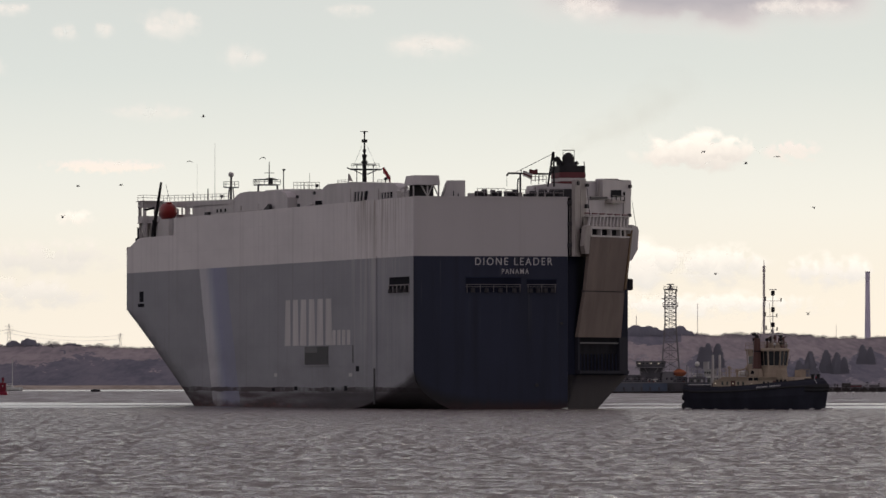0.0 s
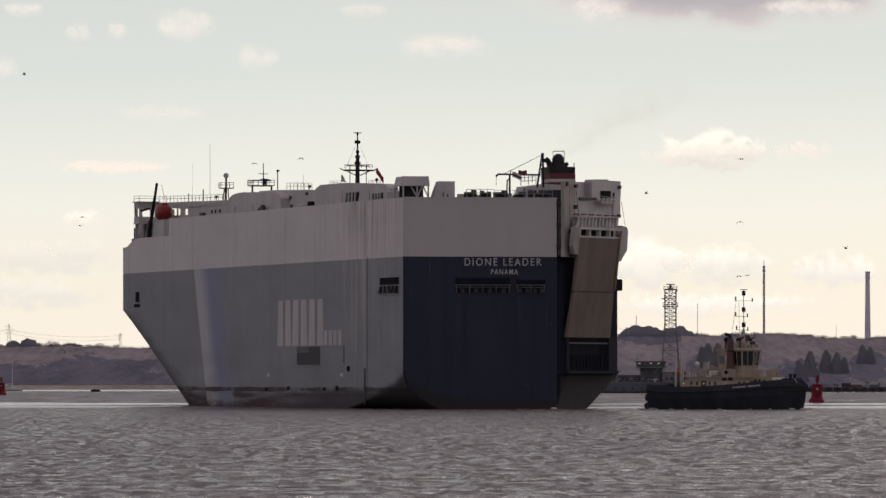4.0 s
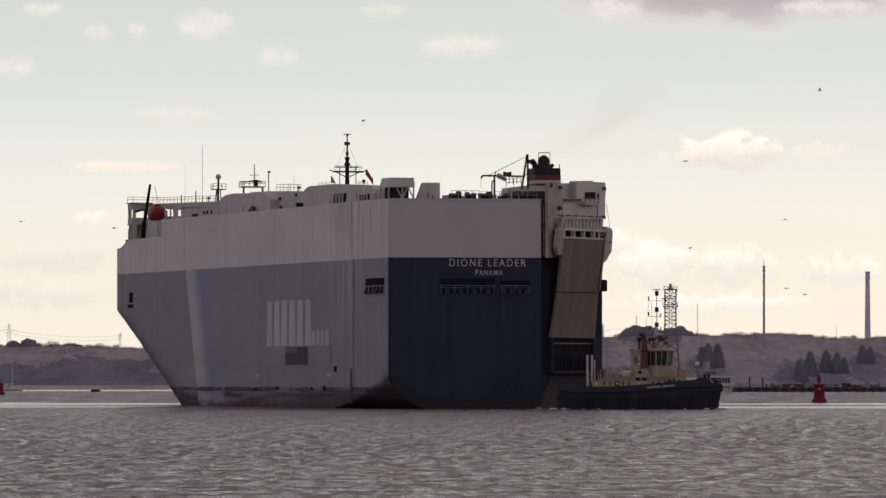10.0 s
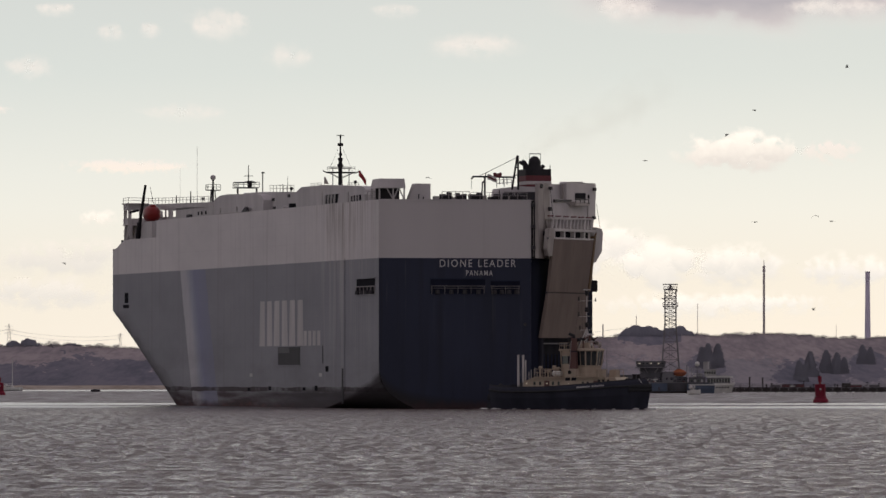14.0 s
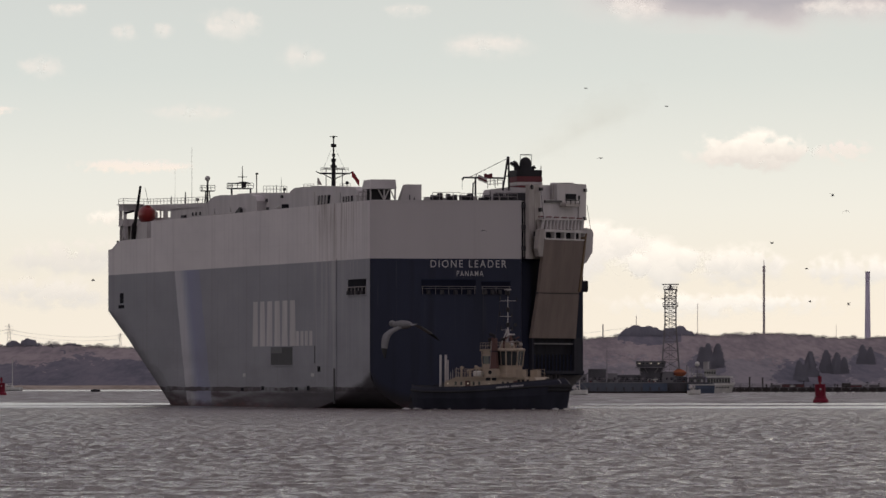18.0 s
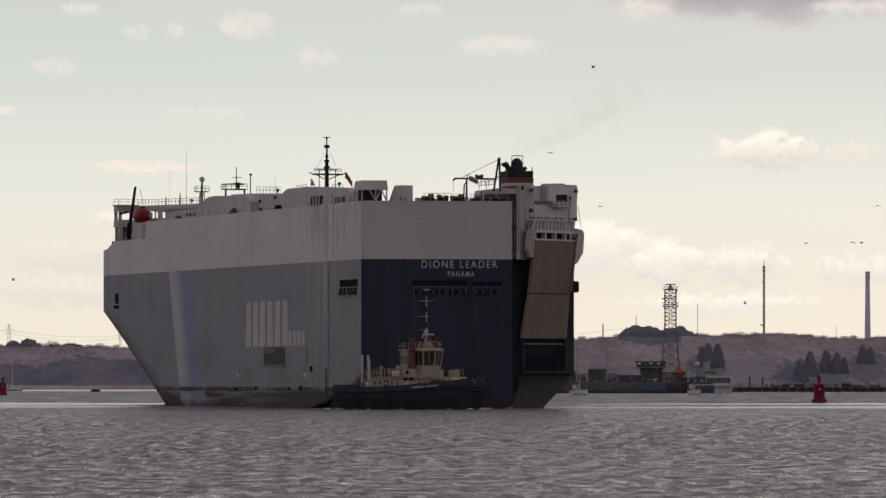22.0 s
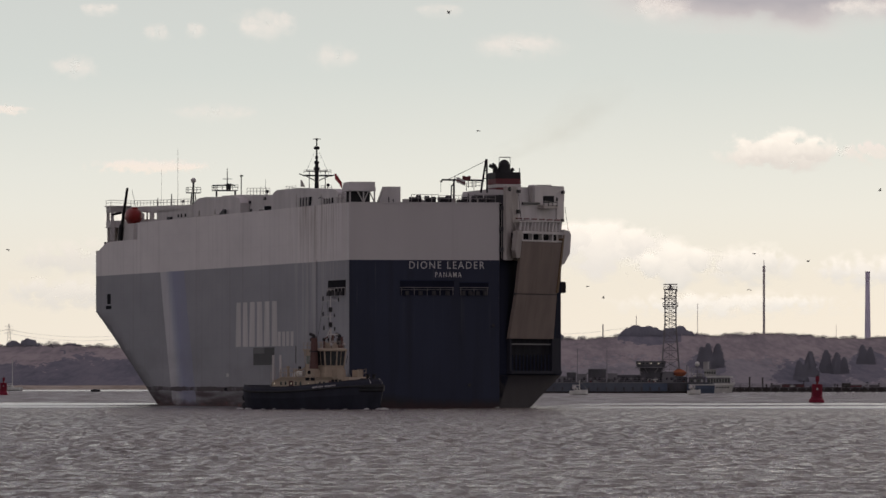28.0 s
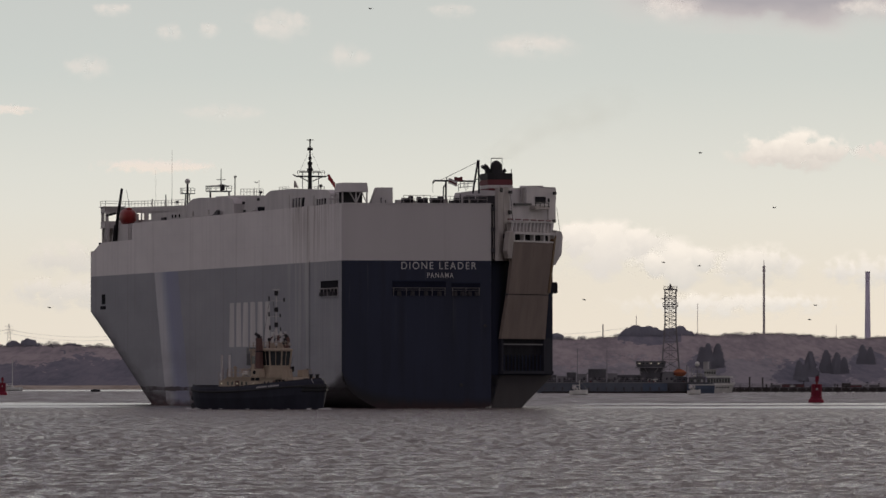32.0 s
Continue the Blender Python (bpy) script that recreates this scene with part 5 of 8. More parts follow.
    for u0, u1 in ((73.8, 65.2), (64.4, 55.2), (54.4, 45.2)):
        mid = (u0 + u1) / 2
        slab("block", [(u0, 8.05), (mid + 0.7, 8.05), (mid + 0.9, 14.15), (u0 - 0.6, 14.15)])
        slab("block", [(mid - 0.7, 8.05), (u1, 8.05), (u1 + 0.6, 14.15), (mid - 0.9, 14.15)])
    for u0 in (45.0, 42.2, 39.4, 36.6):
        slab("small_block", [(u0, 8.05), (u0 - 1.8, 8.05), (u0 - 1.8, 10.0), (u0, 10.0)])

    # ---- transom details ----
    def text(name, body, v, z, size, width):
        cu = bpy.data.curves.new(name, 'FONT')
        cu.body = body
        cu.size = size
        cu.align_x = 'CENTER'
        cu.extrude = 0.015
        cu.offset = size * 0.002
        cu.space_character = 1.3
        cu.materials.append(M["letters"])
        ob = new(name, cu)
        ob.parent = t
        ob.rotation_euler = (radians(90), 0, radians(-90))
        ob.location = (-0.03, v, z)
        bpy.context.view_layer.update()
        ob.scale = (width / ob.dimensions.x, 1, 1)
        return ob
    tagged(text("ship_name", "DIONE LEADER", 3.22, 18.15, 1.36, 10.0), "pale capital lettering of the ship's name")
    tagged(text("port_of_registry", "PANAMA", 3.0, 17.03, 0.98, 3.5), "pale capital lettering of the home port")

    def stern_recess(v0, v1, z0, z1, posts):
        p = part("mooring_window", box(-0.03, -0.004, v0, v1, z0, z1), "quarter", t, "dark slab for a mooring opening, with rail")
        part("head", box(-0.12, -0.004, v0 - 0.1, v1 + 0.1, z1, z1 + 0.12), "blue", p)
        bm = bmesh.new()
        for i in range(posts):
            v = v0 + 0.15 + (v1 - v0 - 0.3) * i / (posts - 1)
            rod((-0.1, v, z0), (-0.1, v, z0 + 1.0), 0.055, bm, seg=5)
        rod((-0.1, v0, z0 + 1.0), (-0.1, v1, z0 + 1.0), 0.055, bm, seg=5)
        rod((-0.1, v0, z0 + 0.72), (-0.1, v1, z0 + 0.72), 0.04, bm, seg=5)
        part("rail", bm, "mooring_rail", p)
        for i in range(4):
            v = v0 + (v1 - v0) * (i + 0.5) / 4
            part("chock", lathe([(0.3, z0), (0.25, z0 + 0.55)], seg=10, centre=(-0.15, v, 0)), "steel", p)
        return p
    stern_recess(2.23, 9.39, 14.5, 16.35, 5)
    stern_recess(-2.35, 1.5, 14.5, 16.1, 3)
    part("towing_eye", rod((-0.25, -3.0, 10.6), (0.0, -3.0, 10.6), 0.2), "steel", t)
    part("towing_eye", rod((-0.25, 0.2, 2.9), (0.0, 0.2, 2.9), 0.22), "steel", t)
    part("stern_coaming", box(-0.06, 0.25, -3.8, 16.1, 26.4, 26.55), "white", t)

    # ---- quarter ramp ----
    def ch_prism(name, poly, o0, o1, mat, parent, label=""):
        """A slab on the quarter wall: (s, z, lean) corners, from o0 to o1 outwards."""
        bm = bmesh.new()
        a = [bm.verts.new(ch(s, z, o0 + w)) for s, z, w in poly]
        b = [bm.verts.new(ch(s, z, o1 + w)) for s, z, w in poly]
        m = len(a)
        bm.faces.new(a)
        bm.faces.new(b[::-1])
        for i in range(m):
            j = (i + 1) % m
            bm.faces.new((a[i], b[i], b[j], a[j]))
        return part(name, bm, mat, parent, label)
    ramp = tagged(new("stern_ramp"), "raised tan stern quarter ramp")
    ramp.parent = t
    lo = [(1.9, 8.9, 0.0), (15.6, 8.9, 0.0)]
    mi = [(2.5, 14.65, 0.75), (15.0, 14.65, 0.75)]
    hi = [(2.4, 21.55, 1.6), (14.9, 21.55, 1.6)]
    lower = ch_prism("lower_leaf", [lo[0], lo[1], mi[1], mi[0]], 0.15, 0.55, "ramp", ramp, "lower tan ramp leaf")
    upper = ch_prism("upper_leaf", [(mi[0][0], 14.78, 0.77), (mi[1][0], 14.78, 0.77), hi[1], hi[0]], 0.15, 0.55, "ramp", ramp, "upper tan ramp leaf")
    for i in range(6):
        q = (i + 0.5) / 6
        s0, s1 = lo[0][0] + (lo[1][0] - lo[0][0]) * q, mi[0][0] + (mi[1][0] - mi[0][0]) * q
        s2 = hi[0][0] + (hi[1][0] - hi[0][0]) * q
        if i in (1, 4):
            part("rib", rod(ch(s0, 9.1, 0.55), ch(s1, 14.5, 1.30), 0.012, seg=4), "ramp", lower)
            part("rib", rod(ch(s1, 14.9, 1.32), ch(s2, 21.4, 2.13), 0.012, seg=4), "ramp", upper)
    part("hinge", rod(ch(mi[0][0] - 0.2, 14.7, 1.0), ch(mi[1][0] + 0.2, 14.7, 1.0), 0.16, seg=8), "steel", ramp)
    ch_prism("edge_girder", [(14.6, 15.0, 0.8), (15.2, 15.0, 0.8), (15.2, 22.6, 1.65), (14.7, 22.0, 1.6)], 0.1, 0.7, "ramp_rust", ramp, "rust-streaked yellow edge girder")
    ch_prism("side_fender", [(15.2, 18.6, 1.2), (16.2, 18.8, 1.2), (17.2, 20.2, 1.6), (17.3, 22.6, 1.7), (16.9, 23.1, 1.7), (15.2, 23.3, 1.7)], 0.0, 0.6, "white_dim", ramp)
    ch_prism("side_fender", [(1.3, 19.4, 1.3), (2.4, 19.4, 1.3), (2.6, 22.0, 1.6), (1.9, 23.0, 1.7), (0.6, 22.85, 1.7), (0.6, 20.4, 1.4)], 0.0, 0.55, "stained", ramp)
    ch_prism("top_beam", [(2.3, 21.6, 1.6), (15.2, 21.6, 1.6), (15.2, 21.8, 1.6), (2.3, 21.8, 1.6)], 0.0, 0.6, "white_dim", ramp)
    ch_prism("top_beam", [(2.3, 22.6, 1.6), (15.2, 22.6, 1.6), (15.2, 22.95, 1.6), (2.3, 22.95, 1.6)], 0.0, 0.6, "white_dim", ramp)
    # dark slab put in for the shade behind the top beams
    ch_prism("shadow_back", [(2.4, 21.8, 1.0), (15.3, 21.8, 1.0), (15.3, 22.7, 1.0), (2.4, 22.7, 1.0)], 0.0, 0.1, "dark", ramp)
    for i in range(5):
        s = 2.5 + 12.5 * i / 4
        ch_prism("post", [(s - 0.18, 21.8, 1.6), (s + 0.18, 21.8, 1.6), (s + 0.18, 22.7, 1.6), (s - 0.18, 22.7, 1.6)], 0.0, 0.55, "white_dim", ramp)
    for i in range(12):
        s = 2.4 + 12.0 * i / 11
        part("finger", rod(ch(s, 22.95, 1.8), ch(s + 0.75, 24.15, 1.6), 0.19, seg=5), "white_dim", ramp)
    ch_prism("finger_back", [(2.3, 22.9, 1.2), (15.3, 22.9, 1.2), (15.5, 24.1, 1.0), (2.3, 24.1, 1.0)], 0.0, 0.1, "stained", ramp)
    ch_prism("finger_cap", [(2.3, 24.08, 1.2), (15.4, 24.3, 1.2), (15.4, 24.46, 1.2), (2.3, 24.24, 1.2)], 0.0, 0.6, "white_dim", ramp)
    for i in range(6):
        s = 2.6 + 2.4 * i
        part("tie_rod", rod(ch(s, 24.55, 1.2), ch(s + 1.5, 24.58, 1.2), 0.09, seg=6), "red_band", ramp)
    # door below the ramp: dark slab for the opening's shade, with grating
    door = tagged(new("ramp_doorway"), "dark doorway below the ramp with grating")
    door.parent = t
    ch_prism("opening", [(2.9, 4.7, 0), (15.4, 4.7, 0), (15.4, 8.85, 0), (2.9, 8.85, 0)], 0.01, 0.05, "dark", door)
    for s, w in ((2.55, 0.3), (16.7, 1.3)):
        ch_prism("jamb", [(s - w, 4.5, 0), (s + w, 4.5, 0), (s + w, 9.0, 0), (s - w, 9.0, 0)], 0.0, 0.45, "jamb_grey", door)
    ch_prism("lintel", [(2.9, 8.1, 0), (15.4, 8.1, 0), (15.4, 8.28, 0), (2.9, 8.28, 0)], 0.0, 0.3, "seam", door)
    ch_prism("sill", [(2.2, 4.3, 0), (18.0, 4.3, 0), (18.0, 4.7, 0), (2.2, 4.7, 0)], 0.0, 0.7, "jamb_grey", door)
    for i in range(11):
        s = 3.6 + 11.2 * i / 10
        part("bar", rod(ch(s, 4.7, 0.2), ch(s, 6.8, 0.2), 0.09, seg=5), "blue", door)
    # hoist tower and vertical gear beside the ramp
    gear = tagged(new("hoist_gear"), "white hoist post and wire gear beside the ramp")
    gear.parent = t
    ch_prism("post", [(0.1, 19.1, 0), (1.75, 19.1, 0), (1.75, 28.65, 0), (0.9, 28.85, 0), (0.1, 28.6, 0)], 0.5, 0.95, "stained", gear)
    ch_prism("post", [(2.2, 19.08, 0), (3.4, 19.08, 0), (3.75, 25.4, 0), (3.75, 28.7, 0), (1.9, 28.75, 0), (2.0, 25.4, 0)], 0.3, 0.9, "stained", gear)
    ch_prism("post_groove", [(1.78, 19.1, 0), (2.05, 19.1, 0), (1.9, 28.5, 0), (1.76, 28.5, 0)], 0.3, 0.55, "steel", gear)
    ch_prism("side_screen", [(3.5, 19.1, 0), (5.4, 19.1, 0), (5.4, 26.6, 0), (3.7, 26.6, 0)], 0.02, 0.3, "white_dim", gear)
    # dark slab stands in for the recess beside the hoist post
    ch_prism("recess", [(0.02, 19.1, 0), (1.3, 19.1, 0), (1.3, 26.4, 0), (0.02, 26.4, 0)], 0.01, 0.06, "dark", gear)
    for s0 in (0.25, 1.1):
        part("ladder_stile", rod(ch(s0, 19.3, 0.18), ch(s0, 26.2, 0.18), 0.05, seg=5), "stained", gear)
    for i in range(14):
        part("rung", rod(ch(0.25, 19.6 + 0.48 * i, 0.18), ch(1.1, 19.6 + 0.48 * i, 0.18), 0.03, seg=4), "stained", gear)
    for s0, z0, z1 in ((3.3, 27.9, 28.3), (3.2, 25.2, 25.7), (1.6, 22.0, 22.6)):
        ch_prism("winch_box", [(s0, z0, 0), (s0 + 0.55, z0, 0), (s0 + 0.55, z1, 0), (s0, z1, 0)], 0.9, 1.25, "steel", gear)
    part("hoist_wire", rod(ch(3.4, 28.3, 1.1), ch(3.1, 22.0, 1.9), 0.035, seg=4), "steel", gear)
    part("hoist_wire", rod(ch(19.2, 26.5, 0.6), ch(17.2, 22.8, 2.0), 0.035, seg=4), "steel", gear)
    part("pipe", rod(ch(0.4, 19.2, 0.25), ch(0.4, 26.6, 0.25), 0.10), "steel", gear)
    for z in (20.2, 22.9, 25.6):
        ch_prism("bracket", [(-0.1, z, 0), (1.2, z, 0), (1.2, z + 0.5, 0), (-0.1, z + 0.5, 0)], 0.0, 0.55, "steel", gear)
    part("sheave", rod(ch(0.9, 28.3, 0.9), ch(0.9, 28.3, 1.15), 0.3, seg=14), "steel", gear)
    # house over the ramp: a wall with two blocks rising from it
    top_house = part("ramp_house", sheet([[ch(5.2, z, 0.3), ch(19.6, z, 0.3)] for z in (24.4, 26.85)]), "white", t, "white house over the ramp")
    ch_prism("block", [(10.1, 26.6, 0), (10.1, 29.0, 0), (10.4, 29.15, 0), (15.2, 29.3, 0), (15.4, 29.15, 0), (19.2, 29.2, 0), (19.45, 29.0, 0), (19.45, 27.6, 0), (18.5, 23.3, 0), (17.0, 24.6, 0), (17.0, 26.6, 0)], -0.6, 0.42, "white", top_house)
    ch_prism("block", [(6.6, 26.4, 0), (11.45, 26.4, 0), (11.8, 28.4, 0), (10.55, 28.85, 0), (6.6, 28.75, 0)], -1.1, -0.5, "white", top_house)
    ch_prism("dark_ledge", [(6.2, 26.4, 0), (11.5, 26.6, 0), (11.5, 26.85, 0), (6.2, 26.75, 0)], 0.2, 0.5, "steel", top_house)
    part("vent_pipe", rod(ch(9.9, 26.6, 0.0), ch(9.9, 28.9, 0.0), 0.10, seg=6), "stained", top_house)
    ch_prism("opening", [(12.7, 26.85, 0), (16.0, 26.95, 0), (16.0, 27.85, 0), (12.7, 27.75, 0)], 0.43, 0.46, "dark", top_house)
    ch_prism("balcony", [(11.1, 26.05, 0), (15.6, 26.05, 0), (15.6, 26.45, 0), (11.1, 26.45, 0)], 0.42, 1.2, "stained", top_house)
    part("balcony_rail", rod(ch(11.2, 26.95, 1.15), ch(15.5, 26.95, 1.15), 0.06, seg=5), "steel", top_house)
    for s in (11.3, 12.7, 14.1, 15.4):
        part("balcony_post", rod(ch(s, 26.4, 1.15), ch(s, 26.95, 1.15), 0.05, seg=5), "steel", top_house)
    for z in (27.15, 26.1):
        ch_prism("port_light", [(16.7, z, 0), (17.25, z, 0), (17.25, z + 0.5, 0), (16.7, z + 0.5, 0)], 0.43, 0.46, "dark", top_house)
    ch_prism("corner_lamp", [(18.4, 28.2, 0), (19.0, 28.2, 0), (19.0, 28.6, 0), (18.4, 28.6, 0)], 0.42, 0.7, "steel", top_house)
    ch_prism("corner_lamp", [(18.2, 24.4, 0), (18.8, 24.4, 0), (18.8, 24.8, 0), (18.2, 24.8, 0)], 0.42, 0.7, "steel", top_house)
    part("downpipe", rod((18.2, -16.3, 19.0), (18.2, -16.3, 26.5), 0.12), "white_dim", t)
    part("side_lamp_box", box(17.7, 19.1, -17.0, -16.1, 15.0, 16.5, bevel=0.1), "black", t)

    # ---- deck houses ----
    hm = part("midship_house", prism([(54.7, 26.8), (54.7, 29.64), (52.9, 29.89), (49.9, 29.85), (29.4, 29.11), (26.4, 28.9), (25.0, 28.5), (24.9, 26.8)], 10.9, 12.3), "white", t, "white deck house with chamfered ends")
    part("fore_wing", prism([(71.2, 26.8), (71.2, 29.67), (68.1, 30.12), (58.7, 30.02), (54.0, 29.9), (54.0, 26.8)], 10.4, 11.4), "white", hm)
    part("louvre_bank", prism([(49.2, 27.25), (48.4, 28.45), (40.8, 28.39), (41.5, 27.2)], 12.3, 12.36), "dark", hm)
    for i in range(4):
        u = 42.6 + i * 1.9
        part("slat", prism([(u, 27.2), (u - 0.3, 28.4), (u + 0.35, 28.4), (u + 0.65, 27.2)], 12.36, 12.5), "white_dim", hm)
    part("louvre_bank", box(27.6, 33.5, 12.3, 12.36, 27.15, 27.9), "dark", hm)
    for i in range(4):
        part("slat", box(28.4 + i * 1.5, 28.8 + i * 1.5, 12.36, 12.5, 27.15, 27.9), "white_dim", hm)
    part("side_door", box(34.6, 36.0, 12.3, 12.4, 26.9, 28.5), "white_dim", hm)
    part("rust_run", box(50.6, 51.1, 12.3, 12.33, 26.9, 29.0), "stained", hm)
    railing("roof_rail", [(64.5, 10.9, 30.0), (57.8, 10.9, 29.9)], hm, 0.5, 2.2, 0.03, "rail")
    railing("roof_rail", [(41.0, 11.0, 29.4), (34.3, 11.0, 29.2)], hm, 0.5, 2.2, 0.03, "rail")
    hb = part("long_house", prism([(108, 26.8), (108, 30.2), (94.3, 30.05), (70.7, 29.52), (70.7, 26.8)], 10.2, 11.3), "white", t, "long low white deck house")
    for u, z in ((86.5, 28.6), (85.8, 27.4), (76.0, 28.9)):
        part("vent", box(u, u + 1.0, 11.3, 11.5, z, z + 0.4), "steel", hb)
    hf = part("forward_house", prism([(123.4, 26.8), (123.4, 29.3), (121.2, 29.76), (118.6, 30.04), (113.5, 30.13), (92.3, 29.71), (89.1, 29.4), (87.9, 28.73), (87.9, 26.8)], 11.3, 12.6), "white", t, "white deck house with chamfered corners")
    part("rounded_corner", rod((123.2, 12.3, 26.9), (123.2, 12.3, 29.2), 0.5, seg=10), "white", hf)
    part("sloping_hood", prism([(101.2, 26.9), (96.7, 28.0), (95.9, 27.8), (95.9, 26.9)], 13.0, 13.4), "steel", t, "small dark sloping hood at the deck edge")
    part("cable_reel", lathe([(0.5, 27.0), (0.5, 27.8)], seg=10, centre=(66.8, 13.0, 0)), "dark", t)
    # stairwell housing with open braced sides at the stern corner
    sh = tagged(new("stair_hood"), "white stair hood with open braced sides")
    sh.parent = t
    part("roof", box(4.2, 9.0, 11.7, 15.3, 28.1, 29.3, top=(0.25, 0.25, 0.1, 0.25)), "white", sh)
    for u in (4.4, 8.8):
        for v in (11.85, 13.3, 15.1):
            part("post", rod((u, v, 26.5), (u, v, 28.3), 0.12, seg=6), "white_dim", sh)
        part("brace", rod((u, 11.85, 26.6), (u, 12.6, 28.2), 0.09, seg=5), "white_dim", sh)
        part("brace", rod((u, 13.3, 26.6), (u, 12.6, 28.2), 0.09, seg=5), "white_dim", sh)
        part("brace", rod((u, 13.3, 26.6), (u, 14.2, 28.2), 0.09, seg=5), "white_dim", sh)
    part("inner_panel", box(7.0, 7.2, 11.9, 15.0, 26.5, 28.2), "steel", sh)
    part("vent_trunk", prism_x([(11.1, 26.5), (8.25, 26.5), (8.25, 28.7), (10.3, 28.7)], 5.0, 6.8), "white", t, "white tapered vent trunk")
    # winches and bitts along the stern rail
    for v, w, h in ((7.3, 0.7, 0.55), (6.5, 0.5, 0.8), (5.4, 0.45, 0.7), (4.9, 0.5, 0.5), (3.4, 0.9, 0.55), (2.5, 0.6, 0.75), (0.2, 0.7, 0.6), (-0.9, 0.5, 0.75), (-1.9, 0.6, 0.5), (-2.8, 0.5, 0.7)):
        wn = part("winch", box(1.5, 2.6, v - w / 2, v + w / 2, 26.45, 26.6 + h * 0.5, bevel=0.05), "black", t)
        part("drum", rod((2.0, v - w * 0.6, 26.7 + h * 0.6), (2.0, v + w * 0.6, 26.7 + h * 0.6), h * 0.45, seg=10), "steel", wn)
    for v, w, h, mat in ((7.8, 0.9, 0.5, "white_dim"), (6.0, 0.6, 0.45, "stained"), (5.0, 1.1, 0.4, "white_dim"), (4.2, 0.5, 0.8, "steel"), (2.9, 1.2, 0.35, "white_dim"), (1.7, 0.8, 0.6, "stained"), (0.7, 0.7, 0.45, "steel"), (-0.3, 0.9, 0.4, "white_dim"), (-1.4, 0.8, 0.5, "stained")):
        part("deck_chest", box(3.0, 3.9, v - w / 2, v + w / 2, 26.45, 26.55 + h, bevel=0.05), mat, t)
    # provision crane
    cr = tagged(new("stores_crane"), "dark stores crane with wire-stayed jib")
    cr.parent = t
    part("pedestal", rod((4.0, 1.34, 26.4), (4.0, 1.34, 29.5), 0.13), "steel", cr)
    part("pedestal", rod((4.0, 1.75, 26.4), (4.0, 1.65, 28.9), 0.09), "steel", cr)
    part("pedestal_strut", rod((4.0, 1.68, 28.7), (4.0, 1.34, 29.2), 0.08, seg=6), "steel", cr)
    part("jib", rod((4.0, 2.9, 29.6), (4.0, -2.7, 29.53), 0.12, seg=6), "steel", cr)
    part("jib_hook_block", rod((4.0, 2.85, 29.6), (4.0, 3.12, 29.3), 0.13), "black", cr)
    part("hoist_wire", rod((4.0, 3.1, 29.3), (4.0, 3.1, 28.0), 0.03, seg=4), "steel", cr)
    for v0, v1 in ((-2.72, -3.4), (-3.55, -3.5)):
        part("a_frame_leg", rod((6.0, v0, 28.0), (6.0, v1, 32.3), 0.14, seg=6), "black", cr)
    for z in (29.8, 30.8):
        part("a_frame_brace", rod((6.0, -2.72 - (z - 28.6) * 0.17, z), (6.0, -3.52, z + 0.1), 0.08, seg=5), "black", cr)
    part("a_frame_head", box(5.85, 6.15, -3.6, -3.3, 32.15, 32.4), "black", cr)
    for v in (1.25, 2.2):
        part("stay_wire", rod((6.0, -3.45, 32.2), (4.0, v, 29.6 + (0.45 if v < 2 else 0)), 0.04, seg=4), "steel", cr)
    part("stay_post", rod((4.0, 1.25, 29.5), (4.0, 1.2, 30.1), 0.06, seg=5), "steel", cr)
    for v in (-0.6, -1.1, -1.6):
        part("wire_roller", rod((4.0, v, 28.6), (4.0, v, 29.5), 0.05, seg=5), "steel", cr)
    fl = part("ensign", sheet([[(3.4, 0.36 - 0.16 * i, 29.5 + 0.28 * j + 0.06 * math.sin(i * 1.3)) for i in range(8)] for j in range(3)]), "red_band", t, "dull red and white flag flying at the stern")
    part("flag_field", sheet([[(3.36, 1.15 - 0.2 * i, 29.2 - 0.06 * i + 0.36 * j + 0.05 * math.sin(i)) for i in range(7)] for j in range(3)]), "flag_b", fl)
    part("flag_stripe", sheet([[(3.33, 1.15 - 0.2 * i, 29.42 - 0.06 * i + 0.2 * j + 0.05 * math.sin(i)) for i in range(7)] for j in range(2)]), "red_band", fl)
    # funnel with its pipes
    fn = tagged(new("funnel"), "banded white and red funnel with black uptakes")
    fn.parent = t
    for z0, z1, mat in ((28.4, 29.22, "red_band"), (29.22, 29.66, "white_dim"), (29.66, 30.4, "red_band"), (30.4, 31.27, "black")):
        part("band", box(23.0 + (z0 - 28.7) * 0.2, 27.5, -12.25, -8.8, z0, z1, bevel=0.06), mat, fn)
    egg = ball((25, -10.43, 32.1), 1.0, sub=3, squash=(0.8, 0.8, 0.93))
    part("uptake", egg, "black", fn, smooth=True)
    part("uptake_foot", lathe([(1.0, 31.2), (0.86, 31.6), (0.8, 32.0)], seg=16, centre=(25, -10.43, 0)), "black", fn)
    part("uptake", tube([(25, -9.25, 31.2), (25, -9.2, 31.8), (25, -8.98, 32.15), (25, -8.72, 32.25)], 0.36, seg=10), "black", fn)
    part("uptake_mouth", rod((25, -8.72, 32.25), (25, -8.52, 31.95), 0.32, r2=0.3, seg=10), "black", fn)
    part("uptake", tube([(25, -11.35, 31.2), (25, -11.4, 31.55), (25, -11.7, 31.75)], 0.26, seg=10), "black", fn)
    part("uptake", lathe([(0.55, 31.2), (0.6, 31.9)], seg=12, centre=(26, -9.9, 0)), "black", fn)
    part("spark_frame", rod((25, -11.24, 33.33), (25, -9.73, 33.33), 0.06, seg=5), "steel", fn)
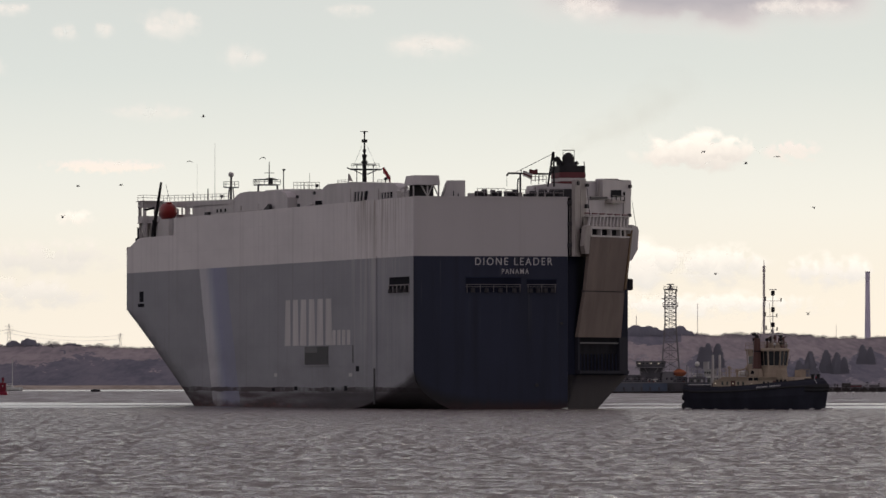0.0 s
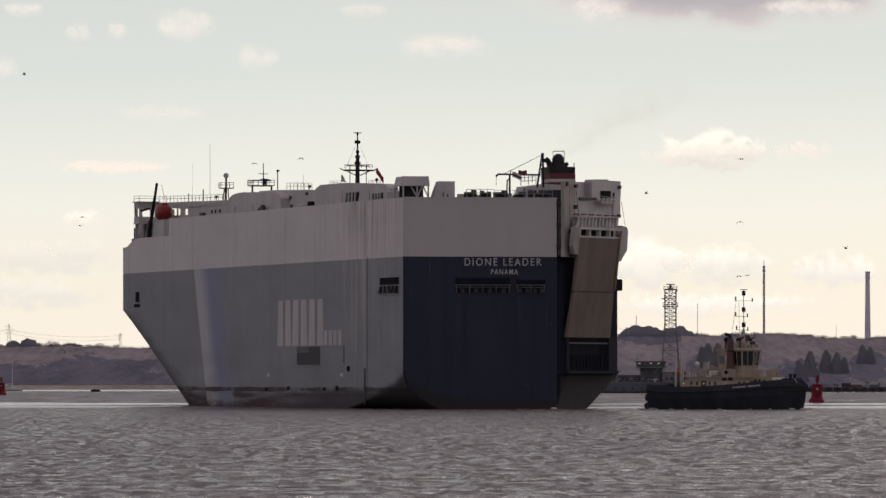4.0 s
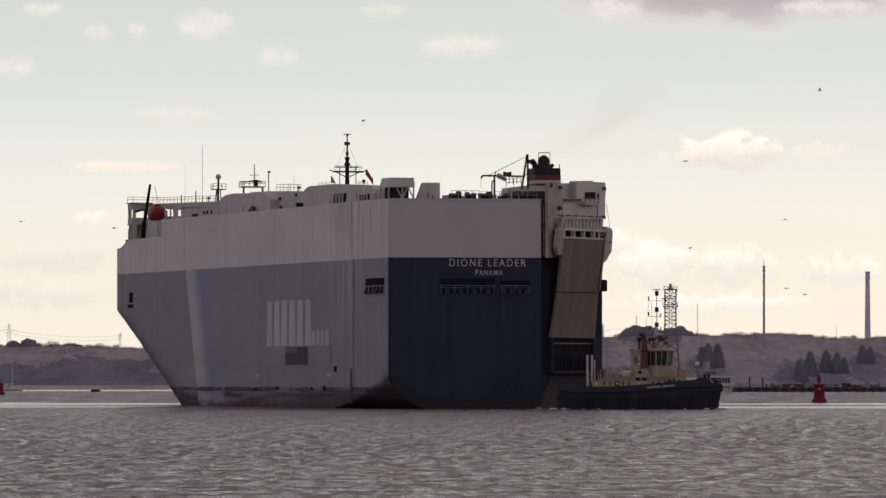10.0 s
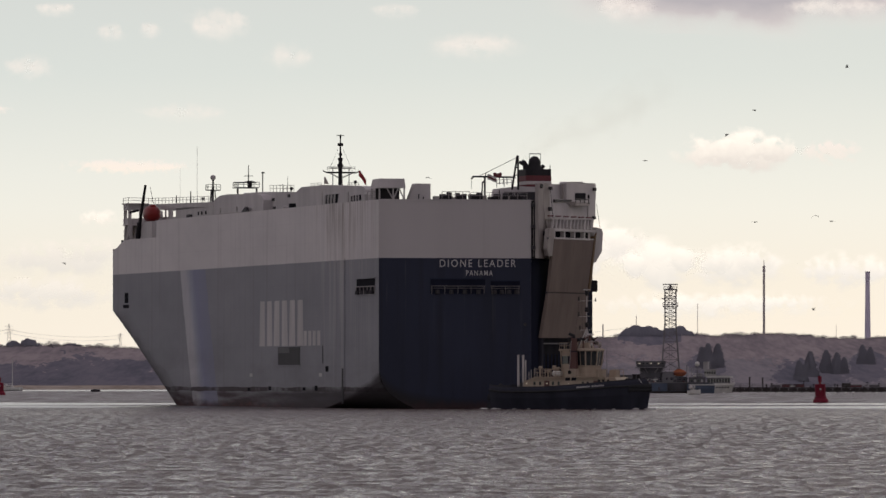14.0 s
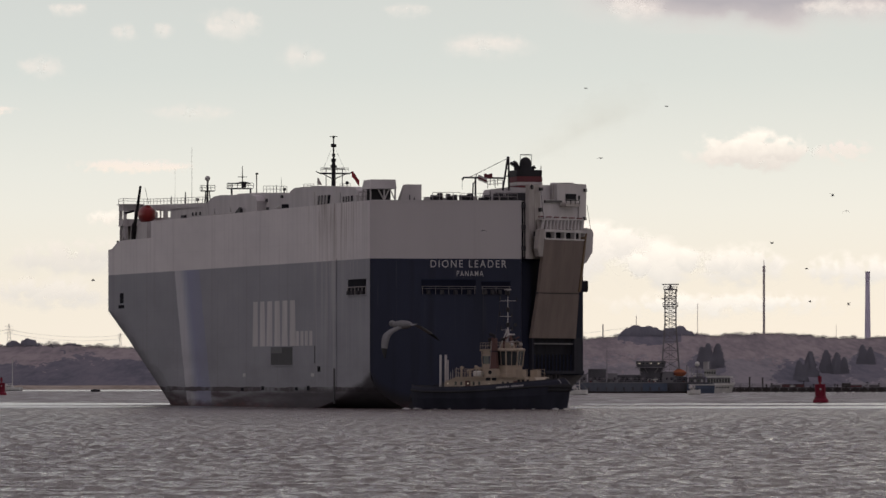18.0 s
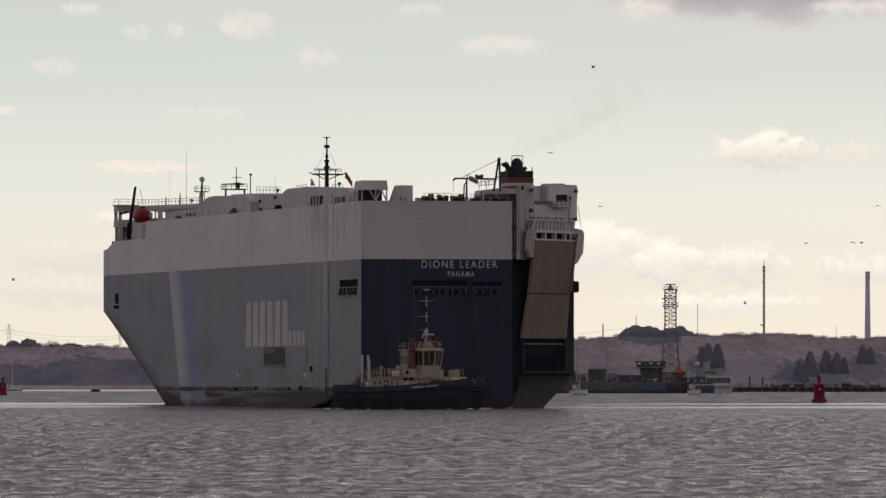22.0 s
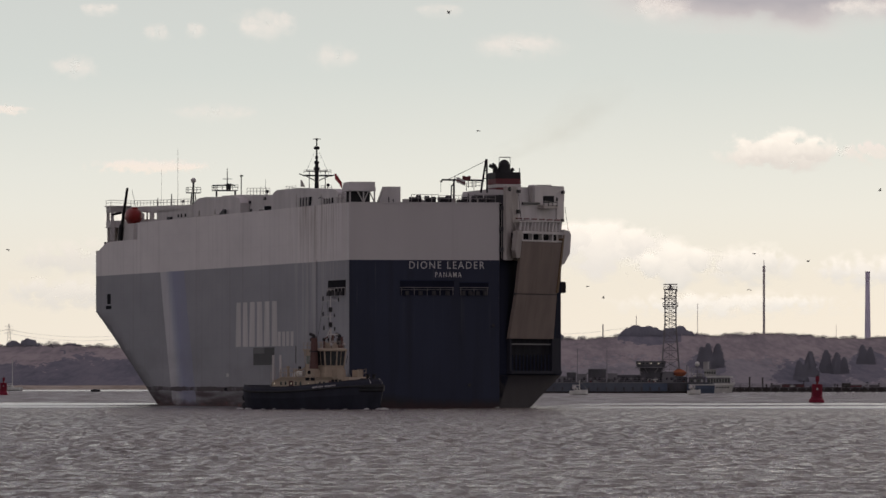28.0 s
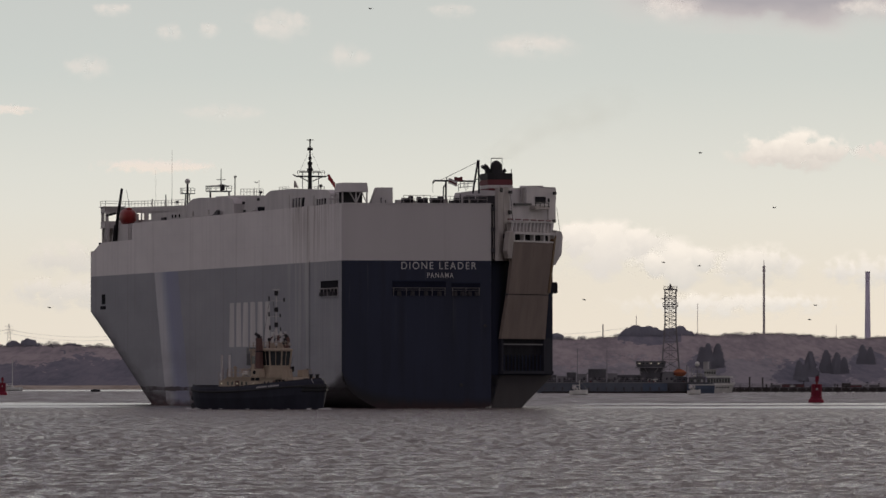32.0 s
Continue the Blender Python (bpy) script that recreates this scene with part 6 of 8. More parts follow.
    for v in (-11.24, -9.73):
        part("spark_frame", rod((25, v, 31.3), (25, v, 33.33), 0.04, seg=5), "steel", fn)
    for v in (-12.1, -9.0):
        part("corner_stanchion", rod((23.4, v, 31.2), (23.4, v, 31.8), 0.06, seg=5), "black", fn)
    fh = part("funnel_casing", prism_x([(-12.4, 26.5), (-12.4, 28.5), (-5.9, 28.75), (-3.4, 28.45), (-3.2, 27.8), (-3.2, 26.5)], 16.0, 19.5), "white", t, "white funnel casing house")
    for v in (-8.0, -7.0, -6.0, -4.6):
        part("casing_vent", box(15.95, 16.3, v - 0.55, v + 0.55, 26.9, 28.0), "steel", fh)
    railing("casing_rail", [(16.6, -3.2, 28.55), (16.6, -5.2, 28.7)], fh, 1.0, 0.8, 0.05, "rail")
    # main mast
    mm = tagged(new("main_mast"), "dark signal mast with yards and lights")
    mm.parent = t
    u = 94.7
    part("mast_pole", rod((u, 0, 29.4), (u, 0, 34.6), 0.36, r2=0.26), "black", mm)
    part("topmast", rod((u, 0, 34.5), (u, 0, 38.2), 0.16, r2=0.08), "black", mm)
    part("yard", rod((u, 2.0, 32.9), (u, -2.3, 32.9), 0.12), "black", mm)
    for v in (2.0, -2.3):
        part("yard_arm", rod((u, v, 32.9), (u, v * 1.28, 33.15), 0.08), "steel", mm)
        part("strut", rod((u, v * 0.85, 32.9), (u, v * 0.15, 32.2), 0.07), "steel", mm)
        part("strut", rod((u, v * 0.55, 30.9), (u, v * 0.55, 33.6), 0.06), "steel", mm)
    part("crosstree", box(u - 0.6, u + 0.6, -1.5, 1.5, 33.5, 33.6), "steel", mm)
    railing("crosstree_rail", [(u - 0.6, -2.0, 33.2), (u - 0.6, 2.0, 33.2)], mm, 0.5, 0.7, 0.035, "steel")
    for z, r in ((36.9, 0.42), (35.5, 0.24), (34.8, 0.36), (33.9, 0.45), (38.1, 0.14)):
        part("lantern", lathe([(r * 0.8, z - 0.22), (r, z - 0.15), (r, z + 0.15), (r * 0.8, z + 0.22)], seg=12, centre=(u, 0, 0)), "black", mm)
    part("radar_bar", box(u - 0.1, u + 0.1, -0.55, 0.55, 38.15, 38.25), "black", mm)
    for v in (1.8, -1.9):
        part("halyard", rod((u, v, 32.9), (u, v * 0.2, 36.2), 0.02, seg=4), "steel", mm)
    p = part("signal_flag", sheet([[(u - 0.3, -2.6 - 0.22 * i, 32.4 - 0.26 * i + 0.45 * j + 0.1 * math.sin(i)) for i in range(6)] for j in range(3)]), "flag_a", t)
    part("courtesy_flag", sheet([[(u - 1, 2.6 - 0.06 * i * (3 - j), 31.2 + 0.5 * j + 0.05 * math.sin(i)) for i in range(5)] for j in range(3)]), "stained", t, "small drab flag at the yard")
    # radar platforms and whips forward
    def post_lamp(u, v, z0, z1, name="radome_post"):
        g = tagged(new(name), "grey post with small railed platform and dome")
        g.parent = t
        for a, b in ((-0.55, 0.28), (0.55, -0.28)):
            part("leg", rod((u, v + a, z0), (u, v + a * 0.5, z1 - 2.2), 0.09, seg=6), "steel", g)
        part("pole", rod((u, v, z0), (u, v, z1 - 0.6), 0.15, seg=8), "steel", g)
        part("platform", box(u - 0.9, u + 0.9, v - 0.95, v + 0.95, z1 - 2.25, z1 - 2.12), "steel", g)
        railing("platform_rail", [(u - 0.9, v - 0.95, z1 - 2.15), (u - 0.9, v + 0.95, z1 - 2.15), (u + 0.9, v + 0.95, z1 - 2.15)], g, 0.8, 0.6, 0.04, "steel")
        part("dome", ball((u, v, z1 - 0.3), 0.42, sub=2), "white_dim", g, smooth=True)
        return g
    post_lamp(147.0, 8.0, 28.3, 33.7)
    rp = tagged(new("radar_platform"), "railed radar platform with scanners")
    rp.parent = t
    u, v = 120.6, 8.0
    part("platform", box(u - 2, u + 2, v - 1.2, v + 1.9, 31.2, 31.32), "steel", rp)
    part("support", rod((u, v + 1.6, 29.3), (u, v + 1.6, 31.2), 0.14), "steel", rp)
    part("support", rod((u, v - 1.2, 29.3), (u, v - 1.2, 31.2), 0.14), "steel", rp)
    railing("platform_rail", [(u - 2, v - 1.2, 31.3), (u - 2, v + 1.9, 31.3), (u + 2, v + 1.9, 31.3)], rp, 0.75, 0.7, 0.04, "steel")
    part("pole", rod((u, v, 31.2), (u, v, 34.6), 0.10, r2=0.05), "black", rp)
    part("pole_yard", rod((u, v - 0.7, 33.0), (u, v + 0.7, 33.0), 0.05, seg=5), "steel", rp)
    part("pole_yard", rod((u, v - 0.9, 32.2), (u, v + 0.5, 32.2), 0.05, seg=5), "steel", rp)
    part("scanner", box(u - 0.12, u + 0.12, v - 1.2, v + 2.2, 31.95, 32.1), "black", rp)
    part("turning_unit", lathe([(0.35, 31.4), (0.35, 32.3)], seg=10, centre=(u, v - 0.2, 0)), "black", rp)
    part("light_post", rod((u, v - 2.1, 29.4), (u, v - 2.1, 33.4), 0.08), "steel", rp)
    part("light_head", box(u - 0.2, u + 0.2, v - 2.35, v - 1.95, 33.35, 33.6, bevel=0.04), "black", rp)
    for uu, vv, z0, z1, r in ((149, 10, 29.3, 38.2, 0.04), (156, 11.2, 29.3, 35.3, 0.022), (112.0, 4.0, 29.5, 32.8, 0.05), (118, 3.5, 29.4, 31.8, 0.06), (154, 10, 29.3, 31.5, 0.16), (142, 9.2, 29.3, 31.5, 0.10), (160, 11.0, 29.0, 31.0, 0.13)):
        part("whip_aerial", rod((uu, vv, z0 - 1.2), (uu, vv, z1), r, r2=r * 0.5, seg=6), "steel", t)
    # accommodation and bridge
    ac = part("accommodation", prism([(123.4, 24.5), (177.0, 24.5), (177.0, 27.55), (163.6, 27.75), (152.2, 27.6), (123.4, 27.6)], 12.4, 12.6), "white_dim", t, "white accommodation side with open bridge windows")
    part("upper_side", prism([(123.4, 28.55), (155.4, 28.55), (163.6, 28.85), (177.0, 29.0), (177.0, 29.95), (152.5, 29.61), (123.4, 29.22)], 12.4, 12.6), "white_dim", ac)
    for u0, u1 in ((123.4, 152.3), (155.3, 158.2), (160.6, 160.9), (163.6, 166.0)):
        part("window_pier", prism([(u0, 27.55), (u1, 27.55), (u1, 28.9), (u0, 28.6)], 12.4, 12.6), "white_dim", ac)
    for u in (131.7, 134.2, 128.6):
        part("side_window", box(u, u + 1.0, 12.6, 12.64, 27.5, 28.0), "dark", ac)
    part("side_locker", box(139.5, 142.0, 12.6, 13.0, 26.9, 27.7), "steel", ac)
    br = tagged(new("bridge_wing"), "bridge wing shelter with open windows")
    br.parent = t
    for uu in (174.9, 178.5):
        part("sill_wall", box(uu, uu + 0.15, 12.6, 15.6, 26.8, 27.75), "white_dim", br)
        part("head_wall", box(uu, uu + 0.15, 12.6, 15.6, 29.05, 29.95), "white_dim", br)
        for v in (12.7, 15.05):
            part("mullion", box(uu, uu + 0.15, v, v + 0.5, 27.75, 29.05), "white_dim", br)
    part("side_wall", box(175.05, 178.5, 15.45, 15.6, 26.8, 27.75), "white_dim", br)
    part("side_head", box(175.05, 178.5, 15.45, 15.6, 29.05, 29.95), "white_dim", br)
    part("side_mullion", box(176.6, 176.9, 15.45, 15.6, 27.75, 29.05), "white_dim", br)
    part("wing_trunk", box(178.0, 178.3, 12.6, 15.5, 23.6, 26.7), "white_dim", br)
    part("wing_floor", box(174.9, 178.7, 12.6, 15.7, 26.65, 26.8), "white", br)
    part("roof", box(174.4, 179.1, 12.4, 15.8, 29.95, 30.08), "white", br)
    part("wing_bracket", prism([(177.6, 24.2), (178.5, 24.2), (178.5, 26.7), (175.2, 26.7)], 15.0, 15.2), "white_dim", br)
    part("wing_pillar", box(174.9, 175.4, 14.9, 15.4, 24.2, 26.7), "white", br)
    railing("bridge_rail", [(178.8, 15.6, 30.08), (174.6, 15.6, 30.08), (174.6, 12.5, 30.0), (150, 12.5, 29.6), (125, 12.5, 29.25)], br, 0.85, 2.6, 0.04, "rail")
    railing("deck_rail", [(92, 10.8, 30.0), (76, 10.8, 29.6)], t, 0.95, 2.2, 0.04, "rail")
    railing("deck_rail", [(8.4, 15.8, 26.5), (4.2, 15.8, 26.5)], t, 1.2, 1.4, 0.045, "rail")
    railing("stern_rail", [(0.4, 7.8, 26.55), (0.4, 4.2, 26.55)], t, 1.0, 0.9, 0.04, "rail")
    # fittings along the upper deck edge: vents, floodlights, lockers, lines of stanchions
    for u, h in ((14.0, 0.9), (17.5, 0.7), (20.0, 1.1), (69.5, 0.8), (71.0, 0.6)):
        v = part("deck_vent", rod((u, 13.4, 26.5), (u, 13.4, 26.5 + h), 0.22, seg=8), "white_dim", t)
        part("vent_cowl", lathe([(0.34, 26.45 + h), (0.36, 26.65 + h), (0.15, 26.8 + h)], seg=10, centre=(u, 13.4, 0)), "white_dim", v)
    for u, z in ((73.5, 29.5), (136.0, 29.4), (33.5, 29.2)):
        f = part("floodlight", box(u - 0.25, u + 0.25, 11.5, 11.85, z + 0.35, z + 0.75, bevel=0.05), "black", t)
        part("bracket", rod((u, 11.7, z), (u, 11.7, z + 0.4), 0.06, seg=5), "steel", f)
    for u in (106.0, 118.0):
        part("wall_box", box(u, u + 0.9, 12.6, 12.75, 27.5, 28.2), "white_dim", hf)
    for u0, u1, v in ((74.0, 84.0, 11.4), (104.0, 120.0, 12.7)):
        part("pipe_run", rod((u0, v, 27.3), (u1, v, 27.3), 0.09, seg=6), "stained", t)
    for v, h in ((10.2, 0.8), (9.6, 0.5), (1.6, 1.2), (-0.4, 1.3), (-2.3, 1.1)):
        part("stern_post", rod((3.2, v, 26.5), (3.2, v, 26.5 + h), 0.08, seg=6), "steel", t)
    railing("stern_rail", [(0.5, 4.0, 26.55), (0.5, -3.4, 26.55)], t, 0.9, 1.1, 0.03, "rail")
    for u in (183.0,):
        part("fore_bollard", rod((u, half(u, 22) - 1.2, 22.4), (u, half(u, 22) - 1.2, 24.2), 0.22, seg=8), "steel", t)
    # rescue boat in its davit
    bt = part("rescue_boat", ball((162.0, 14.4, 28.18), 1.0, sub=3, squash=(3.0, 1.25, 1.4)), "boat_red", t, "dark red enclosed rescue boat", smooth=True)
    part("canopy", ball((161.0, 14.4, 29.3), 0.6, sub=2, squash=(1.6, 0.9, 0.6)), "boat_red", bt, smooth=True)
    dv = part("davit", rod((171.7, 14.6, 25.0), (166.0, 14.6, 32.6), 0.30, r2=0.2, seg=6), "black", t, "dark leaning davit arm")
    part("davit_foot", rod((171.9, 14.6, 24.2), (171.0, 14.6, 27.0), 0.42, r2=0.36, seg=6), "black", dv)
    part("davit_wire", rod((165.5, 14.0, 32.4), (163, 13.9, 29.8), 0.04, seg=4), "steel", dv)
    part("davit_hook", rod((170.6, 14.8, 28.9), (172.0, 15.8, 28.6), 0.2, seg=6), "black", dv)
    part("boat_cradle", box(157, 164, 13.4, 15.3, 24.0, 27.0), "white_dim", t)
    part("lower_house", box(152, 176.6, 9.0, 14.3, 24.0, 26.28), "white_dim", t)
    # forecastle fittings
    part("fore_stay_post", rod((196, 12.0, 23.6), (196, 12.0, 26.0), 0.22), "steel", t)
    part("fairlead", box(188, 190, half(189, 22) - 0.4, half(189, 22), 22.3, 22.9, bevel=0.1), "steel", t)
    # thin wash where the stem and the counter part the water
    rw = random.Random(17)
    bm = bmesh.new()
    for i in range(34):
        u = rw.uniform(186.0, 195.5) if i % 3 else rw.uniform(0.5, 9.0)
        v = half(u, 0.0) * (1.0 if i % 3 else 0.55) + rw.uniform(0.0, 0.5)
        ball((u, v, 0.12), rw.uniform(0.10, 0.22), bm, 1, (2.6, 1.2, 0.8), 0.5)
    part("wash", bm, "foam", t, "thin white wash at the waterline", smooth=True)
    # warp the fittings to fit the camera's view: along the hull, deck gear down to the deck, side openings up
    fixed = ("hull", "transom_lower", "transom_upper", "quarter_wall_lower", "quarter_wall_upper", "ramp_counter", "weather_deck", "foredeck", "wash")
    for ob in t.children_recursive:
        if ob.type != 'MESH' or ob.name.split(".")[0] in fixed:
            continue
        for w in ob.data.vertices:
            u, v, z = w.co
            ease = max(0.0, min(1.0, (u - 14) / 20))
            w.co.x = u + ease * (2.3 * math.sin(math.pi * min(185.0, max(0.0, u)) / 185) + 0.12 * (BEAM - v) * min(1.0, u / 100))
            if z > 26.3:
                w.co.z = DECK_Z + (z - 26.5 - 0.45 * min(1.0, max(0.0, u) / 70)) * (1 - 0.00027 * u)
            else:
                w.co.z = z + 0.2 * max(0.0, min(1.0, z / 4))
    return t


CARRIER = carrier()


# ============ the tug ============
def tug():
    t = thing("harbour_tug", "harbour tug with blue-black hull and buff superstructure", "tug")
    LH = 10.55

    def outline(x):
        q = x / LH
        if q > 0.2:
            return 3.9 * max(0.03, 1 - ((q - 0.2) / 0.8) ** 3.0)
        if q < -0.75:
            return 3.9 * (0.80 + 0.20 * (1 - ((-q - 0.75) / 0.25) ** 2))
        return 3.9

    def sheer(x):
        return 2.78 + 1.07 * max(0.0, (x + 3.5) / 13.8) ** 1.35 + 0.25 * max(0.0, (-8.5 - x) / 1.8)

    xs = [-LH, -10.0, -9.5, -8.5, -7, -5, -3, -1, 1, 3, 5, 6.5, 7.8, 8.8, 9.5, 10.0, 10.35, LH]
    rows_p, rows_s = [], []
    for x in xs:
        b, s = outline(x), sheer(x)
        q = max(0, x / LH)
        lowb = b * (0.84 - 0.12 * q ** 2)
        fall = 0.75 * q ** 5           # the bulwark leans in over the bow
        p = [(x - 0.9 * q ** 6, lowb * 0.9, -0.8), (x - 0.45 * q ** 6, lowb, 0.0), (x - 0.1 * q ** 6, b * 0.97, s * 0.5), (x, b, s * 0.80), (x - fall * 0.35, b * 0.985, s * 0.92),
             (x - fall, b * 0.95, s), (x - fall, b * 0.95 - 0.14, s), (x - fall, b * 0.95 - 0.14, s - 0.8)]
        rows_p.append(p)
        rows_s.append([(a, -c, d) for a, c, d in p])
    bm = sheet(rows_p)
    sheet(rows_s, bm)
    for r, w in ((rows_p[0], rows_s[0]), (rows_p[-1], rows_s[-1])):
        for i in range(5):
            bm.faces.new([bm.verts.new(v) for v in (r[i], r[i + 1], w[i + 1], w[i])])
    hull = part("hull", bm, "tug_hull", t, "blue-black steel hull")
    part("deck", sheet([[(x - 0.7 * max(0, x / LH) ** 5, -outline(x) * 0.92, sheer(x) - 0.85) for x in xs], [(x - 0.7 * max(0, x / LH) ** 5, outline(x) * 0.92, sheer(x) - 0.85) for x in xs]]), "deck", t)
    # rubber fender belts along the side, the thick bow fender, tyres at the stern
    for sg in (1, -1):
        part("fender_belt", tube([(a, sg * (outline(a) + 0.02), sheer(a) * 0.80) for a in xs], 0.13), "rubber", hull)
        part("capping_rail", tube([(a[5][0], sg * (a[5][1] - 0.07), a[5][2] + 0.03) for a in rows_p], 0.07), "rubber", hull)
    bow = [(x, outline(x)) for x in (8.6, 9.4, 10.0, 10.35)]
    bow = bow + [(10.62, 0.0)] + [(x, -y) for x, y in bow[::-1]]
    for z, r in ((2.85, 0.22), (2.45, 0.20)):
        part("bow_fender", tube([(x, y, z) for x, y in bow], r, seg=10), "rubber", hull, "thick black rubber bow fender")
    for y in (-1.7, 0.3):     # pale rods put in for the glint on the bow shoulder
        part("shoulder_stripe", rod((9.7, y * 0.9, 3.88), (10.3 - 0.03 * abs(y), y, 3.3), 0.03, seg=5), "letters", hull)
    for i in range(5):
        y = -2.6 + 1.3 * i
        g = lathe([(0.25, -0.12), (0.42, -0.14), (0.46, 0), (0.42, 0.14), (0.25, 0.12)], seg=14)
        bmesh.ops.rotate(g, verts=g.verts, cent=(0, 0, 0), matrix=Matrix.Rotation(radians(90), 3, 'Y'))
        bmesh.ops.translate(g, verts=g.verts, vec=(-LH - 0.15, y, 1.5))
        part("tyre", g, "rubber", hull, "old tyre fender")
    part("stern_roller", rod((-LH - 0.1, -2.8, 0.45), (-LH - 0.1, 2.8, 0.45), 0.42, seg=12), "rubber", hull)
    for sg in (1, -1):       # pale bars where the name stands
        for i in range(16):
            if i == 8:
                continue
            x0, x1 = 2.2 + 0.235 * i, 2.36 + 0.235 * i
            bm = sheet([[(x, sg * (outline(x) * 0.99 + 0.03), sheer(x) * 0.86 + dz) for x in (x0, x1)] for dz in (0.0, 0.19)])
            part("name_bar", bm, "letters", hull)
    for x, y, z, w in ((-8.6, -1.6, 2.5, 0.9), (-8.9, 0.6, 2.55, 1.1), (-8.2, 1.9, 2.5, 0.7)):     # pale coils of hawser on the after deck
        bm = bmesh.new()
        for j in range(3):
            n = 14
            tube([(x + (w * 0.5 - 0.05 * j) * math.cos(6.2832 * i / n), y + (w * 0.4 - 0.05 * j) * math.sin(6.2832 * i / n), z + 0.13 * j) for i in range(n)], 0.07, bm, 6, True)
        part("hawser_coil", bm, "letters", t, "pale coil of hawser")

    # deckhouse with a sloping after end, its top the boat deck
    d = part("deckhouse", prism([(-5.9, 1.6), (-5.9, 3.45), (-4.3, 4.05), (5.6, 4.05), (5.9, 1.8)], -2.75, 2.75), "buff", t, "buff steel deckhouse")
    for sg in (-1, 1):
        for x in (-4.3, -3.5, -1.7, -0.9, 2.5, 3.2):
            part("port_light", box(x - 0.14, x + 0.14, sg * 2.76 - 0.03, sg * 2.76 + 0.03, 3.05, 3.5, bevel=0.02), "glass", d)
        for x in (-2.9, 4.0):
            part("door", box(x, x + 0.7, sg * 2.76 - 0.03, sg * 2.76 + 0.03, 2.0, 3.6), "buff_dark", d)
        for x in (-5.4, -2.5, 0.6):
            part("deck_light", ball((x, sg * 2.82, 3.25), 0.10, sub=1), "lamp", d)
        for x in (4.9, 5.5, 6.2):
            part("bollard", rod((x, sg * 3.0, 2.4), (x, sg * 3.0, 3.75), 0.16, seg=8), "black", d)
        part("handrail", rod((-5.8, sg * 2.82, 3.62), (5.6, sg * 2.82, 3.85), 0.035, seg=5), "buff", d)
        part("deck_lip", box(-4.3, 5.6, sg * 2.85 - 0.12, sg * 2.85 + 0.12, 4.0, 4.1), "buff", d)
        railing("boat_deck_rail", [(-4.4, sg * 2.7, 4.08), (-0.6, sg * 2.7, 4.08)], t, 1.0, 0.75, 0.03, "buff")
        railing("fore_rail", [(3.9, sg * 2.5, 4.08), (5.7, sg * 2.2, 4.08)], t, 0.95, 0.6, 0.03, "buff")
    railing("after_rail", [(-4.4, 2.7, 4.08), (-4.4, -2.7, 4.08)], t, 1.0, 0.75, 0.03, "buff")
    part("fore_house", box(5.5, 8.0, -2.0, 2.0, 2.0, 4.03, top=(0, 1.5, 0.25, 0.25)), "buff", t, "sloping buff front of the deckhouse")
    # side blocks that carry the exhaust casings
    for sg in (-1, 1):
        b = part("casing_block", box(-0.1, 1.9, sg * 2.35 - 0.55, sg * 2.35 + 0.55, 2.9, 5.1, bevel=0.08, top=(0.15, 0.3, 0.1, 0.1)), "buff", t, "buff block below the exhaust casing")
        for x in (0.12, 0.98):
            part("window", box(x, x + 0.66, sg * 2.89 - 0.03, sg * 2.89 + 0.05, 3.62, 4.12), "dark", b)
        part("round_vent", rod((0.7, sg * 2.8, 4.65), (0.7, sg * 2.9, 4.65), 0.24, seg=14), "dark", b)
        f = part("exhaust_casing", prism([(0.5, 5.1), (1.5, 5.1), (1.3, 8.9), (0.8, 9.0)], sg * 2.35 - 0.3, sg * 2.35 + 0.3), "buff_dark", t, "brown raked exhaust casing")
        part("casing_band", box(0.58, 1.48, sg * 2.35 - 0.33, sg * 2.35 + 0.33, 7.2, 7.35), "black", f)
        part("exhaust_pipe", rod((1.05, sg * 2.35, 8.9), (0.95, sg * 2.35, 9.3), 0.22, seg=10), "black", f)
        part("pipe_elbow", rod((0.95, sg * 2.35, 9.25), (0.4, sg * 2.35, 9.45), 0.2, seg=10), "black", f)
        part("side_rail", rod((0.6, sg * 2.68, 5.2), (0.85, sg * 2.68, 8.6), 0.035, seg=5), "rail", f)
        # posts of the open canopy behind the wheelhouse
        for x0, x1 in ((-0.9, -1.1), (0.15, 0.25)):
            part("canopy_post", rod((x0, sg * 1.75, 4.1), (x1, sg * 1.85, 7.35), 0.06, seg=5), "buff", t)
        cp = part("canopy_side", box(-1.0, 0.2, sg * 1.72 - 0.04, sg * 1.72 + 0.04, 4.1, 5.7, bevel=0.02), "buff", t, "buff screen below the canopy")
        part("screen_pane", box(-0.85, -0.1, sg * 1.72 - 0.02, sg * 1.72 + 0.02, 5.7, 6.7), "glass", cp)
        part("screen_head", box(-1.0, 0.2, sg * 1.72 - 0.04, sg * 1.72 + 0.04, 6.7, 7.33), "buff", cp)
        mo = part("fire_monitor", rod((0.0, sg * 1.6, 7.55), (0.0, sg * 1.6, 8.7), 0.16, seg=8), "black", t)
        part("nozzle", rod((-0.2, sg * 1.6, 8.75), (0.75, sg * 1.65, 9.1), 0.16, r2=0.10, seg=8), "black", mo)
        part("swivel", ball((0.0, sg * 1.6, 8.75), 0.3, sub=2), "black", mo)
    # wheelhouse: eight-sided, leaning windows between posts, overhanging roof
    wx, R = 1.65, 1.72
    oct8 = [(math.cos(radians(22.5 + 45 * i)) * R / math.cos(radians(22.5)), math.sin(radians(22.5 + 45 * i)) * R / math.cos(radians(22.5))) for i in range(8)]

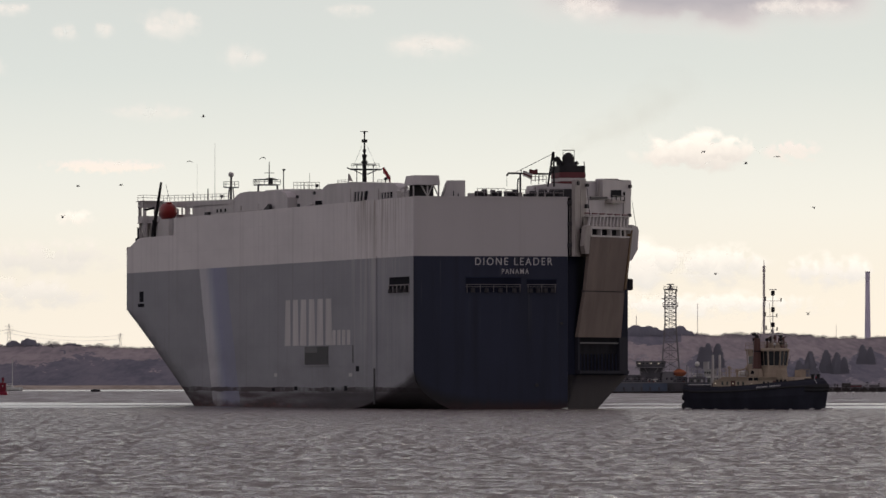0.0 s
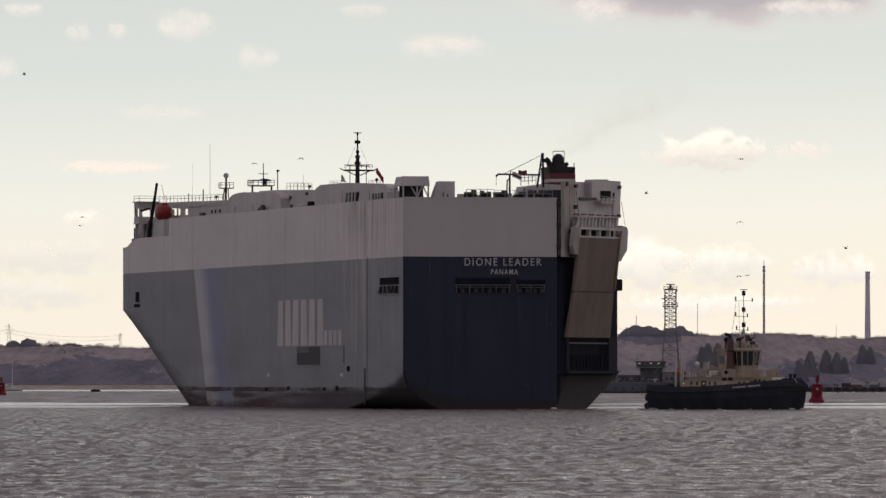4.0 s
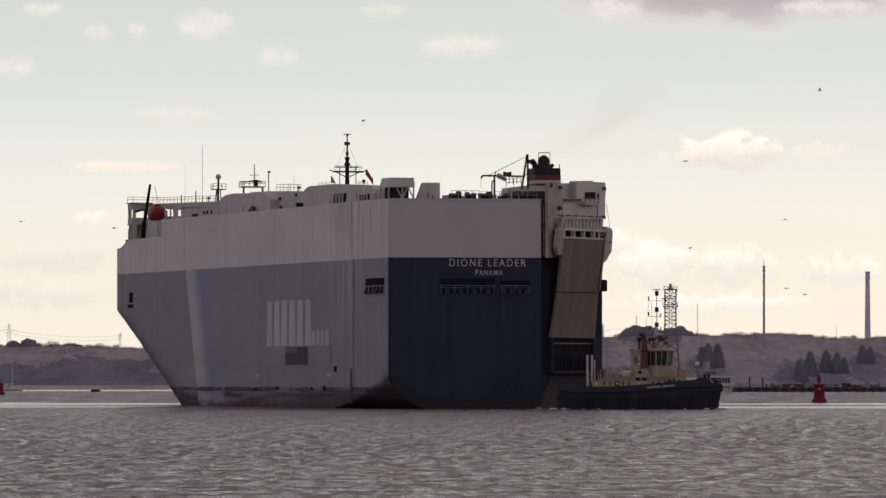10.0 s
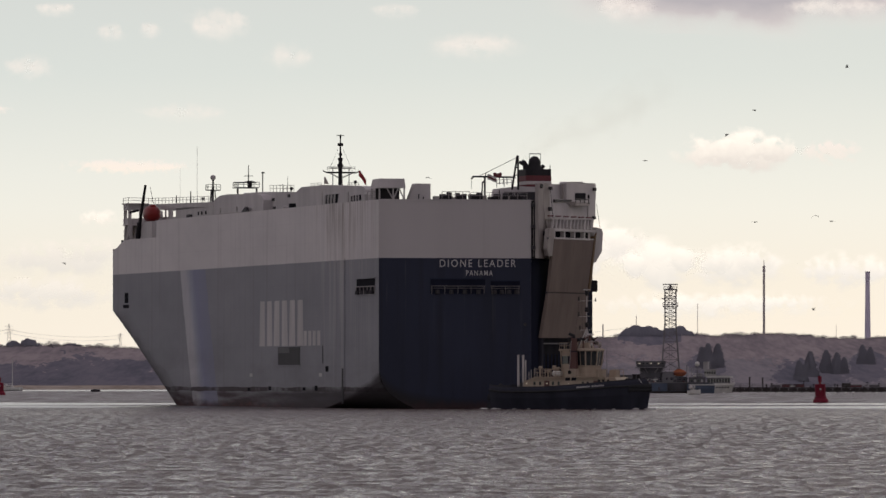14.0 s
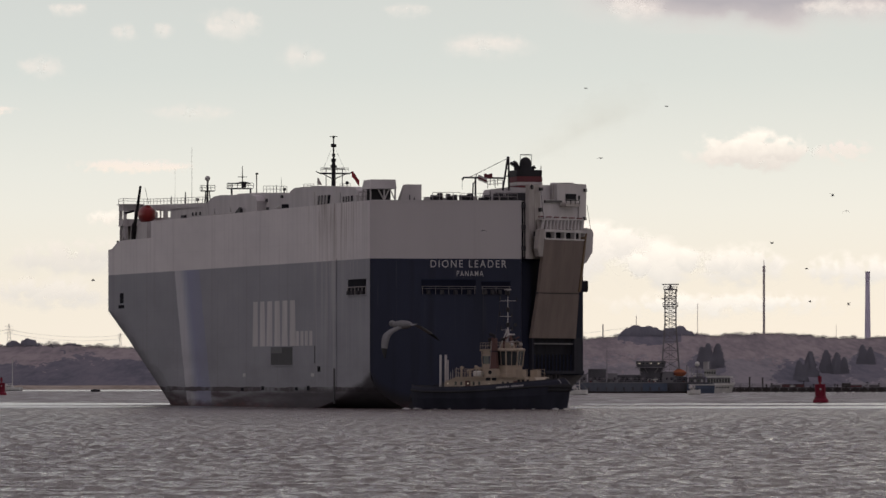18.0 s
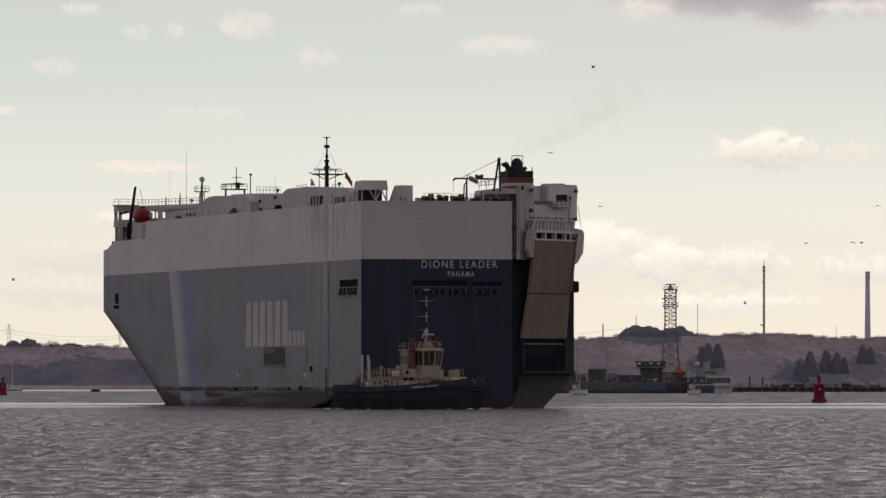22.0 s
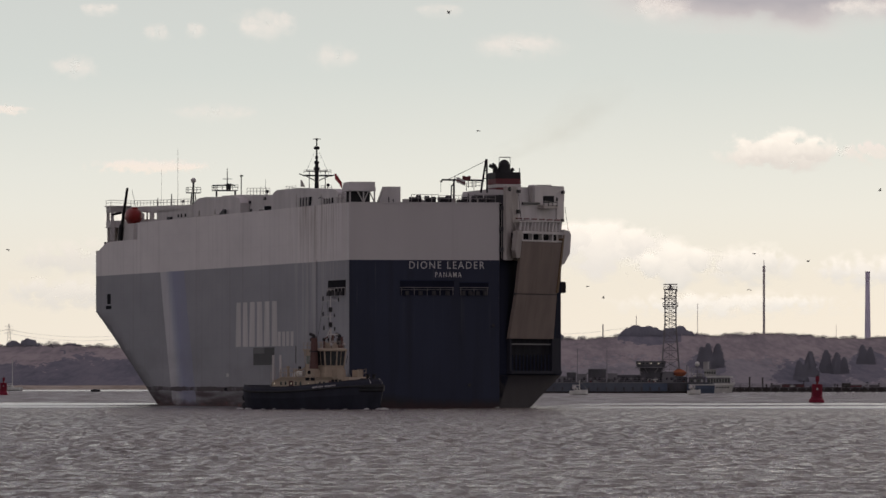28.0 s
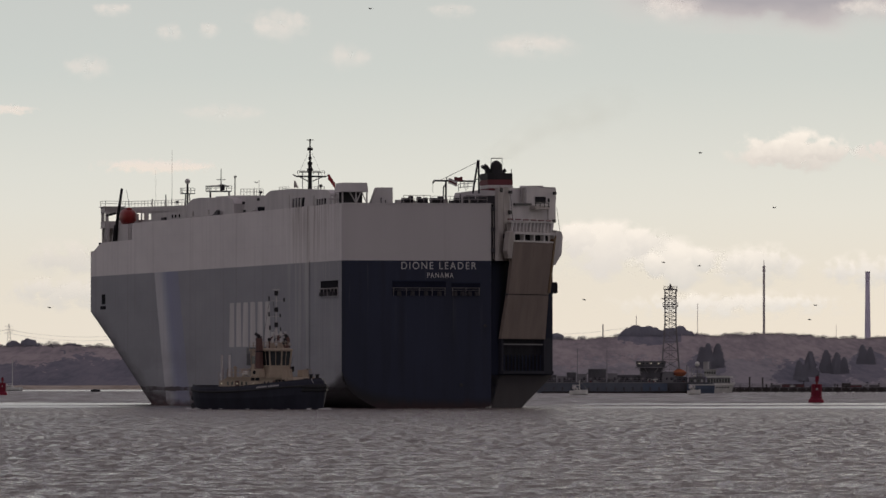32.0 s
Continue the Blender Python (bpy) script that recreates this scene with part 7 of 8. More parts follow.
    def ring8(levels):
        return sheet([[(wx + x * k, y * k, z) for x, y in oct8 + oct8[:1]] for k, z in levels])
    bm = ring8(((1.04, 4.0), (1.04, 4.45), (0.97, 4.5), (0.97, 5.45)))
    w = part("wheelhouse", bm, "buff", t, "buff wheelhouse with windows all round")
    for i, (x, y) in enumerate(oct8):
        x2, y2 = oct8[(i + 1) % 8]
        k = 1.10
        part("mullion", rod((wx + x * 0.97, y * 0.97, 5.4), (wx + x * k, y * k, 7.32), 0.10, seg=6), "buff", w)
        bm = bmesh.new()
        bm.faces.new([bm.verts.new(v) for v in ((wx + x * 0.95, y * 0.95, 5.42), (wx + x2 * 0.95, y2 * 0.95, 5.42), (wx + x2 * 1.08, y2 * 1.08, 7.3), (wx + x * 1.08, y * 1.08, 7.3))])
        part("pane", bm, "glass", w)
        part("sill", rod((wx + x * 0.98, y * 0.98, 5.45), (wx + x2 * 0.98, y2 * 0.98, 5.45), 0.07, seg=5), "buff", w)
        part("glazing_bar", rod((wx + (x + x2) / 2 * 0.97, (y + y2) / 2 * 0.97, 5.45), (wx + (x + x2) / 2 * 1.09, (y + y2) / 2 * 1.09, 7.3), 0.05, seg=5), "buff", w)
    roof = ring8(((1.10, 7.28), (1.20, 7.34), (1.20, 7.52), (1.0, 7.68)))
    roof.faces.new([roof.verts.new((wx + x, y, 7.68)) for x, y in oct8])
    part("roof", roof, "buff", w)
    for y in (-1.0, 0.0, 1.0):
        part("wiper", rod((wx + 1.72, y, 5.7), (wx + 1.84, y + 0.2, 6.7), 0.025, seg=4), "black", w)
    # wheelhouse roof: rails, hood, floodlights, horn, searchlights
    railing("roof_rail", [(wx + x * 0.95, y * 0.95, 7.6) for x, y in oct8 + oct8[:1]], t, 0.85, 0.6, 0.03, "buff")
    part("mast_house", box(wx - 0.75, wx + 0.75, -0.75, 0.75, 7.66, 8.35, bevel=0.06, top=(0.15, 0.25, 0.12, 0.12)), "buff", t)
    for sg in (-1, 1):
        part("floodlight", ball((wx + 1.25, sg * 1.15, 8.15), 0.2, sub=2), "white_dim", t)
        part("floodlight_stem", rod((wx + 1.25, sg * 1.15, 7.6), (wx + 1.25, sg * 1.15, 8.0), 0.05, seg=5), "steel", t)
        part("horn", rod((wx + 0.5, sg * 0.6, 8.45), (wx + 1.1, sg * 0.6, 8.5), 0.06, r2=0.14, seg=8), "rail", t)
        ml = part("roof_monitor", rod((wx + 0.2, sg * 1.35, 7.66), (wx + 0.2, sg * 1.35, 8.7), 0.12, seg=8), "buff_dark", t)
        part("nozzle", rod((wx + 0.1, sg * 1.35, 8.7), (wx + 0.85, sg * 1.4, 9.1), 0.12, r2=0.08, seg=8), "buff_dark", ml)
        part("swivel", ball((wx + 0.2, sg * 1.35, 8.75), 0.24, sub=2), "black", ml)
    part("canopy_roof", box(-1.35, wx - 0.9, -1.95, 1.95, 7.33, 7.55, bevel=0.05), "buff", t, "flat buff canopy behind the wheelhouse")
    railing("canopy_rail", [(0.2, -1.85, 7.55), (-1.25, -1.85, 7.55), (-1.25, 1.85, 7.55), (0.2, 1.85, 7.55)], t, 0.8, 0.6, 0.025, "buff")
    part("searchlight", rod((wx + 1.0, 0.3, 8.35), (wx + 1.4, 0.3, 8.35), 0.22, seg=10), "steel", t)
    # boat deck clutter: vents, lockers, raft, stanchions
    for x, y, h in ((-3.9, -1.9, 1.2), (-3.2, -1.2, 0.8), (-3.7, 1.4, 1.3), (-2.3, 1.6, 0.9), (-1.8, -1.0, 1.1)):
        v = part("mushroom_vent", rod((x, y, 4.05), (x, y, 4.05 + h), 0.11, seg=8), "buff", t)
        part("vent_cap", lathe([(0.24, 3.95 + h), (0.26, 4.1 + h), (0.12, 4.23 + h)], seg=10, centre=(x, y, 0)), "buff", v)
    for i in range(7):
        x = -6.9 + 0.42 * i
        part("deck_stanchion", rod((x, -1.9 + 0.2 * (i % 2), 2.4), (x, -1.9 + 0.2 * (i % 2), 4.7 + 0.3 * ((i * 7) % 3)), 0.05, seg=5), "rail", t)
    part("life_raft", rod((-1.9, -2.2, 4.5), (-0.8, -2.2, 4.5), 0.34, seg=12), "boat_white", t, "white life raft canister")
    part("life_raft", rod((-1.9, 2.2, 4.5), (-0.8, 2.2, 4.5), 0.34, seg=12), "boat_white", t, "white life raft canister")
    part("deck_locker", box(4.1, 5.1, -2.3, -1.3, 4.05, 4.95, bevel=0.06), "buff", t)
    part("deck_locker", box(4.1, 5.1, 1.3, 2.3, 4.05, 4.95, bevel=0.06), "buff", t)
    part("boat_crane", rod((-2.9, 0.3, 4.05), (-2.6, 0.3, 5.3), 0.12, seg=6), "buff", t)
    part("crane_jib", rod((-2.6, 0.3, 5.25), (-4.4, 0.2, 4.8), 0.08, seg=6), "buff", t)
    # mast with its lights and yards
    m = tagged(new("signal_mast"), "tall thin signal mast with lights and crosstrees")
    m.parent = t
    mx = wx
    part("mast_pole", rod((mx, 0, 8.2), (mx, 0, 15.0), 0.065, r2=0.045), "white_dim", m)
    for a in ((-0.8, 0.7), (-0.8, -0.7), (0.6, 0.0)):
        part("tripod_leg", rod((mx + a[0], a[1], 7.66), (mx, 0, 10.2), 0.075), "white_dim", m)
    for z, back, fore in ((13.6, 0.95, 1.05), (11.65, 0.95, 0.35), (9.95, 0.8, 0.4)):
        part("crosstree", rod((mx - back, -0.35, z), (mx + fore, 0.35, z), 0.028, seg=6), "white_dim", m)
        part("lamp_stem", rod((mx - back, -0.35, z), (mx - back, -0.35, z + 0.55), 0.09, seg=6), "black", m)
        part("lamp_stem", rod((mx + fore, 0.35, z - 0.1), (mx + fore, 0.35, z + 0.35), 0.08, seg=6), "black", m)
    for z, r in ((14.55, 0.24), (12.5, 0.24), (10.6, 0.24)):
        part("mast_light", lathe([(r * 0.8, z - 0.30), (r, z - 0.22), (r, z + 0.22), (r * 0.8, z + 0.30)], seg=10, centre=(mx, 0, 0)), "black", m)
    part("top_cap", box(mx - 0.35, mx + 0.35, -0.3, 0.3, 14.95, 15.05), "white_dim", m)
    part("radar_scanner", box(mx + 0.3, mx + 0.5, -0.9, 0.9, 9.3, 9.5), "white_dim", m)
    part("radar_pedestal", rod((mx + 0.4, 0, 8.3), (mx + 0.4, 0, 9.3), 0.15, seg=8), "buff_dark", m)
    for sg in (-1, 1):
        part("halyard", rod((mx - 0.9, sg * 0.35, 13.5), (mx - 1.2, sg * 1.2, 8.3), 0.02, seg=4), "steel", m)
    # after deck: towing posts and winch
    for x, y, top, r in ((-7.7, -0.65, 6.85, 0.15), (-7.7, 0.65, 6.85, 0.15), (-7.0, 0.0, 6.2, 0.08)):
        part("towing_post", rod((x, y, 1.9), (x, y, top), r, seg=8), "white_dim", t, "pale upright towing post")
    wn = part("towing_winch", box(-7.2, -6.2, -1.3, 1.3, 1.9, 3.0, bevel=0.1), "black", t)
    part("winch_drum", rod((-6.7, -1.6, 2.9), (-6.7, 1.6, 2.9), 0.5, seg=14), "steel", wn)
    part("bow_winch", box(7.4, 8.3, -0.9, 0.9, 2.8, 3.9, bevel=0.1), "black", t)
    for sg in (-1, 1):
        part("bow_bitt", rod((8.6, sg * 0.55, 2.9), (8.6, sg * 0.55, 4.35), 0.2, seg=8), "black", t)
        part("bitt_cap", rod((8.6, sg * 0.55, 4.3), (8.6, sg * 0.55, 4.42), 0.28, seg=10), "black", t)
    # broken water at the stem, the stern and along the side
    rw = random.Random(8)
    bm = bmesh.new()
    for i in range(46):
        x = rw.choice((rw.uniform(9.0, 10.9), rw.uniform(-11.6, -9.8), rw.uniform(-9, 9)))
        y = rw.choice((-1, 1)) * (outline(max(-LH, min(LH, x))) * 0.82 + rw.uniform(0.1, 0.5))
        big = 1.0 if abs(x) > 9 else 0.5
        ball((x, y, 0.06), rw.uniform(0.10, 0.26) * big, bm, 1, (2.2, 1.0, 0.7), 0.5)
    part("wash", bm, "foam", t, "thin white wash along the waterline", smooth=True)
    return t


TUG = tug()


# ============ clouds ============
def cloud_mat(name, col, shade, dens, seed, aspect=1.0, thick=False, glow=True, gain=3.0):
    """Thin vapour: soft-edged, lit pale cream above, greyer below."""
    m = bpy.data.materials.new(name)
    m.use_nodes = True
    nt = m.node_tree
    nt.nodes.clear()
    out = nt.nodes.new("ShaderNodeOutputMaterial")
    tc = nt.nodes.new("ShaderNodeTexCoord")
    mp = nt.nodes.new("ShaderNodeMapping")
    mp.inputs["Location"].default_value = (seed * 3.7, 0, seed * 1.9)
    mp.inputs["Scale"].default_value = (aspect, 1, 1)
    nt.links.new(tc.outputs["Object"], mp.inputs["Vector"])
    ns = nt.nodes.new("ShaderNodeTexNoise")
    ns.inputs["Scale"].default_value = 1.5
    ns.inputs["Detail"].default_value = 6
    ns.inputs["Roughness"].default_value = 0.5
    nt.links.new(mp.outputs[0], ns.inputs["Vector"])
    ln = nt.nodes.new("ShaderNodeVectorMath")
    ln.operation = 'LENGTH'
    nt.links.new(tc.outputs["Object"], ln.inputs[0])

    def mth(op, a, b, clamp=False):
        n = nt.nodes.new("ShaderNodeMath")
        n.operation, n.use_clamp = op, clamp
        for i, v in enumerate((a, b)):
            if isinstance(v, (int, float)):
                n.inputs[i].default_value = v
            else:
                nt.links.new(v, n.inputs[i])
        return n.outputs[0]
    body = mth('SUBTRACT', 1.0, ln.outputs["Value"])
    a = mth('ADD', mth('MULTIPLY', body, 0.9), mth('MULTIPLY', mth('SUBTRACT', ns.outputs["Fac"], 0.5 if thick else 0.54), 1.3 if thick else gain))
    a = mth('MULTIPLY', a, 1.3, True)
    edge = mth('MULTIPLY', mth('SUBTRACT', 0.96, ln.outputs["Value"]), 2.2, True)
    a = mth('MULTIPLY', mth('MULTIPLY', a, edge), dens, True)
    sep = nt.nodes.new("ShaderNodeSeparateXYZ")
    nt.links.new(tc.outputs["Object"], sep.inputs[0])
    f = mth('ADD', mth('MULTIPLY', sep.outputs["Z"], 0.8), mth('MULTIPLY', ns.outputs["Fac"], 0.9), True)
    if thick:      # grey where deep, pale along its thin rim
        f = mth('SUBTRACT', 1.25, mth('ADD', mth('MULTIPLY', body, 1.9), mth('MULTIPLY', ns.outputs["Fac"], 0.7)), True)
    mx = nt.nodes.new("ShaderNodeMix")
    mx.data_type = 'RGBA'
    nt.links.new(f, mx.inputs[0])
    mx.inputs[6].default_value = (*shade, 1)
    mx.inputs[7].default_value = (*col, 1)
    em = nt.nodes.new("ShaderNodeEmission" if glow else "ShaderNodeBsdfTranslucent")
    nt.links.new(mx.outputs[2], em.inputs["Color"])
    tr = nt.nodes.new("ShaderNodeBsdfTransparent")
    ms = nt.nodes.new("ShaderNodeMixShader")
    nt.links.new(a, ms.inputs["Fac"])
    nt.links.new(tr.outputs[0], ms.inputs[1])
    nt.links.new(em.outputs[0], ms.inputs[2])
    nt.links.new(ms.outputs[0], out.inputs["Surface"])
    return m


def cushion(seed):
    """A shallow cushion of vapour with an uneven rim, about one unit across each way."""
    bm = bmesh.new()
    n, rings = 40, 7
    c = bm.verts.new((0, -0.12, 0))
    prev = None
    for r in range(1, rings + 1):
        ring = []
        for i in range(n):
            a = 2 * math.pi * i / n
            rr = r / rings * (0.95 + 0.22 * noise.noise(Vector((2.2 * math.cos(a), 2.2 * math.sin(a), seed * 2.0))))
            ring.append(bm.verts.new((rr * math.cos(a), -0.12 * (1 - (r / rings) ** 2), rr * math.sin(a))))
        for i in range(n):
            j = (i + 1) % n
            if prev:
                bm.faces.new((prev[i], prev[j], ring[j], ring[i]))
            else:
                bm.faces.new((c, ring[i], ring[j]))
        prev = ring
    return bm


CLOUD_Y = 4930.0
CLOUD_ROWS = []


def cloud(name, px, py, w, h, col, shade, dens, speed, seed, label):
    """A cloud far out over the land, drifting: a lumpy cushion with an uneven rim."""
    M[name + str(seed)] = cloud_mat("vapour", col, shade, dens, seed, w / h * 0.8, 'grey' in label, gain=3.0 if dens > 0.7 else 1.7)
    y = CLOUD_Y - 9 * seed
    k = y / FOCAL
    ob = tagged(new(name), label, "cloud", "drifting clouds")
    part("body", cushion(seed), name + str(seed), ob, smooth=True).scale = (w / 2 * k, 40, h / 2 * k)
    rnd = random.Random(seed)
    for i in range(2):
        q = part("lobe", cushion(seed + 60 + i), name + str(seed), ob, smooth=True)
        q.scale = (w * k * rnd.uniform(0.2, 0.27), 20, h * k * rnd.uniform(0.24, 0.32))
        q.location = ((-1, 1)[i] * w * k * rnd.uniform(0.1, 0.24), -3 - 2 * i, h * k * rnd.uniform(-0.02, 0.12))
    CLOUD_ROWS.append((ob, px, py, speed, y))
    return ob


CREAM, PINK = (1.14, 1.04, 0.92), (0.98, 0.88, 0.80)
for i, (px, py, w, h, col, shade, dens, speed, label) in enumerate((
        (1262, -78, 980, 334, (1.04, 0.92, 0.84), (0.50, 0.465, 0.485), 3.2, 4.6, "lilac-grey cloud with pale pink fringe"),
        (1232, 268, 268, 100, CREAM, (0.84, 0.77, 0.70), 2.2, 5.3, "bright cream cumulus cloud with flat dull base"),
        (1405, 270, 135, 56, PINK, (0.92, 0.85, 0.76), 1.6, 5.0, "small cream cloud puff"),
        (300, 45, 150, 80, PINK, (0.92, 0.86, 0.79), 0.6, 6.0, "soft pinkish cloud puff"),
        (185, 55, 50, 44, PINK, (0.92, 0.86, 0.79), 0.45, 5.8, "faint pinkish cloud wisp"),
        (115, 58, 70, 46, PINK, (0.92, 0.86, 0.79), 0.4, 5.8, "faint pinkish cloud wisp"),
        (765, 82, 220, 66, PINK, (0.92, 0.86, 0.79), 0.5, 5.6, "long faint pinkish cloud"),
        (430, 100, 110, 70, PINK, (0.92, 0.86, 0.79), 0.4, 5.8, "faint pinkish cloud wisp"),
        (185, 295, 290, 36, PINK, (1.02, 0.90, 0.78), 1.1, 2.8, "thin flat streak of cloud"),
        (265, 200, 210, 50, PINK, (0.92, 0.86, 0.78), 0.3, 4.0, "thin faint cloud streak"),
        (135, 388, 90, 44, CREAM, (0.96, 0.88, 0.78), 0.9, 3.0, "small cream cloud puff"),
        (90, 455, 330, 90, (0.98, 0.90, 0.80), (0.84, 0.79, 0.72), 1.2, 2.2, "bank of low cream cloud"),
        (60, 520, 300, 80, (0.98, 0.90, 0.80), (0.84, 0.79, 0.72), 1.2, 2.0, "bank of low cream cloud"),
        (1005, 440, 290, 140, CREAM, (0.90, 0.84, 0.77), 2.0, 2.2, "bank of low cream cumulus"),
        (1130, 470, 200, 120, CREAM, (0.86, 0.81, 0.74), 1.8, 2.0, "bank of low cream cumulus"),
        (1280, 470, 220, 100, CREAM, (0.86, 0.81, 0.74), 1.8, 2.0, "bank of low cream cumulus"),
        (1470, 480, 200, 90, CREAM, (0.86, 0.81, 0.75), 1.2, 2.0, "bank of low cream cumulus"),
        (1250, 540, 560, 70, CREAM, (0.90, 0.85, 0.78), 0.9, 1.4, "low haze bank over the ridge"),
        (-30, 120, 120, 60, PINK, (0.92, 0.86, 0.79), 0.4, 5.8, "faint pinkish cloud wisp"),
        (20, 18, 90, 36, PINK, (0.92, 0.86, 0.79), 0.6, 5.6, "faint pinkish cloud wisp"),
        (620, 20, 120, 40, PINK, (0.92, 0.86, 0.79), 0.35, 5.6, "faint pinkish cloud wisp"),
        (1040, 16, 150, 70, PINK, (0.93, 0.85, 0.79), 0.5, 4.6, "pale pink fringe of cloud"),
        (1420, 12, 230, 50, PINK, (0.93, 0.85, 0.79), 0.5, 4.6, "pale pink fringe of cloud"),
        (-60, 195, 110, 30, PINK, (0.98, 0.88, 0.78), 0.9, 2.6, "thin flat streak of cloud"))):
    cloud("cloud", px, py, w, h, col, shade, dens, speed, i + 1, label)


# faint exhaust haze over the funnel: a few thin puffs carried along
def smoke_puffs():
    puffs = []
    M["smoke"] = cloud_mat("exhaust_haze", (0.92, 0.76, 0.42), (0.88, 0.70, 0.38), 0.045, 30, glow=False, gain=1.5)
    for i in range(5):
        ob = part("exhaust_puff", cushion(40 + i), "smoke", smooth=True)
        ob.scale = (4.2 + 0.7 * i, 1.5, 2.4 + 0.45 * i)
        tagged(ob, "thin brownish haze of funnel exhaust", "smoke", "exhaust puffs")
        puffs.append(ob)
    return puffs


# ============ gulls ============
def gull(span, label, up=12):
    """A gull: body, head, bill, tail and two bent wings; the wings move on the body."""
    t = thing("gull", label, "gull", "gulls in flight")
    s = span / 2
    bm = ball((0, 0, 0), 1.0, sub=3, squash=(0.36 * s, 0.105 * s, 0.10 * s))
    part("body", bm, "gull", t, smooth=True)
    part("head", ball((0.36 * s, 0, 0.03 * s), 0.075 * s, sub=2, squash=(1.2, 1, 1)), "gull", t, smooth=True)
    part("bill", rod((0.43 * s, 0, 0.02 * s), (0.53 * s, 0, 0.0), 0.022 * s, r2=0.006 * s, seg=6), "gull_tip", t)
    part("tail", sheet([[(-0.30 * s, -0.05 * s, 0.0), (-0.52 * s, -0.11 * s, 0.0)], [(-0.30 * s, 0.0, 0.02 * s), (-0.54 * s, 0.0, 0.015 * s)], [(-0.30 * s, 0.05 * s, 0.0), (-0.52 * s, 0.11 * s, 0.0)]]), "gull", t)
    wings = []
    for sg in (1, -1):
        prof = ((0.04, 0.16, -0.16, 0.0), (0.22, 0.20, -0.13, 0.10), (0.42, 0.20, -0.10, 0.17), (0.62, 0.12, -0.14, 0.16), (0.82, 0.0, -0.19, 0.11), (1.0, -0.16, -0.22, 0.04))
        rows = []
        fine = []
        for i in range(len(prof) - 1):
            p0, p1, p2, p3 = (prof[max(0, min(len(prof) - 1, i + d))] for d in (-1, 0, 1, 2))
            for j in range(5):
                q = j / 5
                fine.append(tuple(0.5 * (2 * b + (c - a) * q + (2 * a - 5 * b + 4 * c - d) * q * q + (3 * b - a - 3 * c + d) * q ** 3) for a, b, c, d in zip(p0, p1, p2, p3)))
        fine.append(prof[-1])
        for y, lead, trail, z in fine:
            th = 0.022 * (1.15 - y)
            rows.append([(lead * s, sg * y * s, z * s), ((lead * 0.6 + trail * 0.4) * s, sg * y * s, (z + th) * s), (trail * s, sg * y * s, (z - 0.01) * s), ((lead * 0.6 + trail * 0.4) * s, sg * y * s, (z - th) * s), (lead * s, sg * y * s, z * s)])
        bm = sheet(rows)
        w = part("wing", bm, ["gull", "gull_tip"], t, smooth=True)
        for p in w.data.polygons:
            if abs(p.center.y) > 0.8 * s:
                p.material_index = 1
        wings.append(w)
    return t, wings


def spot(px, py, dist):
    x, y, z = world_at(px, py, dist)
    return Vector((x, y, z))


def fly(g, keys, dist, lean=0.0, heading=None):
    """Rows for a flight through picture points at a range; the bird heads along its path or the given heading, and
    glides on before and after.
    """
    (t0, x0, y0), (t1, x1, y1) = keys[0], keys[1]
    (ta, xa, ya), (tb, xb, yb) = keys[-2], keys[-1]
    pts = [(t, spot(x, y, dist)) for t, x, y in keys]
    v0 = (pts[1][1] - pts[0][1]) / (t1 - t0)
    v1 = (pts[-1][1] - pts[-2][1]) / (tb - ta)
    flat0, flat1 = Vector((v0.x, v0.y + 1.0, v0.z * 0.15)), Vector((v1.x, v1.y + 1.0, v1.z * 0.15 + 0.3))
    full = []
    if t0 > 0.05:
        full.append((0.0, pts[0][1] - flat0 * t0))
    full += pts
    if tb < 31.95:
        full.append((32.0, pts[-1][1] + flat1 * (32.0 - tb)))
    rows = []
    for i, (t, p) in enumerate(full):
        a, b = full[max(0, i - 1)], full[min(len(full) - 1, i + 1)]
        d = (b[1] - a[1]) / max(1e-3, b[0] - a[0])
        yaw = math.degrees(math.atan2(d.y, d.x))
        rows.append([t, p, yaw])
    # keep the turn small from row to row
    base = rows[len(rows) // 2][2]
    out = []
    for t, p, yaw in rows:
        while yaw - base > 180:
            yaw -= 360
        while yaw - base < -180:
            yaw += 360
        yaw = max(base - 40, min(base + 40, yaw)) if heading is None else heading
        out.append((t, pose(p.x, p.y, p.z, lean, 0, yaw)))
    return out


def flap_rows(sg, mid, amp, period, phase, start=0.0, end=32.0, dense=()):
    """Wing beats in the bird's space: a roll about its length."""
    rows = []
    t = 0.0
    n = 0
    while t < 32.0:
        a = mid + amp * math.sin(2 * math.pi * (t / period + phase))
        rows.append((t, pose(0, 0, 0, sg * a, 0, 0)))
        t += period / 4
    rows.append((32.0, pose(0, 0, 0, sg * mid, 0, 0)))
    return rows


NEAR_GULLS = [
    (gull(1.15, "grey gull gliding close by on bowed wings"), [(6.4, 275, 97), (6.5, 553, 125), (6.6, 960, 143), (6.7, 1272, 153)], 78, -11, (-9, 8, 1.1, 0.3), 62),
    (gull(1.1, "grey gull with raised wings low over the water"), [(17.0, 1500, 925), (17.1, 1400, 845), (17.2, 1312, 776), (17.4, 1120, 724), (17.6, 1000, 690), (17.8, 830, 610), (18.0, 712, 575), (18.2, 552, 532), (18.5, 368, 488), (18.7, 200, 452), (18.9, 50, 420), (19.0, -8, 376), (19.05, -34, 358)], 109, -14, (0, 38, 0.335, 0.01), 128),
    (gull(1.15, "grey gull gliding with wings held wide"), [(22.7, 175, 20), (22.8, 484, 84), (22.9, 742, 132), (23.0, 1160, 230), (23.1, 1440, 290)], 79, 10, (-4, 12, 0.8, 0.1), 58),
]
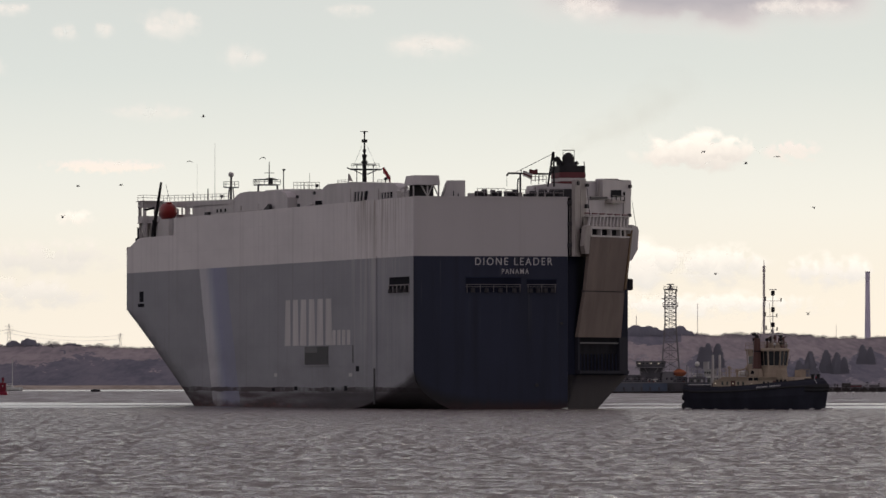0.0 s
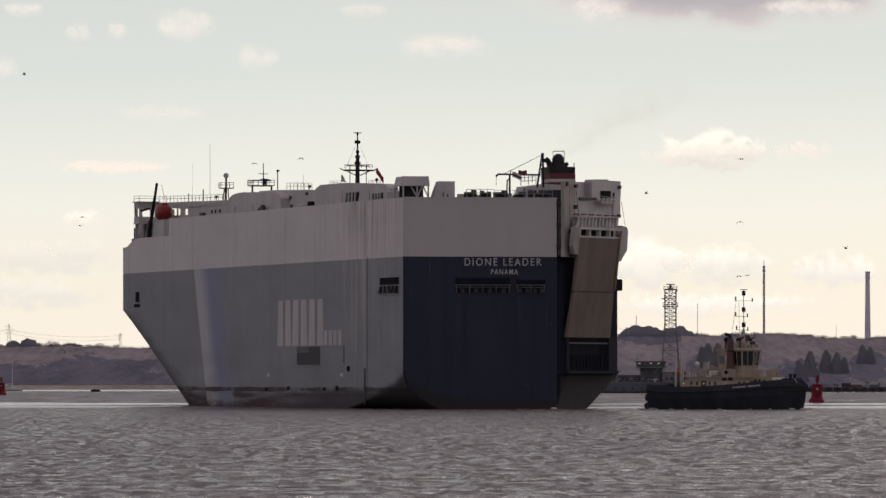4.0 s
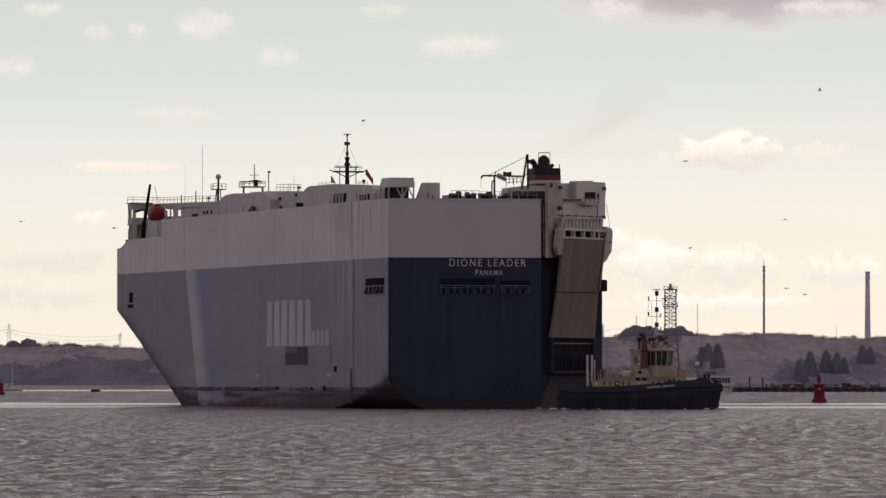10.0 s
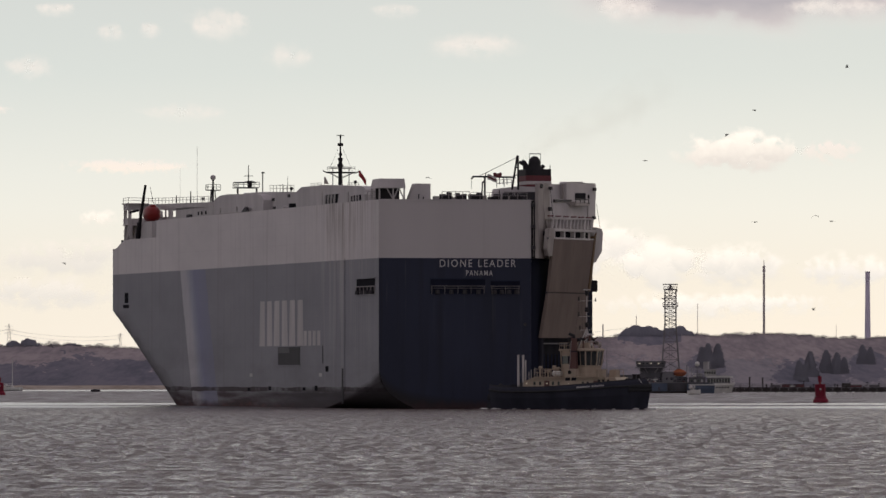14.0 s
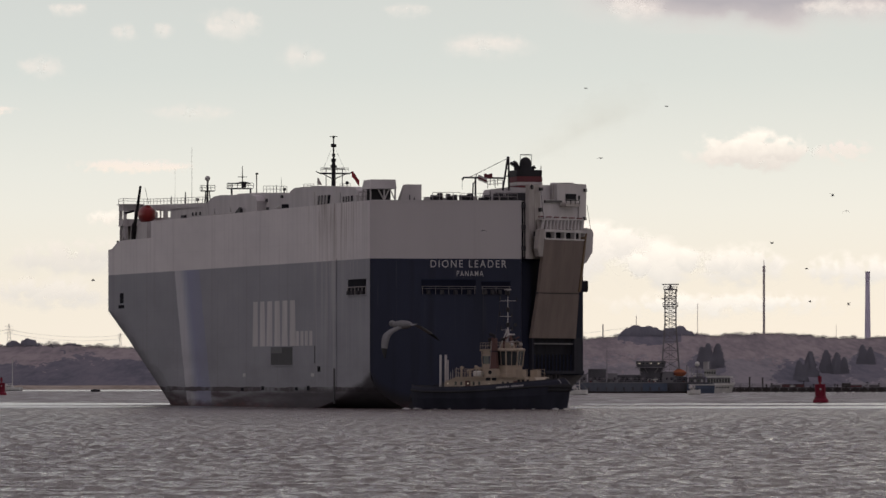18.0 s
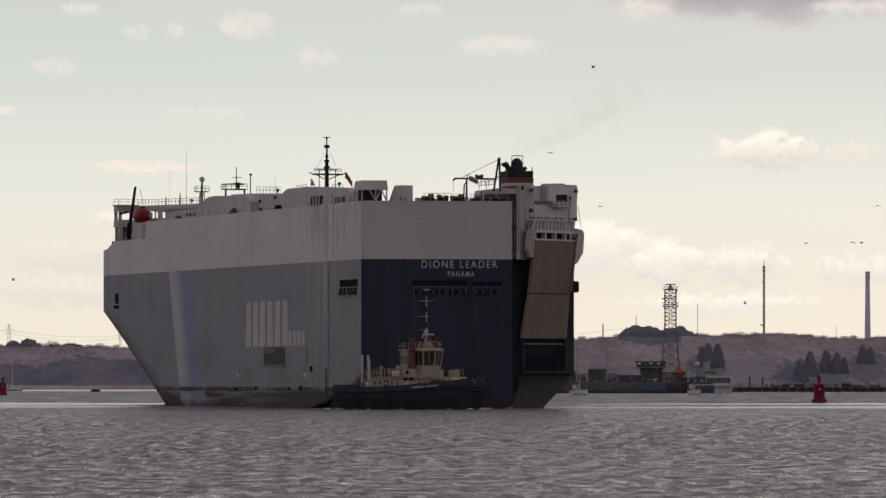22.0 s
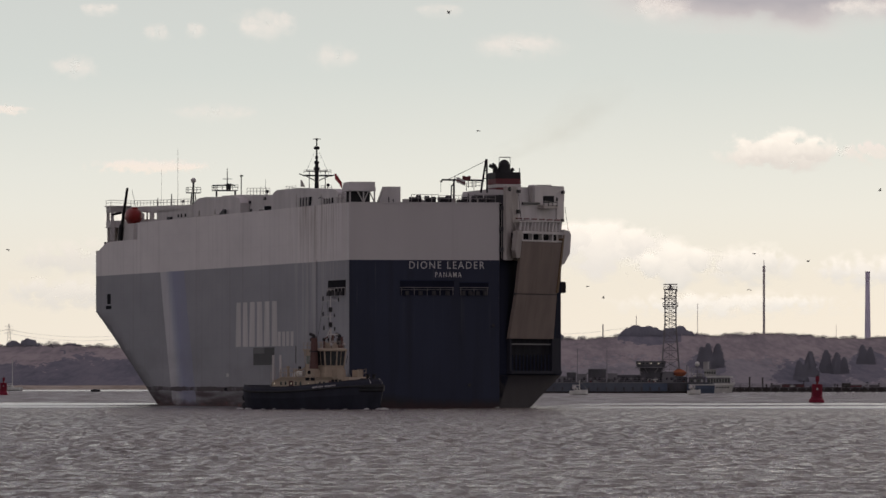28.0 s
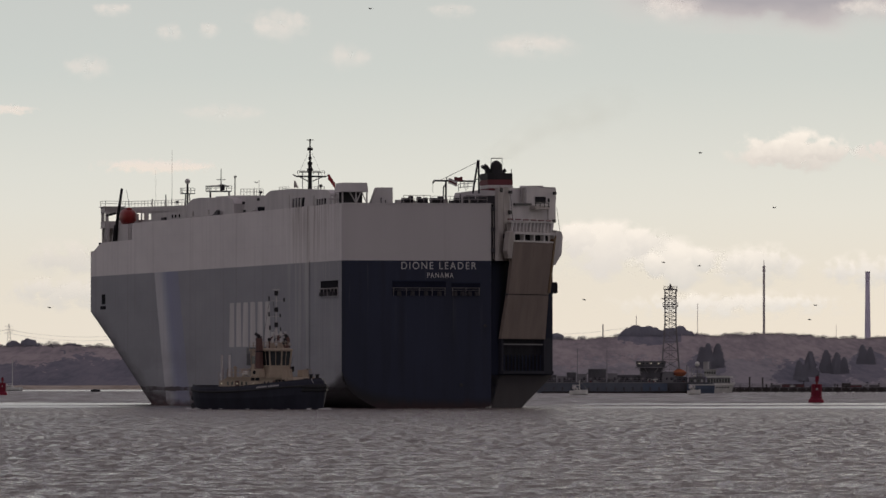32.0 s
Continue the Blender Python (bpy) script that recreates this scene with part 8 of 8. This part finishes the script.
FAR_GULLS = []
for keys, dist, flap in (
        ([(0, 214, 328), (1, 196, 340), (3, 160, 400)], 420, 0.5),
        ([(0, 360, 207), (1, 303, 232), (3, 135, 169)], 430, 0.45),
        ([(0, 1245, 268), (1, 1267, 319), (3, 1297, 393)], 420, 0.5),
        ([(0, 1320, 290), (1, 1402, 387), (2, 1440, 440)], 420, 0.4),
        ([(0, 138, 330), (1, 61, 283), (2, 5, 260)], 400, 0.5),
        ([(0, 1440, 367), (3, 1128, 323), (6, 1190, 406), (8, 1137, 411), (9, 1108, 430)], 420, 0.55),
        ([(0, 1430, 557), (6, 1270, 458), (8, 1226, 441), (9, 1218, 441), (11, 1236, 432), (13, 1300, 407)], 450, 0.6),
        ([(5.5, 1560, 140), (8, 1490, 186), (9, 1464, 173), (11, 1441, 156), (13, 1381, 196), (17.6, 1187, 187), (18.5, 1174, 190), (19, 1169, 190), (22, 1050, 120)], 420, 0.6),
        ([(6, 1548, 440), (8, 1446, 566), (9, 1415, 560), (13, 1477, 379), (17.6, 1432, 485), (18, 1428, 476), (19, 1333, 398), (23, 1472, 437), (25, 1540, 400)], 430, 0.5),
        ([(6, 154, 376), (8, 166, 348), (9, 204, 355), (11, 186, 450), (13, 108, 460), (18, 165, 497), (19, 95, 478), (23, 20, 500)], 430, 0.55),
        ([(8, 582, 262), (9, 596, 243), (11, 754, 197), (13, 1139, 257), (15, 1400, 200)], 400, 0.5),
        ([(11, 1412, 517), (13, 1440, 551), (17.6, 1437, 532), (18.5, 1430, 541), (19, 1432, 546), (23, 1330, 578), (28, 1325, 513), (32, 1443, 541)], 470, 0.6),
        ([(17.6, 1393, 448), (18, 1366, 431), (18.5, 1342, 413), (19, 1500, 455), (23, 1525, 426), (28, 1430, 463), (32, 1370, 368)], 430, 0.5),
        ([(19, 923, 168), (23, 455, 278), (28, 14, 442), (32, 88, 545)], 440, 0.55),
        ([(23, 1271, 537), (28, 1068, 528), (32, 1034, 531)], 460, 0.5),
        ([(25, 900, 260), (28, 846, 232), (32, 1239, 271)], 420, 0.5),
        ([(27, 1100, 480), (28, 1040, 507), (32, 1174, 465)], 450, 0.6),
        ([(27, 1600, 300), (28, 1558, 338), (32, 1433, 566)], 450, 0.5),
        ([(27, 1300, 420), (28, 1335, 449), (32, 1238, 471)], 450, 0.45)):
    FAR_GULLS.append((gull(0.62, "small grey gull wheeling far off"), keys, dist * 1.36, flap))


# ============ everything that moves ============
def ship_pose(t):
    """The ship draws slowly away, easing its turn."""
    return pose(11.992 - 0.3342 * t + 0.00123 * t * t, 1095.29 + 1.27 * t, 0, 0, 0, 90 + 13.3068 - 0.0506 * t + 0.000796 * t * t)


TUG_PATH = ((0, 1340, 42.5), (1, 1330, 40.5), (2, 1317, 37.5), (3, 1303, 34), (6, 1240.5, 27), (8, 1187, 27), (9, 1160, 27), (11, 1101.5, 27.5), (13, 1041, 28), (16, 938, 29),
            (18, 868.5, 30), (19, 832.5, 31), (21, 759, 33), (23, 694, 36), (25.5, 621, 39.5), (28, 558, 43), (30, 508, 45), (32, 463, 46))


def tug_pose(px, turn):
    y = 1090.0
    return pose((px + 10 - 784) / FOCAL * y, y, 0.0, 0, 0, -turn)


def motions():
    walk(CARRIER, [(t, ship_pose(t)) for t in (0, 4, 8, 12, 16, 20, 24, 28, 32)])
    walk(TUG, [(t, tug_pose(px, a)) for t, px, a in TUG_PATH])
    for ob, px, py, speed, y in CLOUD_ROWS:
        walk(ob, [(t, pose(*world_at(px + speed * t, py, y))) for t in (0.0, 32.0)])
    walk(WAVES, [(0.0, pose(9, 0, 0)), (32.0, pose(-9, -4, 0))])
    # the radar sweeps round once in about two and a half seconds
    walk(RADAR, [(0.49 * i, pose(*RADAR.location, 0, 0, 110 - 72 * i)) for i in range(66)] + [(32.0, pose(*RADAR.location, 0, 0, 110 - 72 * 65.306))])
    for ob, px, py, ph in ((BUOY, 1449, 713.4, 0.0), (BUOY_B, 0, 699.5, 1.3)):
        x, y, k = afloat(px, py)
        rows = []
        for i in range(17):
            t = i * 2.0
            sway = -4.5 * math.cos(2 * math.pi * (t - 0.5 + ph * 4) / 31)
            rows.append((t, pose(x + (sway * (1 if ob == BUOY else -0.6) - (0.6 if ob == BUOY else -3)) / k, y, 0, 0, -0.6 * sway, 0)))
        walk(ob, rows)
    for (g, wings), keys, dist, lean, (mid, amp, period, phase), heading in NEAR_GULLS:
        walk(g, fly(g, keys, dist, lean, heading))
        for w, sg in zip(wings, (1, -1)):
            walk(w, flap_rows(sg, mid, amp, period, phase))
    for i, ((g, wings), keys, dist, flap) in enumerate(FAR_GULLS):
        walk(g, fly(g, keys, dist))
        for w, sg in zip(wings, (1, -1)):
            walk(w, flap_rows(sg, 4, 30, flap, 0.37 * i))
    for i, ob in enumerate(PUFFS):
        rows = []
        for t in range(0, 33, 2):
            m = ship_pose(t) @ Vector((30 + 2 * math.sin(t + i), -12.5 - 3.0 * i - 0.8 * math.sin(t * 0.7 + i), 34.2 + 1.5 * i + 0.5 * math.sin(t * 0.9 + 2 * i)))
            rows.append((t, pose(m.x, m.y, m.z, 0, -20, 0)))
        walk(ob, rows)


PUFFS = smoke_puffs()
motions()
